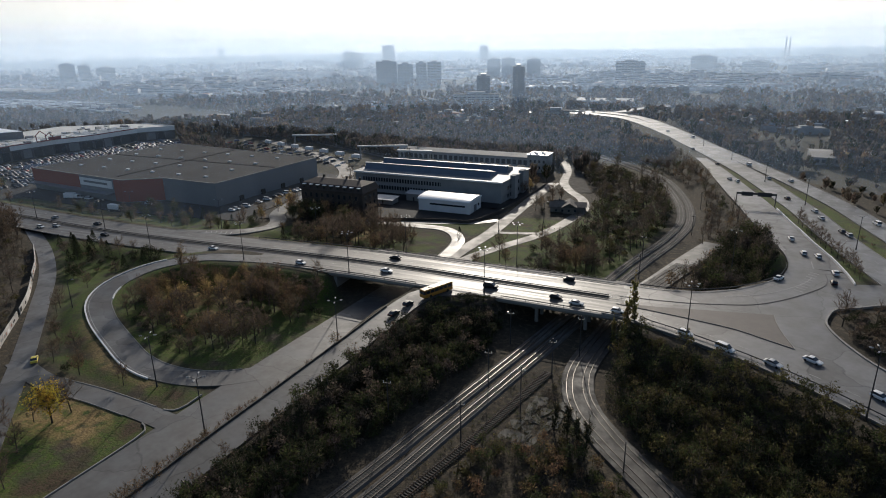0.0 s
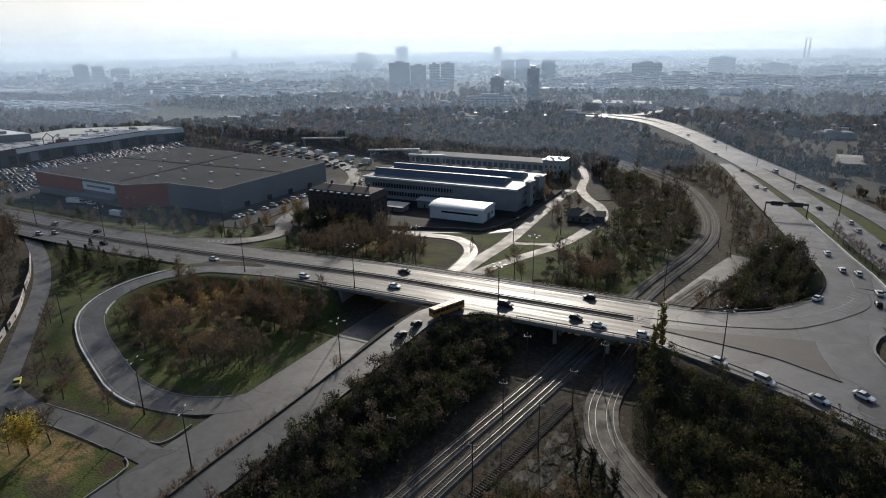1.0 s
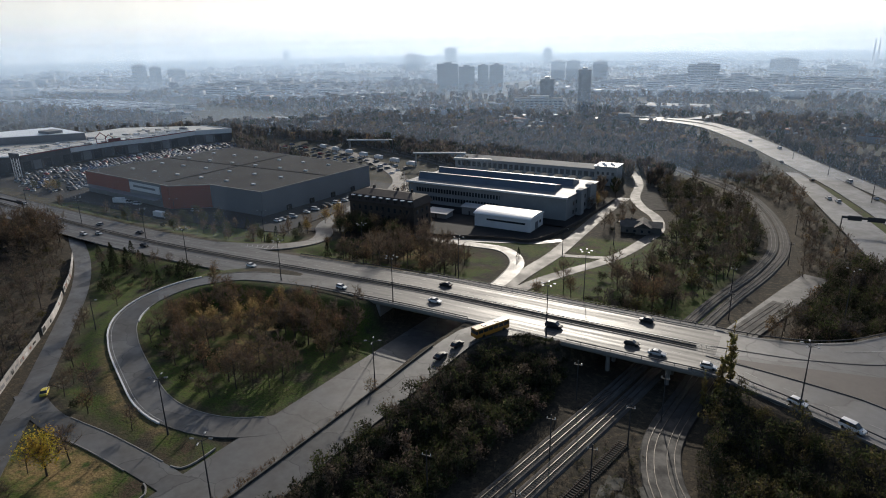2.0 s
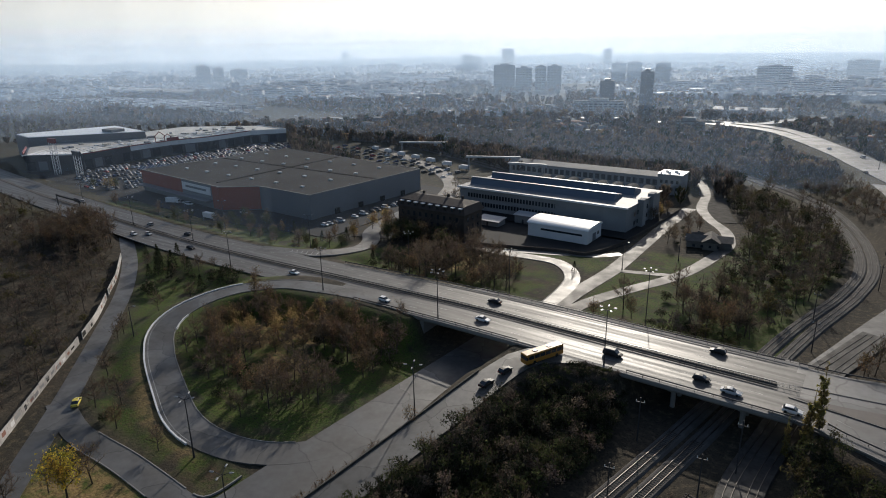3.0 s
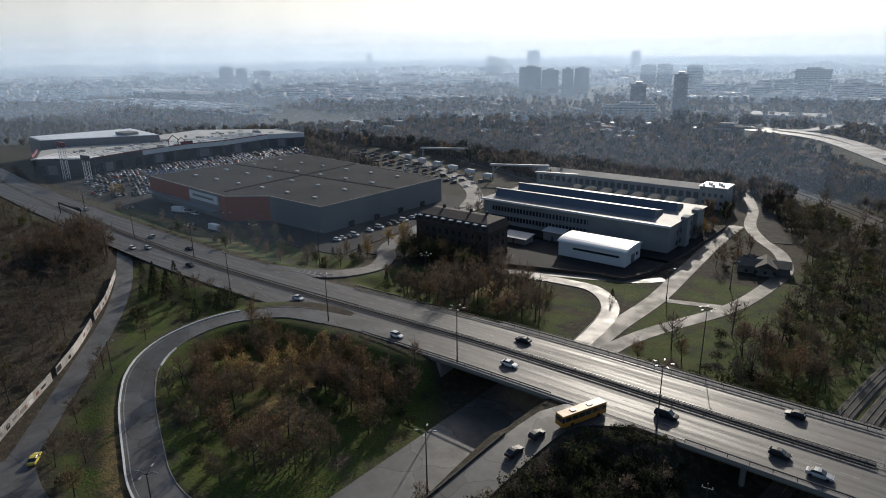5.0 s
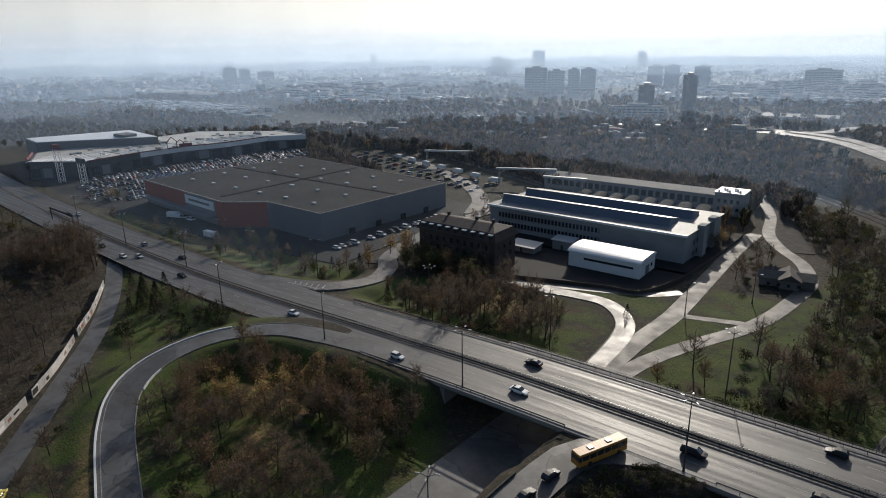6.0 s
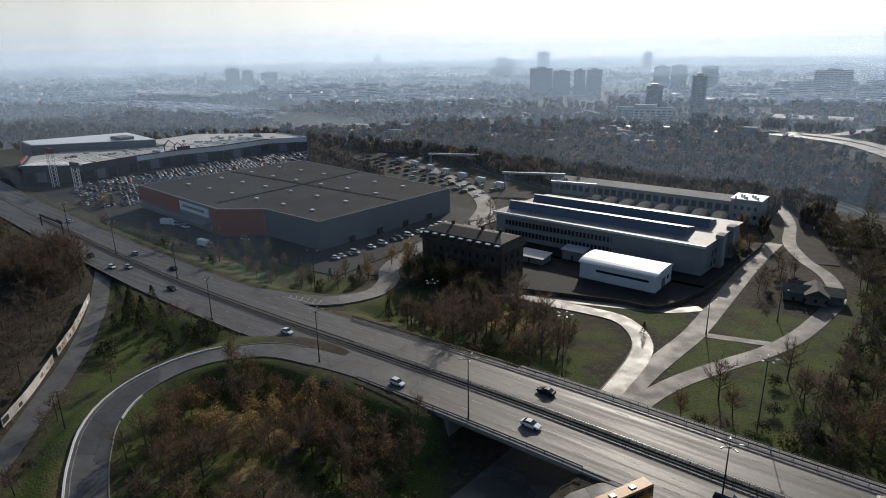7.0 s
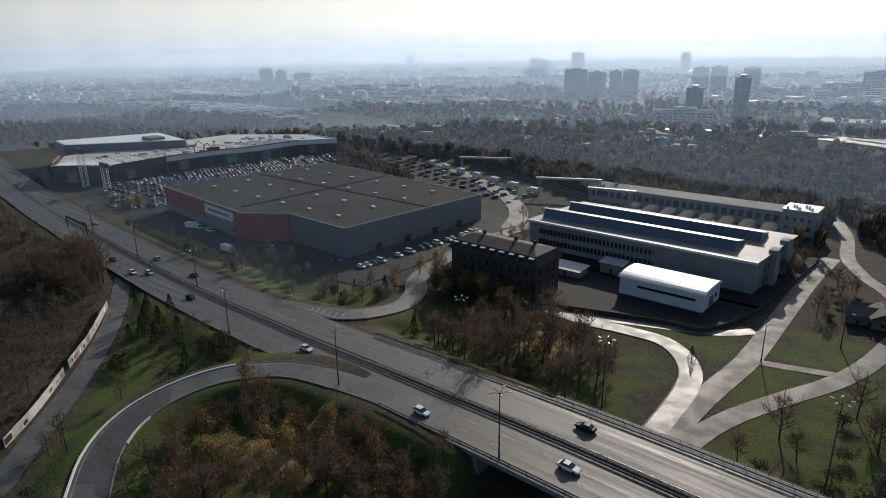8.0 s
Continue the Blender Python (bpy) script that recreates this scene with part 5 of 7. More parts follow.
def twig_fan(rng, starts, dirs, n, length, w):
    """Thin twigs that fan out of the ends of the limbs."""
    out = []
    for s, d in zip(starts, dirs):
        k = rng.normal(size=(n, 3)) * 0.75 + d + (0, 0, 0.35)
        k /= np.linalg.norm(k, axis=1)[:, None]
        e = s + k * length * (0.5 + rng.rand(n, 1))
        side = np.cross(k, rng.normal(size=(n, 3)))
        side /= np.linalg.norm(side, axis=1)[:, None] + 1e-9
        a = np.stack([s + side * w, s - side * w, e], 1)
        out.append(a.reshape(-1, 3))
    return np.concatenate(out)


def limb(a, c, r0, r1):
    a, c = np.array(a, float), np.array(c, float)
    d = (c - a) / (np.linalg.norm(c - a) + 1e-9)
    u = np.cross(d, (0.3, 0.9, 0.1))
    u /= np.linalg.norm(u)
    w = np.cross(d, u)
    v, f = [], []
    for k in range(4):
        o = u * math.cos(k * math.pi / 2) + w * math.sin(k * math.pi / 2)
        v += [a + o * r0, c + o * r1]
    for k in range(4):
        i, j = 2 * k, 2 * ((k + 1) % 4)
        f += [(i, j, j + 1), (i, j + 1, i + 1)]
    return np.array(v), np.array(f)


def tree_shape(seed, h=9.0, spread=3.2, leaves=220, leaf=0.42, twigs=8, trunk=0.2, low=0.3, limbs=7, columnar=False):
    """Wood (vertices, faces) and leaf triangles of one tree, its foot at the origin."""
    rng = np.random.RandomState(seed)
    WV, WF, n = [], [], 0

    def add(a, c, r0, r1):
        nonlocal n
        v, f = limb(a, c, r0, r1)
        WV.append(v)
        WF.append(f + n)
        n += len(v)

    top = np.array([rng.uniform(-0.5, 0.5), rng.uniform(-0.5, 0.5), h * 0.62])
    tip = np.array((top[0] * 1.3, top[1] * 1.3, h * 0.97))
    add((0, 0, -0.4), top * 0.5, trunk, trunk * 0.7)
    add(top * 0.5, top, trunk * 0.7, trunk * 0.35)
    add(top, tip, trunk * 0.35, 0.03)
    runs = [(top * 0.8, tip)]
    for k in range(limbs):
        a = 2.4 * k + rng.uniform(-0.4, 0.4)
        z = h * (low + (0.7 - low) * k / limbs)
        reach = spread * rng.uniform(0.55, 1.05) * (1.0 - 0.4 * k / limbs)
        s = top * (z / top[2])
        e = s + np.array((math.cos(a) * reach, math.sin(a) * reach, reach * (2.4 if columnar else 0.9)))
        e[2] = min(e[2], h * rng.uniform(0.8, 1.0))
        add(s, e, trunk * 0.38, 0.03)
        runs.append((s, e))
        if leaves > 90 or twigs > 10:
            for j in range(2):
                m = s + (e - s) * rng.uniform(0.35, 0.7)
                c = m + rng.normal(size=3) * reach * 0.3 + (0, 0, reach * 0.3)
                add(m, c, trunk * 0.16, 0.02)
                runs.append((m, c))
    S, E = np.array([r[0] for r in runs]), np.array([r[1] for r in runs])
    L, tw = [], 0
    if twigs:
        m = twigs * len(runs)
        i = np.arange(m) % len(runs)
        p = S[i] + (E[i] - S[i]) * rng.uniform(0.3, 1.0, (m, 1))
        d = (E[i] - S[i]) / (np.linalg.norm(E[i] - S[i], axis=1)[:, None] + 1e-9) + rng.normal(size=(m, 3)) * 0.6 + (0, 0, 0.4)
        d /= np.linalg.norm(d, axis=1)[:, None]
        e = p + d * spread * rng.uniform(0.2, 0.55, (m, 1))
        side = np.cross(d, rng.normal(size=(m, 3)))
        side *= 0.03 / (np.linalg.norm(side, axis=1)[:, None] + 1e-9)
        L.append(np.stack([p + side, p - side, e], 1).reshape(-1, 3))
        tw = m
    if leaves:
        i = rng.randint(len(runs), size=leaves)
        p = S[i] + (E[i] - S[i]) * rng.uniform(0.3, 1.08, (leaves, 1)) + rng.normal(size=(leaves, 3)) * spread * (0.1 if columnar else 0.17)
        tri = rng.normal(size=(leaves, 3, 3))
        tri /= np.linalg.norm(tri, axis=2)[..., None]
        L.append((p[:, None] + tri * leaf * rng.uniform(0.5, 1.2, (leaves, 1, 1))).reshape(-1, 3))
    return np.concatenate(WV), np.concatenate(WF), np.concatenate(L), tw


def far_shape(seed, h, spread, strokes, w):
    """A far tree: a stem, and a ragged crown of boughs that fan out from it."""
    rng = np.random.RandomState(seed)
    WV, WF = limb((0, 0, -0.4), (0, 0, h * 0.6), 0.25, 0.1)
    z0 = h * rng.uniform(0.12, 0.75, strokes)
    a = rng.uniform(0, 6.283, strokes)
    reach = spread * 0.5 * np.sin(np.pi * np.clip(z0 / h + 0.15, 0, 1)) * rng.uniform(0.55, 1.15, strokes)
    tip = np.stack([np.cos(a) * reach, np.sin(a) * reach, np.minimum(z0 + reach * rng.uniform(0.3, 1.3, strokes) + 0.1 * h, h * rng.uniform(0.85, 1.05, strokes))], 1)
    foot = np.stack([np.cos(a) * reach * 0.25, np.sin(a) * reach * 0.25, z0], 1)
    side = rng.normal(size=(strokes, 3)) * w * rng.uniform(0.5, 1.3, (strokes, 1))
    mid = foot + (tip - foot) * 0.55
    L = np.stack([foot + 0.3 * side, mid - side, tip], 1)
    return WV, WF, L.reshape(-1, 3), strokes // 3


def shrub_shape(seed, h=2.4, spread=1.8, leaves=110, leaf=0.34, twigs=30):
    rng = np.random.RandomState(seed)
    WV, WF, n = [], [], 0
    ends, dirs = [], []
    for k in range(5):
        a = 1.3 * k + rng.uniform(-0.3, 0.3)
        e = np.array((math.cos(a) * spread * rng.uniform(0.3, 0.7), math.sin(a) * spread * rng.uniform(0.3, 0.7), h * rng.uniform(0.5, 0.85)))
        v, f = limb((0, 0, -0.3), e, 0.05, 0.02)
        WV.append(v)
        WF.append(f + n)
        n += len(v)
        ends.append(e)
        dirs.append(e / np.linalg.norm(e))
    L = [twig_fan(rng, ends, dirs, twigs // 5, h * 0.4, 0.03)]
    t = len(L[0]) // 3
    for e in ends:
        L.append(blade_fan(rng, leaves // 5, e * (1, 1, 0.85), spread * 0.55, leaf, 0.75))
    return np.concatenate(WV), np.concatenate(WF), np.concatenate(L), t


def as_mesh(name, shape, leafmat):
    """Two meshes of one tree: trunk with limbs, and crown with twigs."""
    WV, WF, LV, tw = shape
    trunk = bpy.data.meshes.new("trunk")
    trunk.from_pydata(WV.tolist(), [], WF.tolist())
    trunk.materials.append(M["bark"])
    crown = bpy.data.meshes.new("crown")
    F = np.arange(len(LV)).reshape(-1, 3)
    crown.from_pydata(LV.tolist(), [], F.tolist())
    crown.materials.append(M["twig"])
    crown.materials.append(M[leafmat])
    crown.polygons.foreach_set("material_index", (np.arange(len(F)) >= tw).astype(np.int32))
    return trunk, crown


def tree(name, meshes, x, y, s, label, category="tree", group="", rz=None):
    g = empty(name, x, y, height_at(x, y), (x * 37 + y * 91) % 360 if rz is None else rz)
    g.scale = (s, s, s)
    for nm, me in zip(("trunk", "crown"), meshes):
        o = new(nm, me)
        o.parent = g
    return tagged(g, label, category, group)


def spots(pts, n, gap, seed, avoid=()):
    """Up to n places inside an outline, no two nearer than gap, clear of the lines to avoid."""
    rng = np.random.RandomState(seed)
    xs, ys = [p[0] for p in pts], [p[1] for p in pts]
    out, cells = [], {}
    X, Y = rng.uniform(min(xs), max(xs), n * 14), rng.uniform(min(ys), max(ys), n * 14)
    ok = inside(X, Y, pts)
    for line, w in avoid:
        ok &= near_line(X, Y, line[::3])[0] > w
    for x, y in zip(X[ok], Y[ok]):
        c = (int(x // gap), int(y // gap))
        if all((x - a) ** 2 + (y - b) ** 2 > gap * gap for i in (-1, 0, 1) for j in (-1, 0, 1) for a, b in cells.get((c[0] + i, c[1] + j), ())):
            cells.setdefault(c, []).append((x, y))
            out.append((x, y))
            if len(out) >= n:
                break
    return out


def wood(name, places, shapes, leafmats, label, seed, lo=0.7, hi=1.25, category="woodland"):
    """Many trees or shrubs grown together, as one uncountable mass."""
    rng = np.random.RandomState(seed)
    V, F, K, n = [], [], [], 0
    P = np.array(places)
    Z = ground_height(P[:, 0], P[:, 1])
    for (x, y), z in zip(places, Z):
        k = rng.randint(len(shapes))
        WV, WF, LV, tw = shapes[k]
        a, s = rng.uniform(0, 6.28), rng.uniform(lo, hi)
        R = np.array([[math.cos(a), -math.sin(a), 0], [math.sin(a), math.cos(a), 0], [0, 0, rng.uniform(0.85, 1.2)]]) * s
        lf = np.arange(len(LV)).reshape(-1, 3)
        V += [WV @ R.T + (x, y, z), LV @ R.T + (x, y, z)]
        F += [WF + n, lf + n + len(WV)]
        m = 2 + rng.randint(len(leafmats))
        K += [np.zeros(len(WF)), np.where(np.arange(len(lf)) < tw, 1, m)]
        n += len(WV) + len(LV)
    return stuff_mesh(name, np.concatenate(V), np.concatenate(F), ["bark", "twig"] + list(leafmats), np.concatenate(K), label, category)


BUSH = [shrub_shape(s, 2.8, 2.1, 150, 0.40, 25) for s in (1, 2, 3)]
SMALL = [tree_shape(s, 6.5, 2.5, 230, 0.34, 4, 0.12, 0.2, 5) for s in (4, 5, 6)]
BARE = [tree_shape(s, 8.5, 3.0, 80, 0.26, 14, 0.15, 0.25, 6) for s in (7, 8, 9)]
DISTANT = [far_shape(s, 9.0, 6.5, 46, 0.85) for s in (24, 25, 26)]
SCRUB = [far_shape(s, 4.5, 6.5, 40, 0.7) for s in (27, 28, 29)]
FAR = [far_shape(s, 9.5, 6.2, 96, 0.5) for s in (14, 15, 16)]
DRY = [shrub_shape(s, 1.5, 1.7, 55, 0.24, 25) for s in (17, 18, 19)]
ROADS = [(MAIN, 15), (LOOP, 5.5), (LOWER, 9.5), (RAMP, 6.0), (STREET, 6), (CONNECT, 5), (BRANCH_W, 5), (BRANCH_N, 5.5), (BRANCH_E, 5), (RAIL_A, 5), (RAIL_B, 5), (RAIL_C, 2.5), (TRAM_A, 4.5), (TRAM_B, 4.5), (CROSS, 3.5), (TRACK_E, 3), (SIDE, 6), (HWY_L, 8.5), (HWY_R, 8), (HWY_S, 9.2), (EXIT, 6)]

W_SLOPE = [(-90, 40), (-86, 110), (-82, 148), (-75, 160), (-66, 165), (-58, 166), (-58, 140), (-66, 100), (-78, 50)]
W_RIGHT = [(-22, 168), (-19, 140), (-8, 120), (6, 104), (25, 75), (80, 60), (68, 104), (35, 133), (24, 143), (10, 152), (-6, 160), (-14, 164)]
W_MID = [(-47, 82), (-42, 108), (-30, 112), (-24, 124), (-12, 112), (4, 92), (10, 60), (-50, 55)]
W_LOOP = [(-190, 163), (-190, 140), (-165, 122), (-140, 112), (-118, 116), (-114, 150), (-122, 168), (-150, 167)]
W_LEFT = [(-560, 175), (-420, 180), (-310, 176), (-262, 152), (-226, 124), (-190, 92), (-170, 40), (-560, 40)]
W_RAILW = [(-62, 208), (-40, 208), (-33, 240), (-24, 280), (-22, 320), (-35, 380), (-70, 430), (-85, 400), (-62, 345), (-56, 290)]
W_HWY = [(-14, 202), (-2, 206), (8, 214), (16, 225), (20, 240), (19, 258), (12, 282), (5, 310), (-2, 340), (-14, 400), (-32, 462), (-74, 560), (-130, 640), (-230, 660), (-120, 500), (-50, 440), (-12, 370), (-6, 310), (-8, 255)]
W_LAWN = [(-178, 207), (-122, 203), (-112, 222), (-118, 240), (-140, 250), (-172, 240)]
W_VERGE = [(-380, 212), (-215, 205), (-205, 225), (-300, 228)]
W_BACK = [(-230, 385), (-225, 350), (-205, 365), (-100, 372), (-80, 420), (-90, 470), (-170, 540), (-420, 560), (-480, 440), (-400, 370)]
W_FARL = [(-1500, 230), (-900, 250), (-660, 300), (-600, 430), (-440, 440), (-430, 510), (-640, 490), (-900, 430), (-1350, 360)]
W_FARR = [(70, 240), (300, 200), (700, 900), (-60, 900), (20, 480), (62, 320)]

wood("woodland", spots(W_SLOPE, 620, 1.6, 1, ROADS), BUSH + SMALL, ["leaf_dark", "leaf_dark", "leaf_green", "twig"], "dense dark scrub on the slope beside the rails", 1)
wood("woodland", spots([(-82, 150), (-76, 160), (-64, 166), (-58, 166), (-58, 171), (-70, 171.5), (-77, 166)], 110, 1.3, 41, [(RAMP, 5.0), (MAIN, 13.6)]), BUSH, ["leaf_dark", "leaf_green", "far_brush"], "low dark bushes at the slope's top", 41, 0.35, 0.65)
wood("woodland", spots(W_RIGHT, 800, 1.7, 2, ROADS), BUSH + SMALL, ["leaf_dark", "leaf_green", "leaf_olive", "leaf_olive"], "dense dark green scrub below the road", 2)
wood("woodland", spots(W_MID, 230, 1.8, 3, ROADS), BUSH + SMALL, ["leaf_green", "leaf_brown", "leaf_olive"], "mixed scrub between the tracks", 3, 0.6, 1.0)
wood("dry_weeds", spots(W_LEFT, 3200, 2.0, 24, ROADS), DRY, ["far_brush", "leaf_olive", "twig"], "low dry autumn weeds behind the wall", 24, 0.6, 1.2, "weeds")
wood("dry_weeds", spots([(-60, 70), (-44, 140), (-36, 150), (-30, 140), (-38, 110), (-52, 70)], 260, 1.5, 25, [(RAIL_A, 2.6), (RAIL_B, 2.6), (RAIL_C, 1.4)]), DRY, ["leaf_olive", "leaf_green", "twig"], "low weeds between the tracks", 25, 0.3, 0.6, "weeds")
wood("dry_weeds", spots([(-47, 70), (-40, 112), (-34, 140), (-33, 152), (-30, 128), (-22, 112), (0, 88), (10, 60), (-48, 50)], 900, 1.3, 35, [(RAIL_C, 1.6), (TRAM_A, 3.6)]), DRY, ["leaf_olive", "leaf_green", "leaf_dark", "far_brush"], "low weeds on the ground beside the tram tracks", 35, 0.35, 0.8, "weeds")
wood("dry_weeds", spots([(-19, 165), (-22, 150), (-20, 136), (-10, 122), (8, 104), (16, 96), (0, 118), (-12, 140)], 420, 1.2, 36, [(TRAM_B, 3.6)]), DRY, ["leaf_olive", "leaf_green", "leaf_dark"], "low weeds along the tram bed", 36, 0.5, 0.9, "weeds")
wood("woodland", spots(W_LEFT, 860, 4.6, 4, ROADS), BUSH + BARE + BARE, ["far_brush", "leaf_olive", "twig", "far_brush"], "brown autumn scrub behind the wall", 4, 0.7, 1.35)
wood("woodland", spots(W_RAILW, 360, 3.3, 5, ROADS), BUSH + SMALL + BARE, ["leaf_dark", "leaf_green", "leaf_olive", "far_brush"], "dull green trees along the railway", 5, 0.5, 1.6)
wood("woodland", spots(W_HWY, 1050, 3.2, 6, ROADS), BARE + SMALL, ["leaf_green", "twig", "leaf_brown", "twig"], "dense bare woods between railway and motorway", 6, 0.7, 1.15)
wood("woodland", spots([(-4, 208), (7, 216), (15, 227), (19, 240), (18, 258), (12, 276), (4, 280), (0, 255), (-6, 232)], 330, 2.0, 31, ROADS), BUSH + SMALL + SMALL, ["leaf_dark", "leaf_dark", "leaf_green", "far_brush"], "dark trees inside the slip road's curve", 31, 0.8, 1.5)
wood("dry_weeds", spots(W_HWY, 420, 3.0, 26, [(RAIL_A, 4), (RAIL_B, 4), (HWY_S, 9.5), (SIDE, 5)]), DRY, ["leaf_olive", "leaf_brown", "twig"], "low dry weeds under bare trees", 26, 0.7, 1.2, "weeds")
SHELTERS = smooth_line([(-200, 390, -3.0), (-150, 393, -3.0), (-108, 396, -3.0)], 2)
FREIGHT = smooth_line([(-460, 470, -3.0), (-390, 440, -3.0), (-300, 402, -3.0), (-240, 378, -3.0), (-212, 352, -3.0)], 4)
wood("woodland", spots([(40, 200), (34, 193), (34, 184), (40, 172), (60, 152), (90, 132), (100, 190), (60, 208)], 190, 2.2, 29, ROADS), BUSH, ["leaf_dark", "leaf_dark", "twig"], "dark scrub on the planted island", 29, 0.6, 1.0)
wood("woodland", spots(W_BACK, 1500, 4.6, 7, ROADS + [(FREIGHT, 36), (SHELTERS, 24)]), FAR, ["twig", "leaf_dark", "far_brush", "twig"], "bare autumn woods behind the factory", 7)
wood("woodland", spots(W_FARL, 1300, 9.0, 8, ROADS), FAR, ["twig", "far_brush", "far_brush", "leaf_olive"], "brown woods on the far plain", 8, 0.5, 0.9)
W_PLAIN = [(-1700, 260), (-900, 400), (-640, 470), (-440, 500), (-420, 640), (-620, 690), (-900, 760), (-1300, 900), (-1900, 700)]
SIDINGS = smooth_line([(-1350, 555, -3), (-1040, 655, -3), (-640, 592, -3)], 12)
wood("woodland", spots(W_PLAIN, 3000, 7.5, 28, ROADS + [(SIDINGS, 52)]), SCRUB, ["twig", "leaf_brown", "leaf_olive", "twig"], "low brown scrub on the far plain", 28, 0.6, 1.4)
wood("woodland", spots(W_FARR, 1500, 8.0, 9, ROADS), FAR, ["twig", "leaf_olive", "twig", "leaf_dark"], "low grey scrub beyond the motorway", 9, 0.35, 0.85)
r_ct = np.random.RandomState(21)
ct_r, ct_a = 470 * (5.0 ** r_ct.rand(15500) ** 1.3), np.radians(r_ct.uniform(-18, 78, 15500))
ct = np.stack([-ct_r * np.sin(ct_a), ct_r * np.cos(ct_a)], 1)
clear = (ct[:, 1] > 455) & (near_line(ct[:, 0], ct[:, 1], HWY_L[::2])[0] > 22) & (near_line(ct[:, 0], ct[:, 1], HWY_X)[0] > 14) & (near_line(ct[:, 0], ct[:, 1], np.array([(-1350, 580, 0), (-1040, 630, 0), (-600, 590, 0)]))[0] > 75)
clear &= np.array([noise.noise((x * 0.012, y * 0.012, 4.0)) > -0.22 for x, y in ct])
city_trees = [tuple(p) for p in ct[clear]]
wood("city_trees", city_trees, DISTANT, ["twig", "far_brush", "leaf_dark", "far_brush", "leaf_brown"], "bare trees scattered through the far city", 10, 0.7, 1.5)

# single trees
T_BARE = [as_mesh("tree", tree_shape(s, 9.5, 3.4, 260, 0.17, 22, 0.17, 0.2, 11), "leaf_brown") for s in (31, 32, 33)]
T_BROWN = [as_mesh("tree", tree_shape(s, 8.8, 3.2, 1000, 0.22, 8, 0.17, 0.18, 11), "leaf_brown") for s in (34, 35, 36)]
T_GOLD = [as_mesh("tree", tree_shape(s, 8.0, 3.0, 1200, 0.22, 6, 0.16, 0.16, 11), "leaf_gold") for s in (37, 38)]
T_YELLOW = as_mesh("tree", tree_shape(39, 8.5, 3.6, 2200, 0.24, 10, 0.2, 0.18, 13), "leaf_yellow")
T_GREEN = [as_mesh("tree", tree_shape(s, 8.5, 3.4, 1500, 0.26, 4, 0.2, 0.15, 12), "leaf_green") for s in (40, 41)]
T_POPLAR = as_mesh("tree", tree_shape(42, 14.0, 1.15, 3400, 0.25, 6, 0.22, 0.05, 20, True), "leaf_poplar")
S_DARK = [as_mesh("shrub", shrub_shape(s, 2.6, 2.0, 420, 0.2, 40), "leaf_dark") for s in (43, 44)]
S_BROWN = [as_mesh("shrub", shrub_shape(s, 2.2, 1.7, 260, 0.15, 90), "leaf_brown") for s in (45, 46)]


def conifer_shape(seed, h=8.0, spread=3.0):
    rng = np.random.RandomState(seed)
    WV, WF = limb((0, 0, -0.4), (0, 0, h), 0.17, 0.03)
    L = []
    for k in range(15):
        z = h * (0.12 + 0.86 * k / 15)
        r = spread * (1 - k / 15.5)
        for j in range(7):
            a = 6.283 * j / 7 + k * 0.7 + rng.uniform(-0.2, 0.2)
            c = np.array((math.cos(a) * r * 0.6, math.sin(a) * r * 0.6, z - 0.15 * r))
            L.append(blade_fan(rng, 6, c, 0.28 * r + 0.12, 0.3, 0.5))
    return WV, WF, np.concatenate(L), 0


T_PINE = [as_mesh("conifer", conifer_shape(s), "leaf_dark") for s in (51, 52)]

KINDS = {
    "bare": (T_BARE, "bare grey-brown tree", "tree"),
    "brown": (T_BROWN, "tree with withered brown leaves", "tree"),
    "gold": (T_GOLD, "small golden-leaved autumn tree", "tree"),
    "green": (T_GREEN, "round tree still in dull green leaf", "tree"),
    "pine": (T_PINE, "dark green pointed conifer", "conifer"),
    "dark": (S_DARK, "dark evergreen shrub", "shrub"),
    "low": (S_BROWN, "thin brown leafless shrub", "shrub"),
}


def grove(area, n, gap, seed, mix, where, lo=0.6, hi=1.1, clear_of=()):
    rng = random.Random(seed)
    for x, y in spots(area, n, gap, seed, ROADS + list(clear_of)):
        k = rng.choice(mix)
        meshes, label, cat = KINDS[k]
        tree("conifer" if k == "pine" else ("shrub" if cat == "shrub" else "tree"), rng.choice(meshes), x, y, rng.uniform(lo, hi), label + " " + where, cat, "trees and shrubs " + where)


def single(k, x, y, s, where):
    meshes, label, cat = KINDS[k]
    tree("conifer" if k == "pine" else ("shrub" if cat == "shrub" else "tree"), meshes[int(x + y) % len(meshes)], x, y, s, label + " " + where, cat)


grove([(-185, 160), (-182, 140), (-160, 127), (-135, 118), (-122, 124), (-120, 160), (-150, 164)], 92, 3.3, 61, ["bare", "brown", "brown", "bare", "dark"], "inside the loop ramp", 0.75, 1.3, clear_of=[(smooth_line([(-170, 143, 0), (-163, 148, 0), (-154, 156, 0)], 1), 7.0), (smooth_line([(-150, 137, 0), (-138, 139, 0), (-126, 141, 0)], 1), 5.5)])
grove([(-176, 145), (-168, 139), (-150, 152), (-148, 160), (-158, 164), (-170, 156)], 14, 4.4, 62, ["gold", "gold", "gold", "brown"], "inside the loop ramp", 0.8, 1.15)
grove([(-150, 164), (-124, 168), (-116, 152), (-130, 148)], 12, 4.0, 63, ["dark", "green", "bare"], "on the shaded bank", 0.7, 1.0)
grove([(-186, 150), (-180, 128), (-150, 114), (-120, 113), (-150, 122), (-176, 140)], 26, 4.0, 64, ["dark", "bare", "bare", "dark"], "inside the loop ramp", 0.7, 1.1)
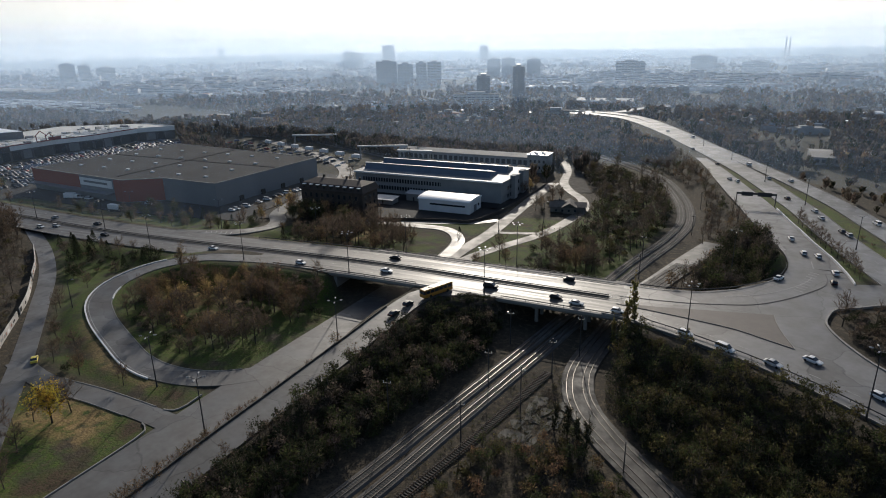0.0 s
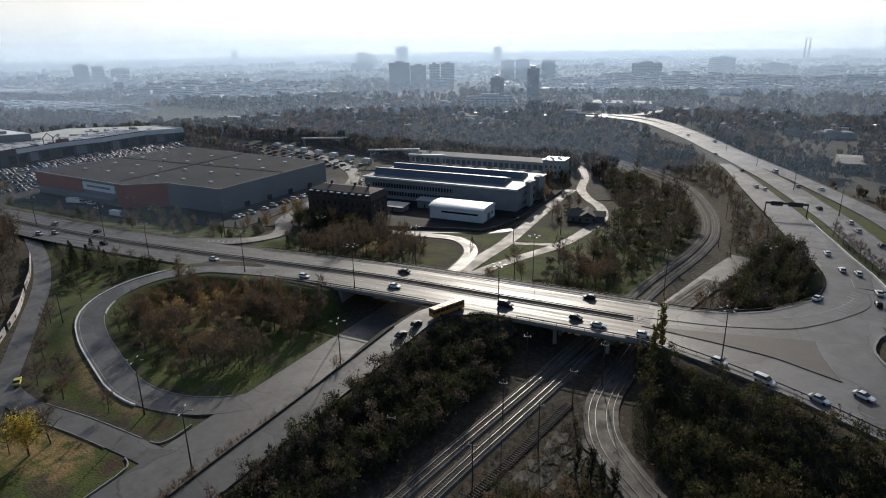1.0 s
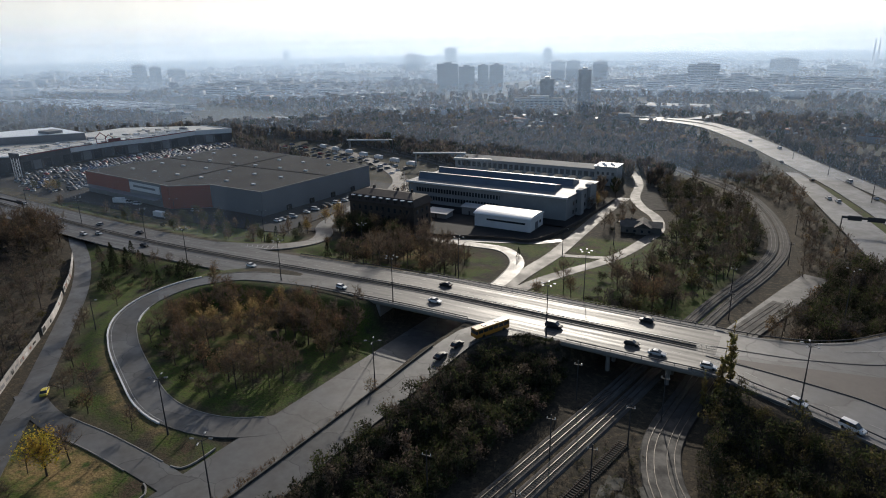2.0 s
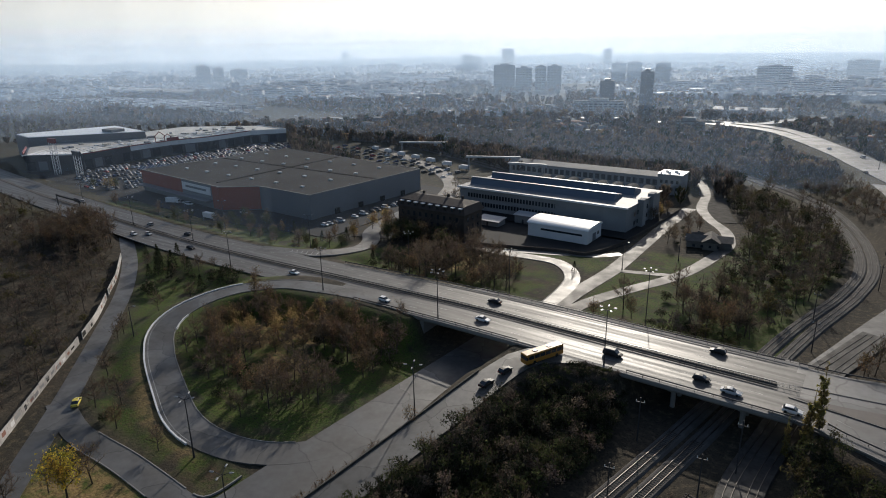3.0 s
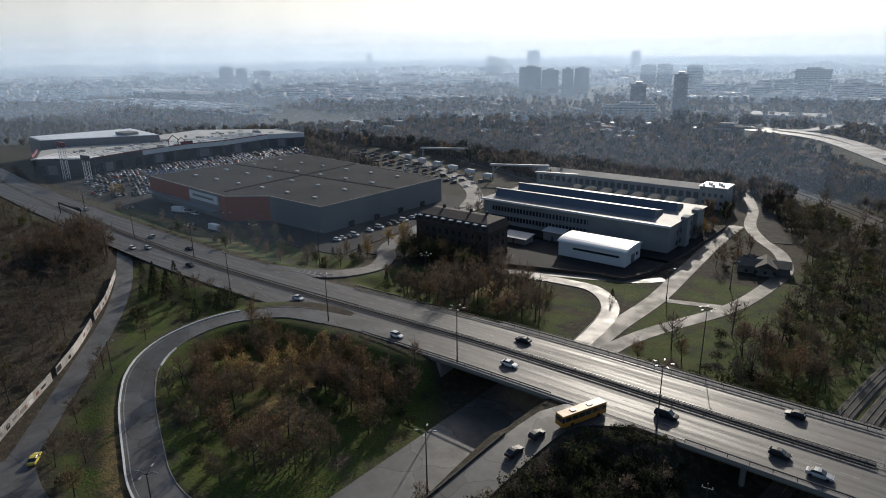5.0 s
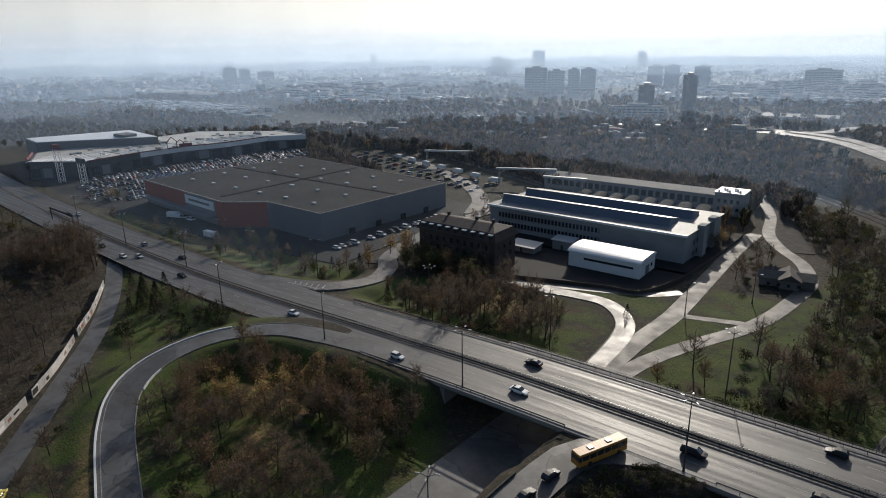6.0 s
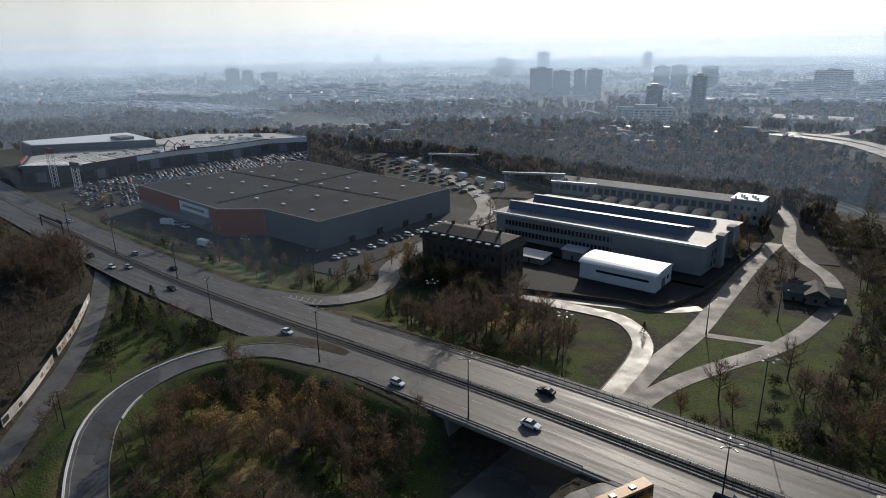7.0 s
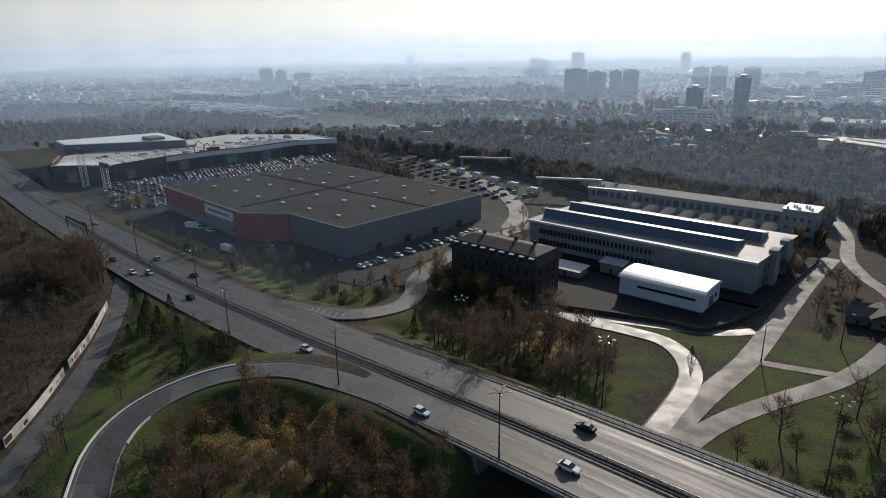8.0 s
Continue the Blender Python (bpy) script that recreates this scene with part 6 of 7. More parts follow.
grove([(-171, 209), (-150, 205), (-127, 204), (-120, 222), (-126, 243), (-146, 250), (-168, 240)], 66, 3.7, 65, ["bare", "bare", "brown", "bare", "low", "dark"], "on the lawn beside the lane", 1.0, 1.6)
single("green", -161, 238, 1.5, "beside the lane")
single("gold", -210, 259, 1.5, "beside the old house")
single("gold", -214, 254, 1.2, "beside the old house")
single("pine", -167, 216, 1.0, "on the lawn beside the lane")
single("pine", -179, 214.5, 0.9, "on the lawn's edge")
grove([(-186, 222), (-178, 212), (-170, 210), (-172, 224)], 5, 4.5, 66, ["dark", "brown", "dark"], "on the lawn's edge", 0.6, 0.9)
grove(W_VERGE, 34, 6.0, 67, ["bare", "green", "low", "brown", "dark"], "on the grassy road verge", 0.55, 0.95)
grove([(-300, 233), (-225, 212), (-206, 214), (-206, 240), (-222, 232)], 20, 4.2, 68, ["green", "dark", "pine", "brown"], "beside the slip road", 0.6, 1.0)
grove([(-214, 236), (-160, 246), (-156, 257), (-212, 257)], 34, 3.4, 69, ["brown", "gold", "bare", "green"], "before the old house", 0.9, 1.45)
grove([(-282, 172), (-232, 173), (-205, 168), (-212, 150), (-245, 156)], 24, 4.6, 70, ["pine", "dark", "dark", "bare", "low"], "on the grass by the street", 0.55, 0.95)
grove([(-212, 142), (-204, 126), (-180, 108), (-150, 97), (-120, 96), (-165, 92), (-205, 122)], 22, 4.6, 71, ["bare", "bare", "brown", "dark"], "on the grass by the loop", 0.6, 1.05)
grove([(-88, 206), (-60, 206), (-40, 212), (-45, 245), (-66, 262), (-76, 240)], 24, 4.6, 72, ["bare", "bare", "dark", "brown"], "on the grass behind the flyover", 0.9, 1.4)
grove([(-88, 300), (-74, 318), (-86, 345), (-95, 330)], 12, 4.0, 73, ["brown", "bare", "dark"], "round the small hut", 0.6, 1.0)
for k in range(13):
    single("bare", np.interp(233 + 5.6 * k, SLIP_IN[:, 1], SLIP_IN[:, 0]) + 3.2, 233 + 5.6 * k, 0.62 + 0.05 * (k * 7 % 5), "between the motorway lanes")
grove([(56, 262), (50, 290), (52, 292), (60, 265)], 3, 8.0, 74, ["low"], "between the motorway lanes", 0.55, 0.8)
grove([(36, 196), (34, 178), (45, 165), (70, 150), (80, 195)], 12, 5.2, 75, ["dark", "bare", "bare"], "on the island at the junction", 0.7, 1.1)
single("bare", 34.5, 190, 1.15, "on the island at the junction")
grove([(-345, 178), (-300, 176), (-290, 160), (-330, 150)], 46, 3.8, 76, ["bare", "bare", "bare", "brown", "bare"], "behind the street wall", 1.0, 1.6)
grove([(-115, 360), (-102, 358), (-100, 330), (-106, 330)], 5, 4.0, 77, ["gold", "brown"], "at the factory's gable", 0.8, 1.1)
grove([(-400, 368), (-330, 378), (-300, 350), (-380, 352)], 20, 5.0, 78, ["green", "brown"], "behind the store", 0.7, 1.1)
grove([(-440, 232), (-425, 226), (-410, 236), (-425, 240)], 5, 4.0, 79, ["gold", "green"], "at the car park's corner", 0.9, 1.2)
grove([(-230, 345), (-212, 345), (-205, 300), (-222, 300)], 9, 5.0, 80, ["pine", "brown", "bare"], "between store and factory", 0.7, 1.1)
T_IVY = as_mesh("tree", tree_shape(47, 11.0, 1.6, 1500, 0.24, 20, 0.22, 0.05, 14, True), "leaf_dark")
for x, y, s in ((-25.5, 119, 1.0), (-22.5, 116.5, 0.85), (-20.5, 113.5, 1.05), (-29, 121, 0.8)):
    tree("tree", T_IVY, x, y, s, "bare tree with a dark ivy-covered trunk by the tracks", "tree", "ivy-clad trees by the tram tracks")
for x, y, s in ((-248, 163.5, 1.05), (-244, 160.5, 0.9), (-241, 165, 1.15), (-236, 161, 0.95), (-252, 166, 1.0), (-233, 167, 0.8)):
    single("pine", x, y, s, "at the street's corner")
for x, y, s in ((-214, 170, 1.5), (-210, 168, 1.7), (-206, 169.5, 1.4), (-218, 167, 1.3), (-232, 149, 1.5), (-228, 147, 1.7), (-224, 146, 1.3), (-204, 165, 1.2)):
    single("dark", x, y, s, "on the grass by the street")
tree("tree", T_YELLOW, -139.5, 77, 1.4, "tree with bright yellow autumn leaves on the lawn", "tree")
single("bare", -139.5, 82, 1.1, "beside the link road")
for x, y, k in ((-135.6, 66.2, 0.95), (-144, 75.5, 0.8), (-145, 68.5, 1.1), (-139.5, 62, 1.0), (-126, 57.5, 0.9), (-131, 60, 1.15)):
    single("bare", x, y, k, "beside the street")
single("pine", -108, 251, 0.55, "on the lawn beside the lane")
for x, y, s in ((-21.4, 169.6, 1.3), (-19.0, 170.8, 1.22), (-24.2, 168.2, 0.75)):
    tree("poplar", T_POPLAR, x, y, s, "slim columnar poplar with thin olive leaves below the flyover", "tree", "poplars below the flyover")
hedge = smooth_line([tuple(p) for p in RAMP[8:-9:2]], 2.0)
for k, p in enumerate(hedge):
    if p[1] < 122 or k % 5 == 0:
        r = random.Random(k)
        x, y = p[0] - 5.6 + r.uniform(-0.3, 0.3), p[1]
        tree("shrub", S_BROWN[k % 2], x, y, r.uniform(0.85, 1.5), "thin brown hedge shrub along the ramp wall", "shrub", "hedge along the ramp wall")


# ---------------------------------------------------------------- lamps
def lamp_parts(h, arms):
    g = empty("street_lamp", 0, 0, 0)
    part("base", rod(bmesh.new(), (0, 0, -0.3), (0, 0, 1.2), 0.26, 0.2, 10), "dark_steel", g)
    part("pole", rod(bmesh.new(), (0, 0, 1.2), (0, 0, h), 0.17, 0.09, 8), "dark_steel", g)
    for k in range(arms):
        a = 6.283 * k / arms + 0.5
        u = Vector((math.cos(a), math.sin(a), 0))
        part("arm", rod(bmesh.new(), (0, 0, h - 0.3), u * 1.3 + Vector((0, 0, h + 0.35)), 0.06, 0.05, 6), "dark_steel", g)
        bm = boxed(-0.42, -0.16, -0.08, 0.42, 0.16, 0.09, bevel=0.06)
        bm.transform(Matrix.Translation(u * 1.8 + Vector((0, 0, h + 0.4))) @ Matrix.Rotation(a, 4, "Z"))
        head = part("lamp_head", bm, "steel", g, "pale grey lamp head")
        bm = boxed(-0.3, -0.12, -0.13, 0.3, 0.12, -0.08)
        bm.transform(Matrix.Translation(u * 1.8 + Vector((0, 0, h + 0.4))) @ Matrix.Rotation(a, 4, "Z"))
        part("lens", bm, "lampglass", head)
    return g


proto = {}
for x, y, z, h, arms in (
    (-117, 173.0, 4.5, 14.5, 5), (-66, 172.9, 4.5, 15.0, 5), (-165, 173.3, 2.8, 14.5, 5), (-216.5, 174.5, 0.6, 14, 5), (-264.5, 190.2, -0.8, 14, 5), (-318, 192.5, -1.7, 14, 5), (-375, 196.5, -2.1, 14, 5),
    (-4.6, 164.6, 4.5, 15.5, 5), (33, 140, 4.5, 16, 5), (-68.5, 214, -3.3, 19.5, 5), (-116, 214, -3.3, 17.5, 5), (-160, 214, -2.5, 16, 5),
    (-102, 88, -3, 14.4, 4), (-129, 98.6, -2.9, 14.5, 4), (-98.2, 137, -3.0, 14.0, 4), (-219, 218, -3.2, 14.5, 2), (-277, 216, -3.2, 14.0, 2), (5.6, 230, 1.5, 15.5, 3), (-193.5, 122, -3.2, 12, 1),
    (48, 268, 4, 13, 2), (36, 335, 4, 13, 2), (20, 385, 4, 13, 2), (2, 450, 4, 13, 2), (-18, 500, 4, 13, 2), (-93, 262, -3.2, 11, 1), (-78, 285, -3.2, 10, 1),
):
    key = (h, arms)
    if key not in proto:
        proto[key] = tagged(lamp_parts(h, arms), "tall dark steel street lamp with a cluster of heads", "street lamp", "street lamps")
        proto[key].matrix_basis = pose(x, y, z)
    else:
        copy_thing(proto[key], pose(x, y, z, 0, 0, (x * 13) % 70))


# ---------------------------------------------------------------- vehicles
def shell(w, z0, z1, tuck=0.86):
    h = z1 - z0
    return [(-w * 0.92, z0), (w * 0.92, z0), (w, z0 + 0.35 * h), (w * 0.97, z0 + 0.75 * h), (w * tuck, z1), (-w * tuck, z1), (-w * 0.97, z0 + 0.75 * h), (-w, z0 + 0.35 * h)]


PAINTS = {
    "white": (0.78, 0.78, 0.78), "silver": (0.5, 0.51, 0.52), "black": (0.012, 0.012, 0.014), "grey": (0.1, 0.105, 0.11),
    "blue": (0.03, 0.06, 0.16), "red": (0.3, 0.025, 0.02), "yellow": (0.6, 0.5, 0.08), "green": (0.04, 0.09, 0.06),
}
for k, c in PAINTS.items():
    M["paint_" + k] = material("car_paint_" + k, c, 0.5, vary=0.05, bump=0, spec=0.35)


def car_parts(colour, style, lights=True, wheels=True):
    L, H, W = {"saloon": (4.5, 1.45, 0.9), "hatch": (4.0, 1.5, 0.87), "van": (4.9, 1.9, 0.95)}[style]
    g = empty("car", 0, 0, 0)
    belt = 0.95 if style != "van" else 1.1
    a = L / 2
    part("body", loft([(-a, shell(W * 0.88, 0.4, belt - 0.12)), (-a + 0.25, shell(W, 0.28, belt)), (-a * 0.4, shell(W, 0.25, belt + 0.02)), (a * 0.35, shell(W, 0.25, belt)), (a - 0.5, shell(W * 0.98, 0.28, belt - 0.15)), (a, shell(W * 0.85, 0.38, belt - 0.3))]), "paint_" + colour, g, colour + " car body")
    c0, c1, c2, c3 = {"saloon": (-a * 0.78, -a * 0.42, a * 0.08, a * 0.45), "hatch": (-a * 0.95, -a * 0.72, a * 0.1, a * 0.48), "van": (-a * 0.97, -a * 0.88, a * 0.25, a * 0.6)}[style]
    part("window_glass", loft([(c0, shell(W * 0.9, belt - 0.05, belt + 0.02)), (c1, shell(W * 0.9, belt - 0.05, H - 0.05, 0.8)), (c2, shell(W * 0.9, belt - 0.05, H - 0.05, 0.8)), (c3, shell(W * 0.9, belt - 0.08, belt))]), "glass", g, "dark car windows")
    part("roof", loft([(c1 - 0.05, shell(W * 0.74, H - 0.07, H - 0.03, 0.9)), ((c1 + c2) / 2, shell(W * 0.78, H - 0.07, H + 0.02, 0.9)), (c2 + 0.03, shell(W * 0.74, H - 0.07, H - 0.03, 0.9))]), "paint_" + colour, g)
    for sx in (-0.62, 0.62) if wheels else ():
        for sy in (-1, 1):
            part("wheel", rod(bmesh.new(), (a * sx, sy * (W - 0.2), 0.32), (a * sx, sy * (W + 0.02), 0.32), 0.32, sides=12), "tyre", g)
    for sy in (-1, 1) if lights else ():
        part("headlight", boxed(a - 0.16, sy * W * 0.62 - 0.2, 0.56, a + 0.02, sy * W * 0.62 + 0.2, 0.7, bevel=0.03), "lampglass", g)
        part("tail_light", boxed(-a - 0.02, sy * W * 0.68 - 0.16, 0.62, -a + 0.12, sy * W * 0.68 + 0.16, 0.8, bevel=0.03), "tail", g)
    return g


car_kinds = {}


def car(colour, style, x, y, z, rz, where):
    key = (colour, style, where)
    if key not in car_kinds:
        g = tagged(car_parts(colour, style, "parked" not in where, "mall" not in where), "%s %s car %s" % (colour, {"saloon": "four-door", "hatch": "small", "van": "high-roofed"}[style], where), "car", "cars " + where)
        g.matrix_basis = pose(x, y, z, 0, 0, rz)
        car_kinds[key] = g
        return g
    return copy_thing(car_kinds[key], pose(x, y, z, 0, 0, rz))


def on_main(x, o):
    z = np.interp(x, MAIN[:, 0], MAIN[:, 2])
    return x, np.interp(x, MAIN[:, 0], MAIN[:, 1]) + o, z + 0.03


for c, s, x, o in (("white", "hatch", -140, -9.5), ("white", "saloon", -105, -6.6), ("black", "van", -66, -6.4), ("silver", "saloon", -37, -9.4), ("white", "hatch", -24.5, -10.5), ("white", "saloon", -188, -5.0), ("black", "saloon", -255, -5.6), ("silver", "hatch", -294, -4.4), ("white", "hatch", -300, -8.6), ("black", "saloon", -324, -8.0), ("black", "hatch", -44, -7.0), ("grey", "saloon", -360, -6.0)):
    car(c, s, *on_main(x, o), 0, "driving on the dual carriageway")
for c, s, x, o in (("black", "saloon", -109, 7.0), ("black", "hatch", -44, 9.6), ("silver", "hatch", -310, 5.0), ("grey", "saloon", -277, 6.2), ("white", "saloon", -395, 7)):
    car(c, s, *on_main(x, o), 180, "driving on the dual carriageway")
for c, s, x, y, r in (("white", "hatch", -5, 167, -24), ("white", "van", 5, 161.5, -28), ("silver", "saloon", 16, 157.5, -32), ("white", "saloon", 25, 163, -34), ("white", "hatch", 37, 150, -40), ("white", "saloon", 20, 222, 60), ("white", "saloon", 26.5, 272, 98), ("white", "hatch", 29.5, 254, 98), ("white", "hatch", 34, 252, 100), ("white", "saloon", 37.5, 234, 95), ("black", "hatch", 36, 224, 92)):
    car(c, s, x, y, 4.54 if y < 240 else 4.3, r, "at the junction")
for c, s, x, y, r in (("white", "van", 12, 432, 115), ("silver", "saloon", 22, 393, 112), ("white", "saloon", 33, 389, 112), ("black", "saloon", 29, 345, 108), ("white", "hatch", 39, 323, 108), ("silver", "saloon", 40.5, 310, 106), ("white", "van", 61, 309, 105), ("grey", "hatch", 46, 291, 103), ("silver", "hatch", 48, 286, 103), ("black", "saloon", -24, 482, 112), ("silver", "saloon", 2, 384, 108), ("white", "hatch", 6, 379, 108), ("black", "hatch", -6, 428, 110), ("white", "saloon", -50, 570, 117), ("silver", "van", -28, 540, 113)):
    car(c, s, x, y, 4.06, r, "on the motorway")
car("black", "saloon", -86.6, 150.5, 3.2, 82, "waiting on the ramp")
car("black", "hatch", -85.4, 157.5, 3.75, 78, "waiting on the ramp")
car("yellow", "saloon", -173, 95, -2.95, 142, "on the side street")

rng = random.Random(9)
tones = ["white", "silver", "black", "grey", "blue", "black", "grey", "grey", "black", "black", "red", "blue", "grey", "silver"]
LOT = [(-500, 262), (-478, 240), (-440, 228), (-420, 226), (-404, 250), (-403, 345), (-440, 430), (-476, 430), (-492, 400), (-500, 300)]
lot_cars = []
for row in range(14):
    x = -411 - 6.9 * row
    for k in range(70):
        y = 226 + 2.9 * k
        if rng.random() < (0.62, 0.78, 0.5)[row % 3] and inside(np.array([x]), np.array([y]), LOT)[0]:
            spot = (rng.choice(tones), rng.choice(("saloon", "hatch", "hatch", "van")), x + rng.uniform(-0.5, 0.5), y, rng.choice((0, 180)) + rng.uniform(-4, 4))
            if y < 262 and len(lot_cars) % 2 == 0:
                car(spot[0], spot[1], x, y, -3.1, spot[4], "parked in the mall's car park")
            lot_cars.append(spot + (y < 262 and len(lot_cars) % 2 == 0,))


def parked_mass(spots_taken):
    """The uncountable rest of the parked cars, body, glass and roof each."""
    names = ["paint_" + k for k in PAINTS] + ["mall_dark"]
    V, F, K, n = [], [], [], 0
    for colour, style, x, y, rz, own in spots_taken:
        if own:
            continue
        L, H, W = {"saloon": (4.5, 1.45, 0.9), "hatch": (4.0, 1.5, 0.87), "van": (4.9, 1.9, 0.95)}[style]
        a, belt = L / 2, 0.98
        m = np.array(Matrix.Rotation(radians(rz), 3, "Z"))
        for x0, x1, x2, x3, w, z0, z1, mat in ((-a, -a + 0.3, a - 0.5, a, W, 0.25, belt, names.index("paint_" + colour)), (-a * 0.85, -a * 0.5, a * 0.1, a * 0.5, W * 0.9, belt - 0.02, H - 0.08, names.index("mall_dark")), (-a * 0.52, -a * 0.48, a * 0.08, a * 0.12, W * 0.78, H - 0.1, H, names.index("paint_" + colour))):
            p = np.array([(x0, -w, z0), (x3, -w, z0), (x3, w, z0), (x0, w, z0), (x1, -w * 0.86, z1), (x2, -w * 0.86, z1), (x2, w * 0.86, z1), (x1, w * 0.86, z1)])
            V.append(p @ m.T + (x, y, -3.1))
            F.append(CUBE_F + n)
            K.extend([mat] * 5)
            n += 8
    return stuff_mesh("parked_cars", np.concatenate(V), np.concatenate(F), names, np.array(K), "crowded rows of cars in the mall's car park", "cars")


parked_mass(lot_cars)
for k in range(22):
    y = 246 + 3.3 * k
    if rng.random() < 0.7:
        car(rng.choice(["white", "white", "silver", "black"]), rng.choice(("van", "hatch")), -238 + 0.07 * (y - 246) + rng.uniform(-0.4, 0.4), y, -3.06, 8, "parked beside the store")
for k in range(45):
    u, row = (k // 3) * 11.0 + rng.uniform(-2, 2), k % 3
    x, y = -410 + u, 424 - 0.33 * u + 9 * row
    car(rng.choice(tones), rng.choice(("saloon", "van", "van")), x, y, height_at(x, y), 72 + 180 * (k % 2), "parked behind the store")
for x, y, r in ((-345, 236, 10), (-337, 236, 15), (-293, 240, 0)):
    car("white", "van", x, y, -3.06, r, "parked in the store's yard")


def trolley_shelter(x, y, rz):
    """A lean-to of pale panels on thin posts."""
    g = empty("trolley_shelter", x, y, -3.1, rz)
    tagged(g, "pale slanted trolley shelter among parked cars", "shelter", "trolley shelters in the car park")
    for a in (-2.6, 2.6):
        part("post", rod(bmesh.new(), (a, -1.2, 0), (a, -1.2, 2.2), 0.08, sides=6), "white_panel", g)
        part("post", rod(bmesh.new(), (a, 1.2, 0), (a, 1.2, 3.6), 0.08, sides=6), "white_panel", g)
    roof = boxed(-3.0, -1.9, -0.06, 3.0, 1.9, 0.06)
    roof.transform(Matrix.Translation((0, 0, 2.95)) @ Matrix.Rotation(radians(30), 4, "X"))
    part("roof", roof, "roof_blue", g)
    for a in (-3.0, 0, 3.0):
        rib = boxed(a - 0.12, -1.95, 0.06, a + 0.12, 1.95, 0.16)
        rib.transform(Matrix.Translation((0, 0, 2.95)) @ Matrix.Rotation(radians(30), 4, "X"))
        part("rib", rib, "white_panel", g)


for k in range(6):
    trolley_shelter(-459 + 3.6 * k, 279.5 + 4.7 * k, 12)


def bus():
    g = empty("bus", -80.4, 167.6, 4.45, 66)
    tagged(g, "long yellow city bus turning onto the flyover", "bus")
    part("body", boxed(-6, -1.27, 0.35, 6, 1.27, 1.5, bevel=0.08), "bus_yellow", g, "yellow bus side panels")
    part("window_band", boxed(-5.95, -1.23, 1.5, 5.95, 1.23, 2.45), "glass", g, "dark window band")
    part("roof", boxed(-6, -1.27, 2.45, 6, 1.27, 3.0, bevel=0.15), "bus_yellow", g)
    for k in range(7):
        for s in (-1, 1):
            part("window_post", boxed(-5.4 + 1.8 * k, s * 1.2, 1.5, -5.25 + 1.8 * k, s * 1.26, 2.45), "bus_yellow", g)
    for x in (-3.4, 3.8):
        for s in (-1, 1):
            part("wheel", rod(bmesh.new(), (x, s * 0.95, 0.5), (x, s * 1.3, 0.5), 0.5, sides=14), "tyre", g)
    for x in (-3, 1.5):
        part("roof_hatch", boxed(x, -0.5, 3.0, x + 1.2, 0.5, 3.15, bevel=0.04), "steel", g)
    for s in (-1, 1):
        part("headlight", boxed(5.9, s * 0.9 - 0.2, 0.7, 6.03, s * 0.9 + 0.2, 0.95), "lampglass", g)


bus()


def box_truck(x, y, rz, label):
    g = empty("box_truck", x, y, max(height_at(x, y), -3.06), rz)
    tagged(g, label, "truck")
    part("box", boxed(-4, -1.25, 1.0, 2.5, 1.25, 3.6, bevel=0.06), "white_panel", g)
    part("cab", boxed(2.7, -1.15, 0.6, 4.4, 1.15, 2.8, bevel=0.2), "paint_white", g)
    part("windscreen", boxed(4.3, -1.0, 1.6, 4.43, 1.0, 2.5), "glass", g)
    for a in (-2.8, 3.4):
        for s in (-1, 1):
            part("wheel", rod(bmesh.new(), (a, s * 0.85, 0.5), (a, s * 1.2, 0.5), 0.5, sides=12), "tyre", g)


box_truck(-299, 223, 3, "white box truck parked before the store")
for k in range(7):
    box_truck(-372 + 19 * k, 438 - 6.0 * k, 155 + 3 * k, "white box truck parked in the freight yard")
box_truck(-348, 233, 20, "white box truck at the store's loading front")


# ---------------------------------------------------------------- gantries, masts, poles, fences
def gantry(x, y, z, rz, span, h, boards, label):
    g = empty("sign_gantry", x, y, z, rz)
    tagged(g, label, "sign gantry")
    for a in (0, span):
        part("leg", boxed(a - 0.2, -0.2, -0.3, a + 0.2, 0.2, h), "dark_steel", g)
    part("beam", boxed(-0.2, -0.3, h - 0.9, span + 0.2, 0.3, h), "dark_steel", g)
    for a, w in boards:
        part("sign_board", boxed(a, -0.45, h - 1.6, a + w, -0.35, h + 0.4), "dark_steel", g, "dark back of a road sign")


gantry(5.8, 326, 3.9, 4, 17, 6.2, ((2, 5), (9, 6)), "dark steel sign gantry across the slip road")
gantry(-371, 192.5, -2.2, 178, 28, 6.5, ((1, 6),), "dark steel sign gantry over one carriageway")


def sign_mast(x, y, h, w, mat, label):
    g = empty("sign_mast", x, y, -3.2)
    tagged(g, label, "sign mast")
    legs = [(-w, -w), (w, -w), (w, w), (-w, w)]
    for a, c in legs:
        part("leg", boxed(a - 0.15, c - 0.15, 0, a + 0.15, c + 0.15, h - 3), "white_panel", g)
    for k in range(int((h - 4) / 2.5)):
        z = 1 + 2.5 * k
        for i in range(4):
            p, q = legs[i], legs[(i + 1) % 4]
            part("brace", rod(bmesh.new(), (*p, z), (*q, z + 2.5), 0.09, sides=4), "white_panel", g)
    part("sign_box", boxed(-w * 3.2, -0.9, h - 3.2, w * 3.2, 0.9, h, bevel=0.1), mat, g)


sign_mast(-504, 241, 26, 1.6, "red", "tall white lattice mast with a red sign box")
sign_mast(-482, 246, 18, 1.6, "mall_dark", "white lattice mast with a dark sign box")


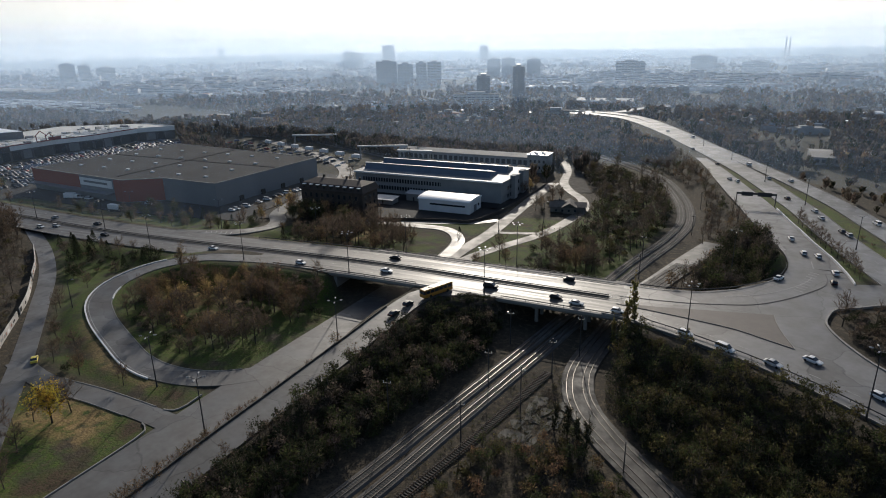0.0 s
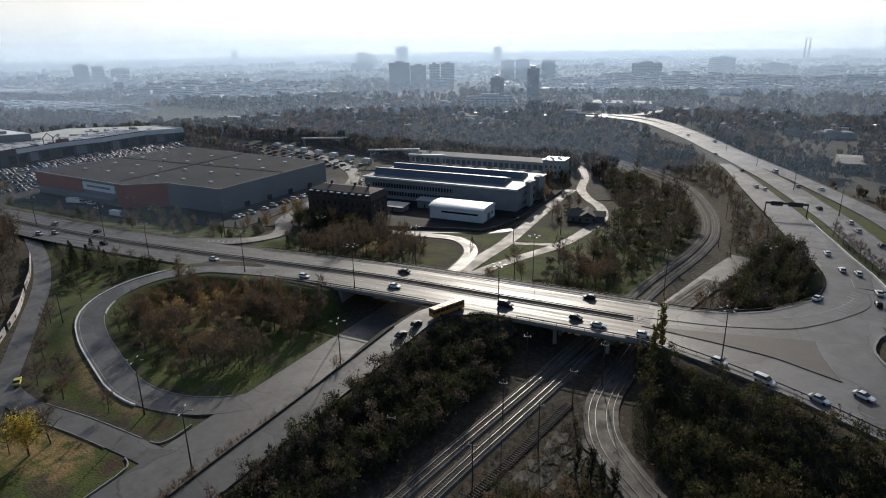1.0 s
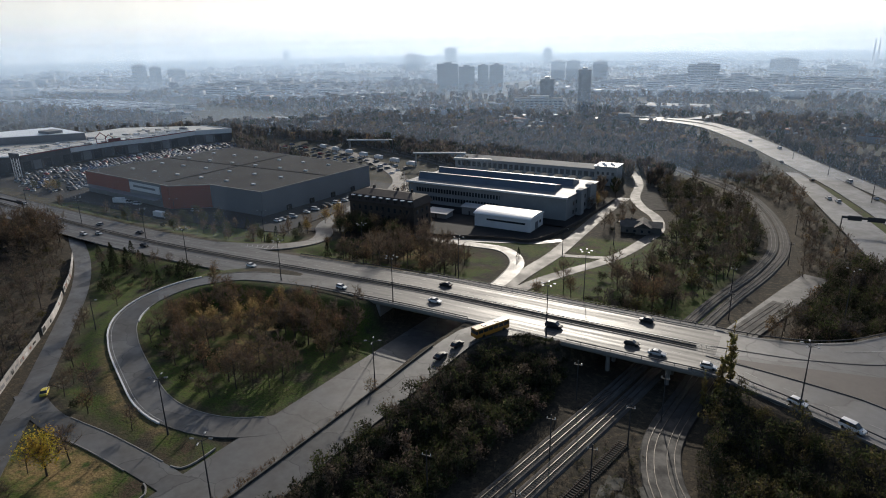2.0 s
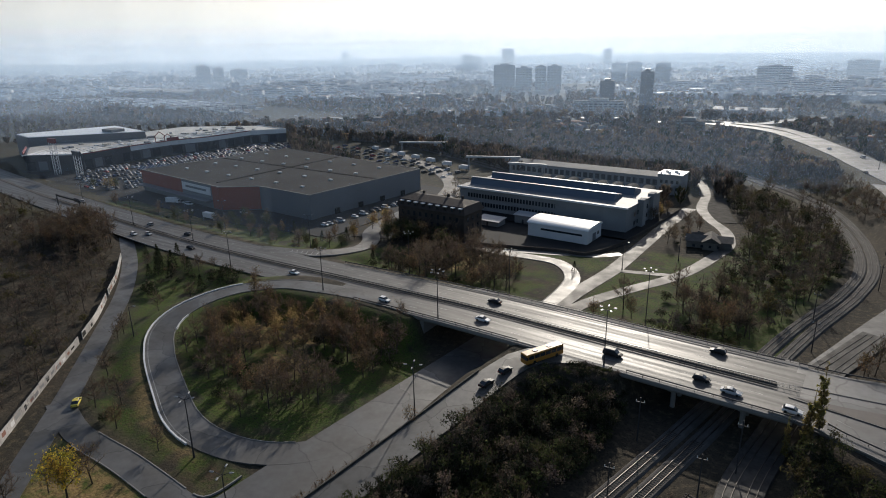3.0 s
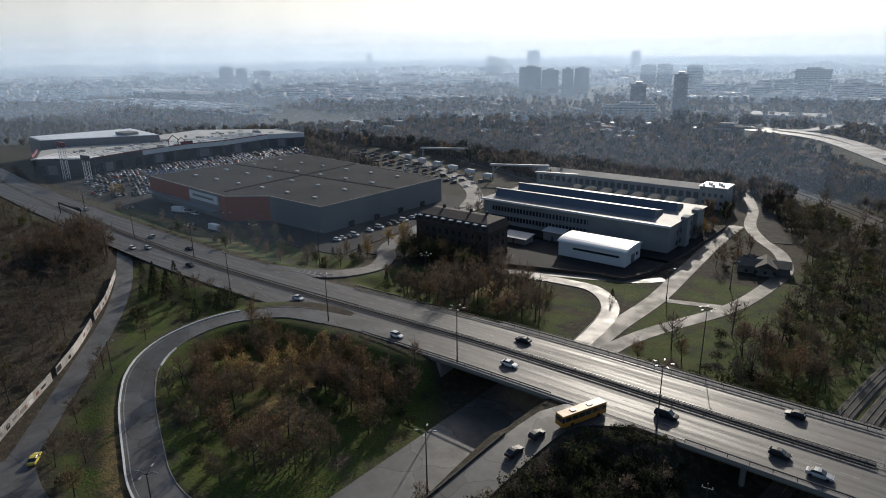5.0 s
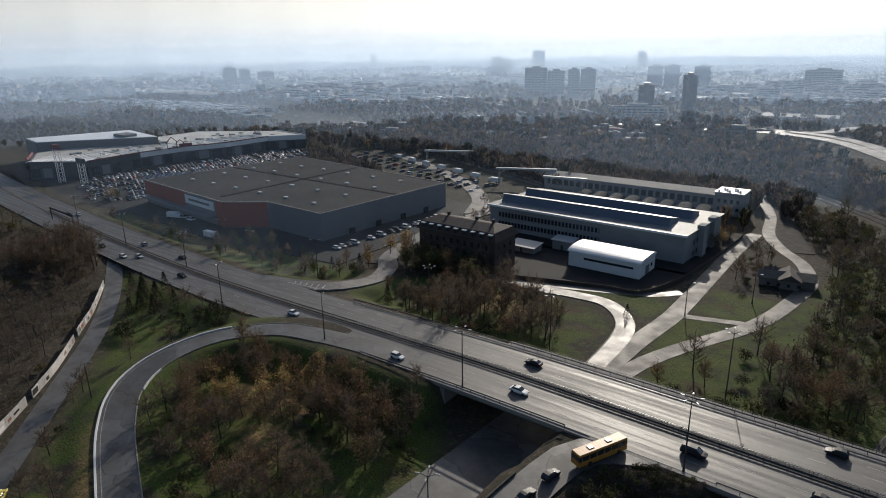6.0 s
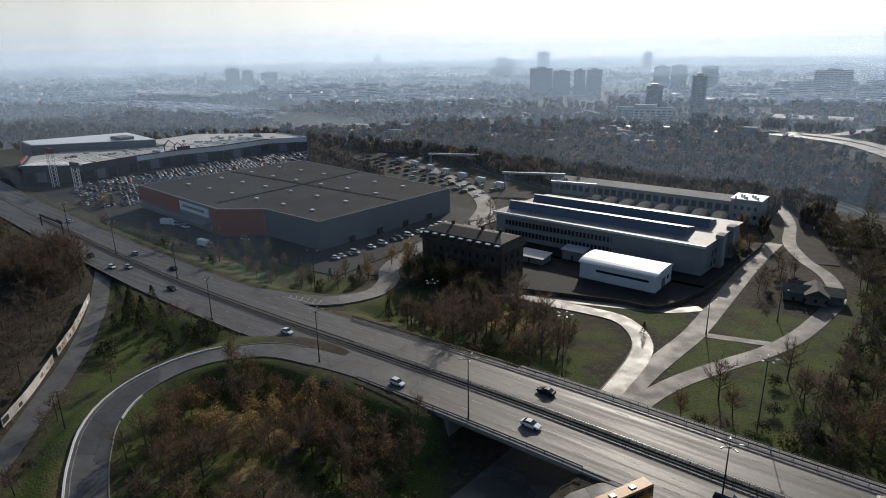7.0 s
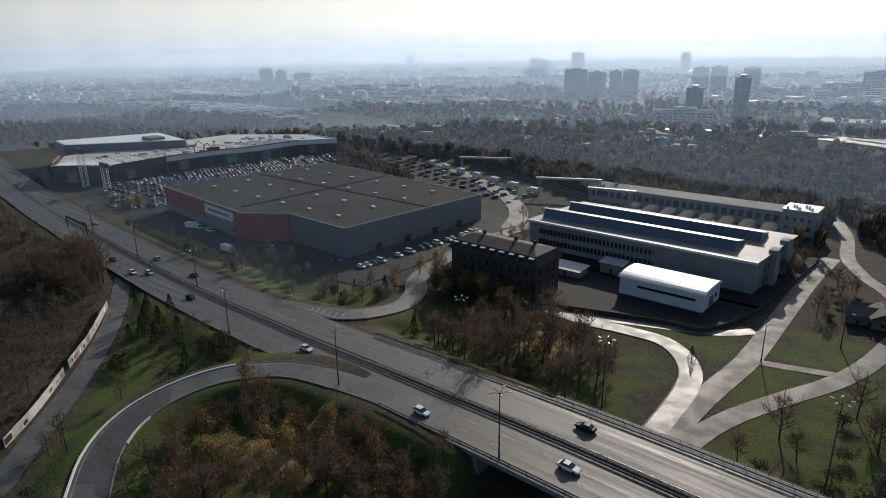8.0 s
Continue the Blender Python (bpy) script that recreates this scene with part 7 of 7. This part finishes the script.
def pole(x, y, h, label, arm=0.0, rz=0):
    z = height_at(x, y)
    g = empty("pole", x, y, z, rz)
    tagged(g, label, "pole", "poles along the tracks")
    part("shaft", rod(bmesh.new(), (0, 0, -0.3), (0, 0, h), 0.16, 0.11, 8), "dark_steel", g)
    if arm:
        part("crossarm", boxed(-arm / 2, -0.07, h - 1.2, arm / 2, 0.07, h - 1.05), "dark_steel", g)
        for s in (-1, 1):
            part("insulator", rod(bmesh.new(), (s * arm * 0.42, 0, h - 1.05), (s * arm * 0.42, 0, h - 0.6), 0.09, 0.06, 8), "lampglass", g)


for x, y, h, arm, rz in ((-38.3, 125, 12.5, 2, 10), (-49.5, 133, 11, 2, 10), (-46.8, 108.5, 11, 2, 10), (-31.5, 157.5, 13, 2, 0), (-12, 112, 8, 0, 0), (-66, 110, 11, 2, 10), (-52, 158, 11, 2, 10), (-36, 145, 11, 2, 10), (-25, 226, 10, 2, 0), (-27, 250, 10, 2, 0), (-11, 290, 10, 2, 0), (-10, 335, 10, 2, 0)):
    pole(x, y, h, "thin dark steel catenary pole beside the tracks", arm, rz)

fence_line = smooth_line([(-162, 257.5, -3.2), (-122, 269.5, -3.2), (-112, 270.5, -3.2), (-105, 289, -3.2), (-101, 327, -3.2), (-99, 362, -3.2)], 4)
strip("fence_factory", fence_line, -0.06, 0.06, -0.3, 1.5, "old_wall", "dark concrete panel fence round the factory yard", "fence")

# chevrons and arrows on the slip road's nose
isl_line = smooth_line([(-26, 187.5, 4.5), (-9.6, 189.3, 4.5), (-2.4, 190.9, 4.5), (8.5, 194.4, 4.5), (14.7, 197.9, 4.5), (22.7, 205.9, 4.5), (31.3, 217.4, 4.5), (33.8, 223.1, 4.5), (34.6, 227.8, 4.45), (34.5, 233.4, 4.4)], 3)
strip("kerb_slip_lane", isl_line, -0.15, 0.15, -0.1, 0.14, "dark_steel", "dark low kerb along the slip lane")
strip("barrier_white", SLIP_IN[:16], -0.6, -0.2, -0.2, 0.6, "white_panel", "white concrete barrier beside the slip lane", "barrier")
strip("kerb_island_junction", smooth_line([(*p, 4.5) for p in PLANTED[::-1]], 3), -0.3, 0.3, -0.3, 0.35, "kerb", "pale kerb round the planted island")

# the dark steel colour stands in for the shade on this kerb
strip("kerb_island_near", smooth_line([(-26, 181.2, 4.5), (-11.1, 179.2, 4.5), (-3.2, 177.9, 4.5), (7.2, 175.7, 4.5), (14.1, 172.4, 4.5), (21.3, 169, 4.5)], 3), -0.14, 0.14, -0.1, 0.2, "dark_steel", "low kerb along the traffic island, coloured dark for its shade")
strip("kerb_island_end", smooth_line([(21.5, 169.1, 4.5), (18.9, 178.7, 4.5), (17.8, 185.3, 4.5), (17.4, 190.1, 4.5)], 2), -0.12, 0.12, -0.1, 0.17, "kerb", "pale kerb at the traffic island's end")
near_edge = smooth_line([(-62, 172.4, 4.5)] + [(*p, 4.5) for p in NEAR_EDGE], 4)
rail_posts(*guard_rail("guard_rail", near_edge[10:], 3.2, "dark steel guard rail along the junction's outer edge"), 4.0)
strip("parapet_junction", near_edge[8:], 0.0, 0.3, -0.6, 0.3, "concrete", "low pale concrete parapet along the junction's edge", "parapet")
far_edge = SLIP_OUT[:34]
rail_posts(*guard_rail("guard_rail", far_edge, 0.5, "dark steel guard rail round the slip lane"), 4.0)
marks = bmesh.new()
ribbon(marks, smooth_line([(4, 199.5, 4.53), (13.3, 205, 4.53), (21.5, 212.9, 4.53), (28.7, 223.8, 4.52), (31.2, 235, 4.4), (31.4, 246, 4.35)], 3), [(-0.15, 0.03), (0.15, 0.03)])
for k in range(9):
    ribbon(marks, np.array([(24 + 0.75 * k, 214 + 2.4 * k, 4.53), (26.5 + 0.75 * k, 212.5 + 2.4 * k, 4.53)]), [(-0.2, 0.03), (0.2, 0.03)])
dashes(marks, near_edge, 7.0, 3.0, 6.0, 0.15, 0.04)
tagged(link_mesh("marking_junction", marks, "paint"), "worn white lines of the junction", "road marking", kind="structure")
# median railing of close uprights on the flyover
med = stretch(MAIN, -165, -19)
mr = empty("railing", *med[0])
tagged(mr, "ladder-like pale steel railing along the median", "railing")
inv = Matrix.Translation(-Vector(med[0]))
for hh in (0.3, 1.05):
    bm = ribbon(bmesh.new(), med, [(-0.05, hh - 0.05), (-0.05, hh + 0.05), (0.05, hh + 0.05), (0.05, hh - 0.05)])
    bm.transform(inv)
    part("bar", bm, "steel", mr)
up_mesh = bpy.data.meshes.new("upright")
tmp = boxed(-0.05, -0.05, 0.1, 0.05, 0.05, 1.05)
tmp.to_mesh(up_mesh)
tmp.free()
up_mesh.materials.append(M["steel"])
for x in np.arange(med[0][0], med[-1][0], 1.3):
    o = new("upright", up_mesh)
    o.parent = mr
    o.location = Vector((x, np.interp(x, med[:, 0], med[:, 1]), np.interp(x, med[:, 0], med[:, 2]))) - Vector(med[0])

marks = bmesh.new()
for k in range(6):
    x = -214 + 2.5 * k
    y0 = 199.6 + 0.25 * k
    z = float(near_line(np.array([x + 1.5]), np.array([y0 + 1.0]), EXIT)[1][0]) + 0.06
    ribbon(marks, np.array([(x, y0, z), (x + 3.2, y0 + 0.8, z), (x + 1.4, y0 + 2.6 + 0.3 * k, z)]), [(-0.22, 0.05), (0.22, 0.05)])
tagged(link_mesh("marking_chevrons", marks, "paint"), "worn white chevrons at the slip road's nose", "road marking", kind="structure")


# ---------------------------------------------------------------- barrel-roofed sheds behind the factory
def barrel_shed(x, y, w, d, rz):
    g = empty("barrel_shed", x, y, height_at(x, y), rz)
    tagged(g, "small grey barrel-roofed shed behind the factory", "shed", "sheds behind the factory")
    part("wall", boxed(-w / 2, -d / 2, -0.3, w / 2, d / 2, 3.2), "pale_wall", g)
    roof = loft([(-d / 2 - 0.3, [(w * 0.53 * math.cos(math.pi * k / 8), 3.0 + 2.0 * math.sin(math.pi * k / 8)) for k in range(9)]), (d / 2 + 0.3, [(w * 0.53 * math.cos(math.pi * k / 8), 3.0 + 2.0 * math.sin(math.pi * k / 8)) for k in range(9)])])
    roof.transform(Matrix.Rotation(math.pi / 2, 4, "Z"))
    part("roof", roof, "roof_grey", g)
    part("door", boxed(-1.3, -d / 2 - 0.06, 0, 1.3, -d / 2 + 0.02, 2.7), "cladding", g)


for k in range(8):
    barrel_shed(-190 + 9.4 * k, 386, 7.0, 24, 8)
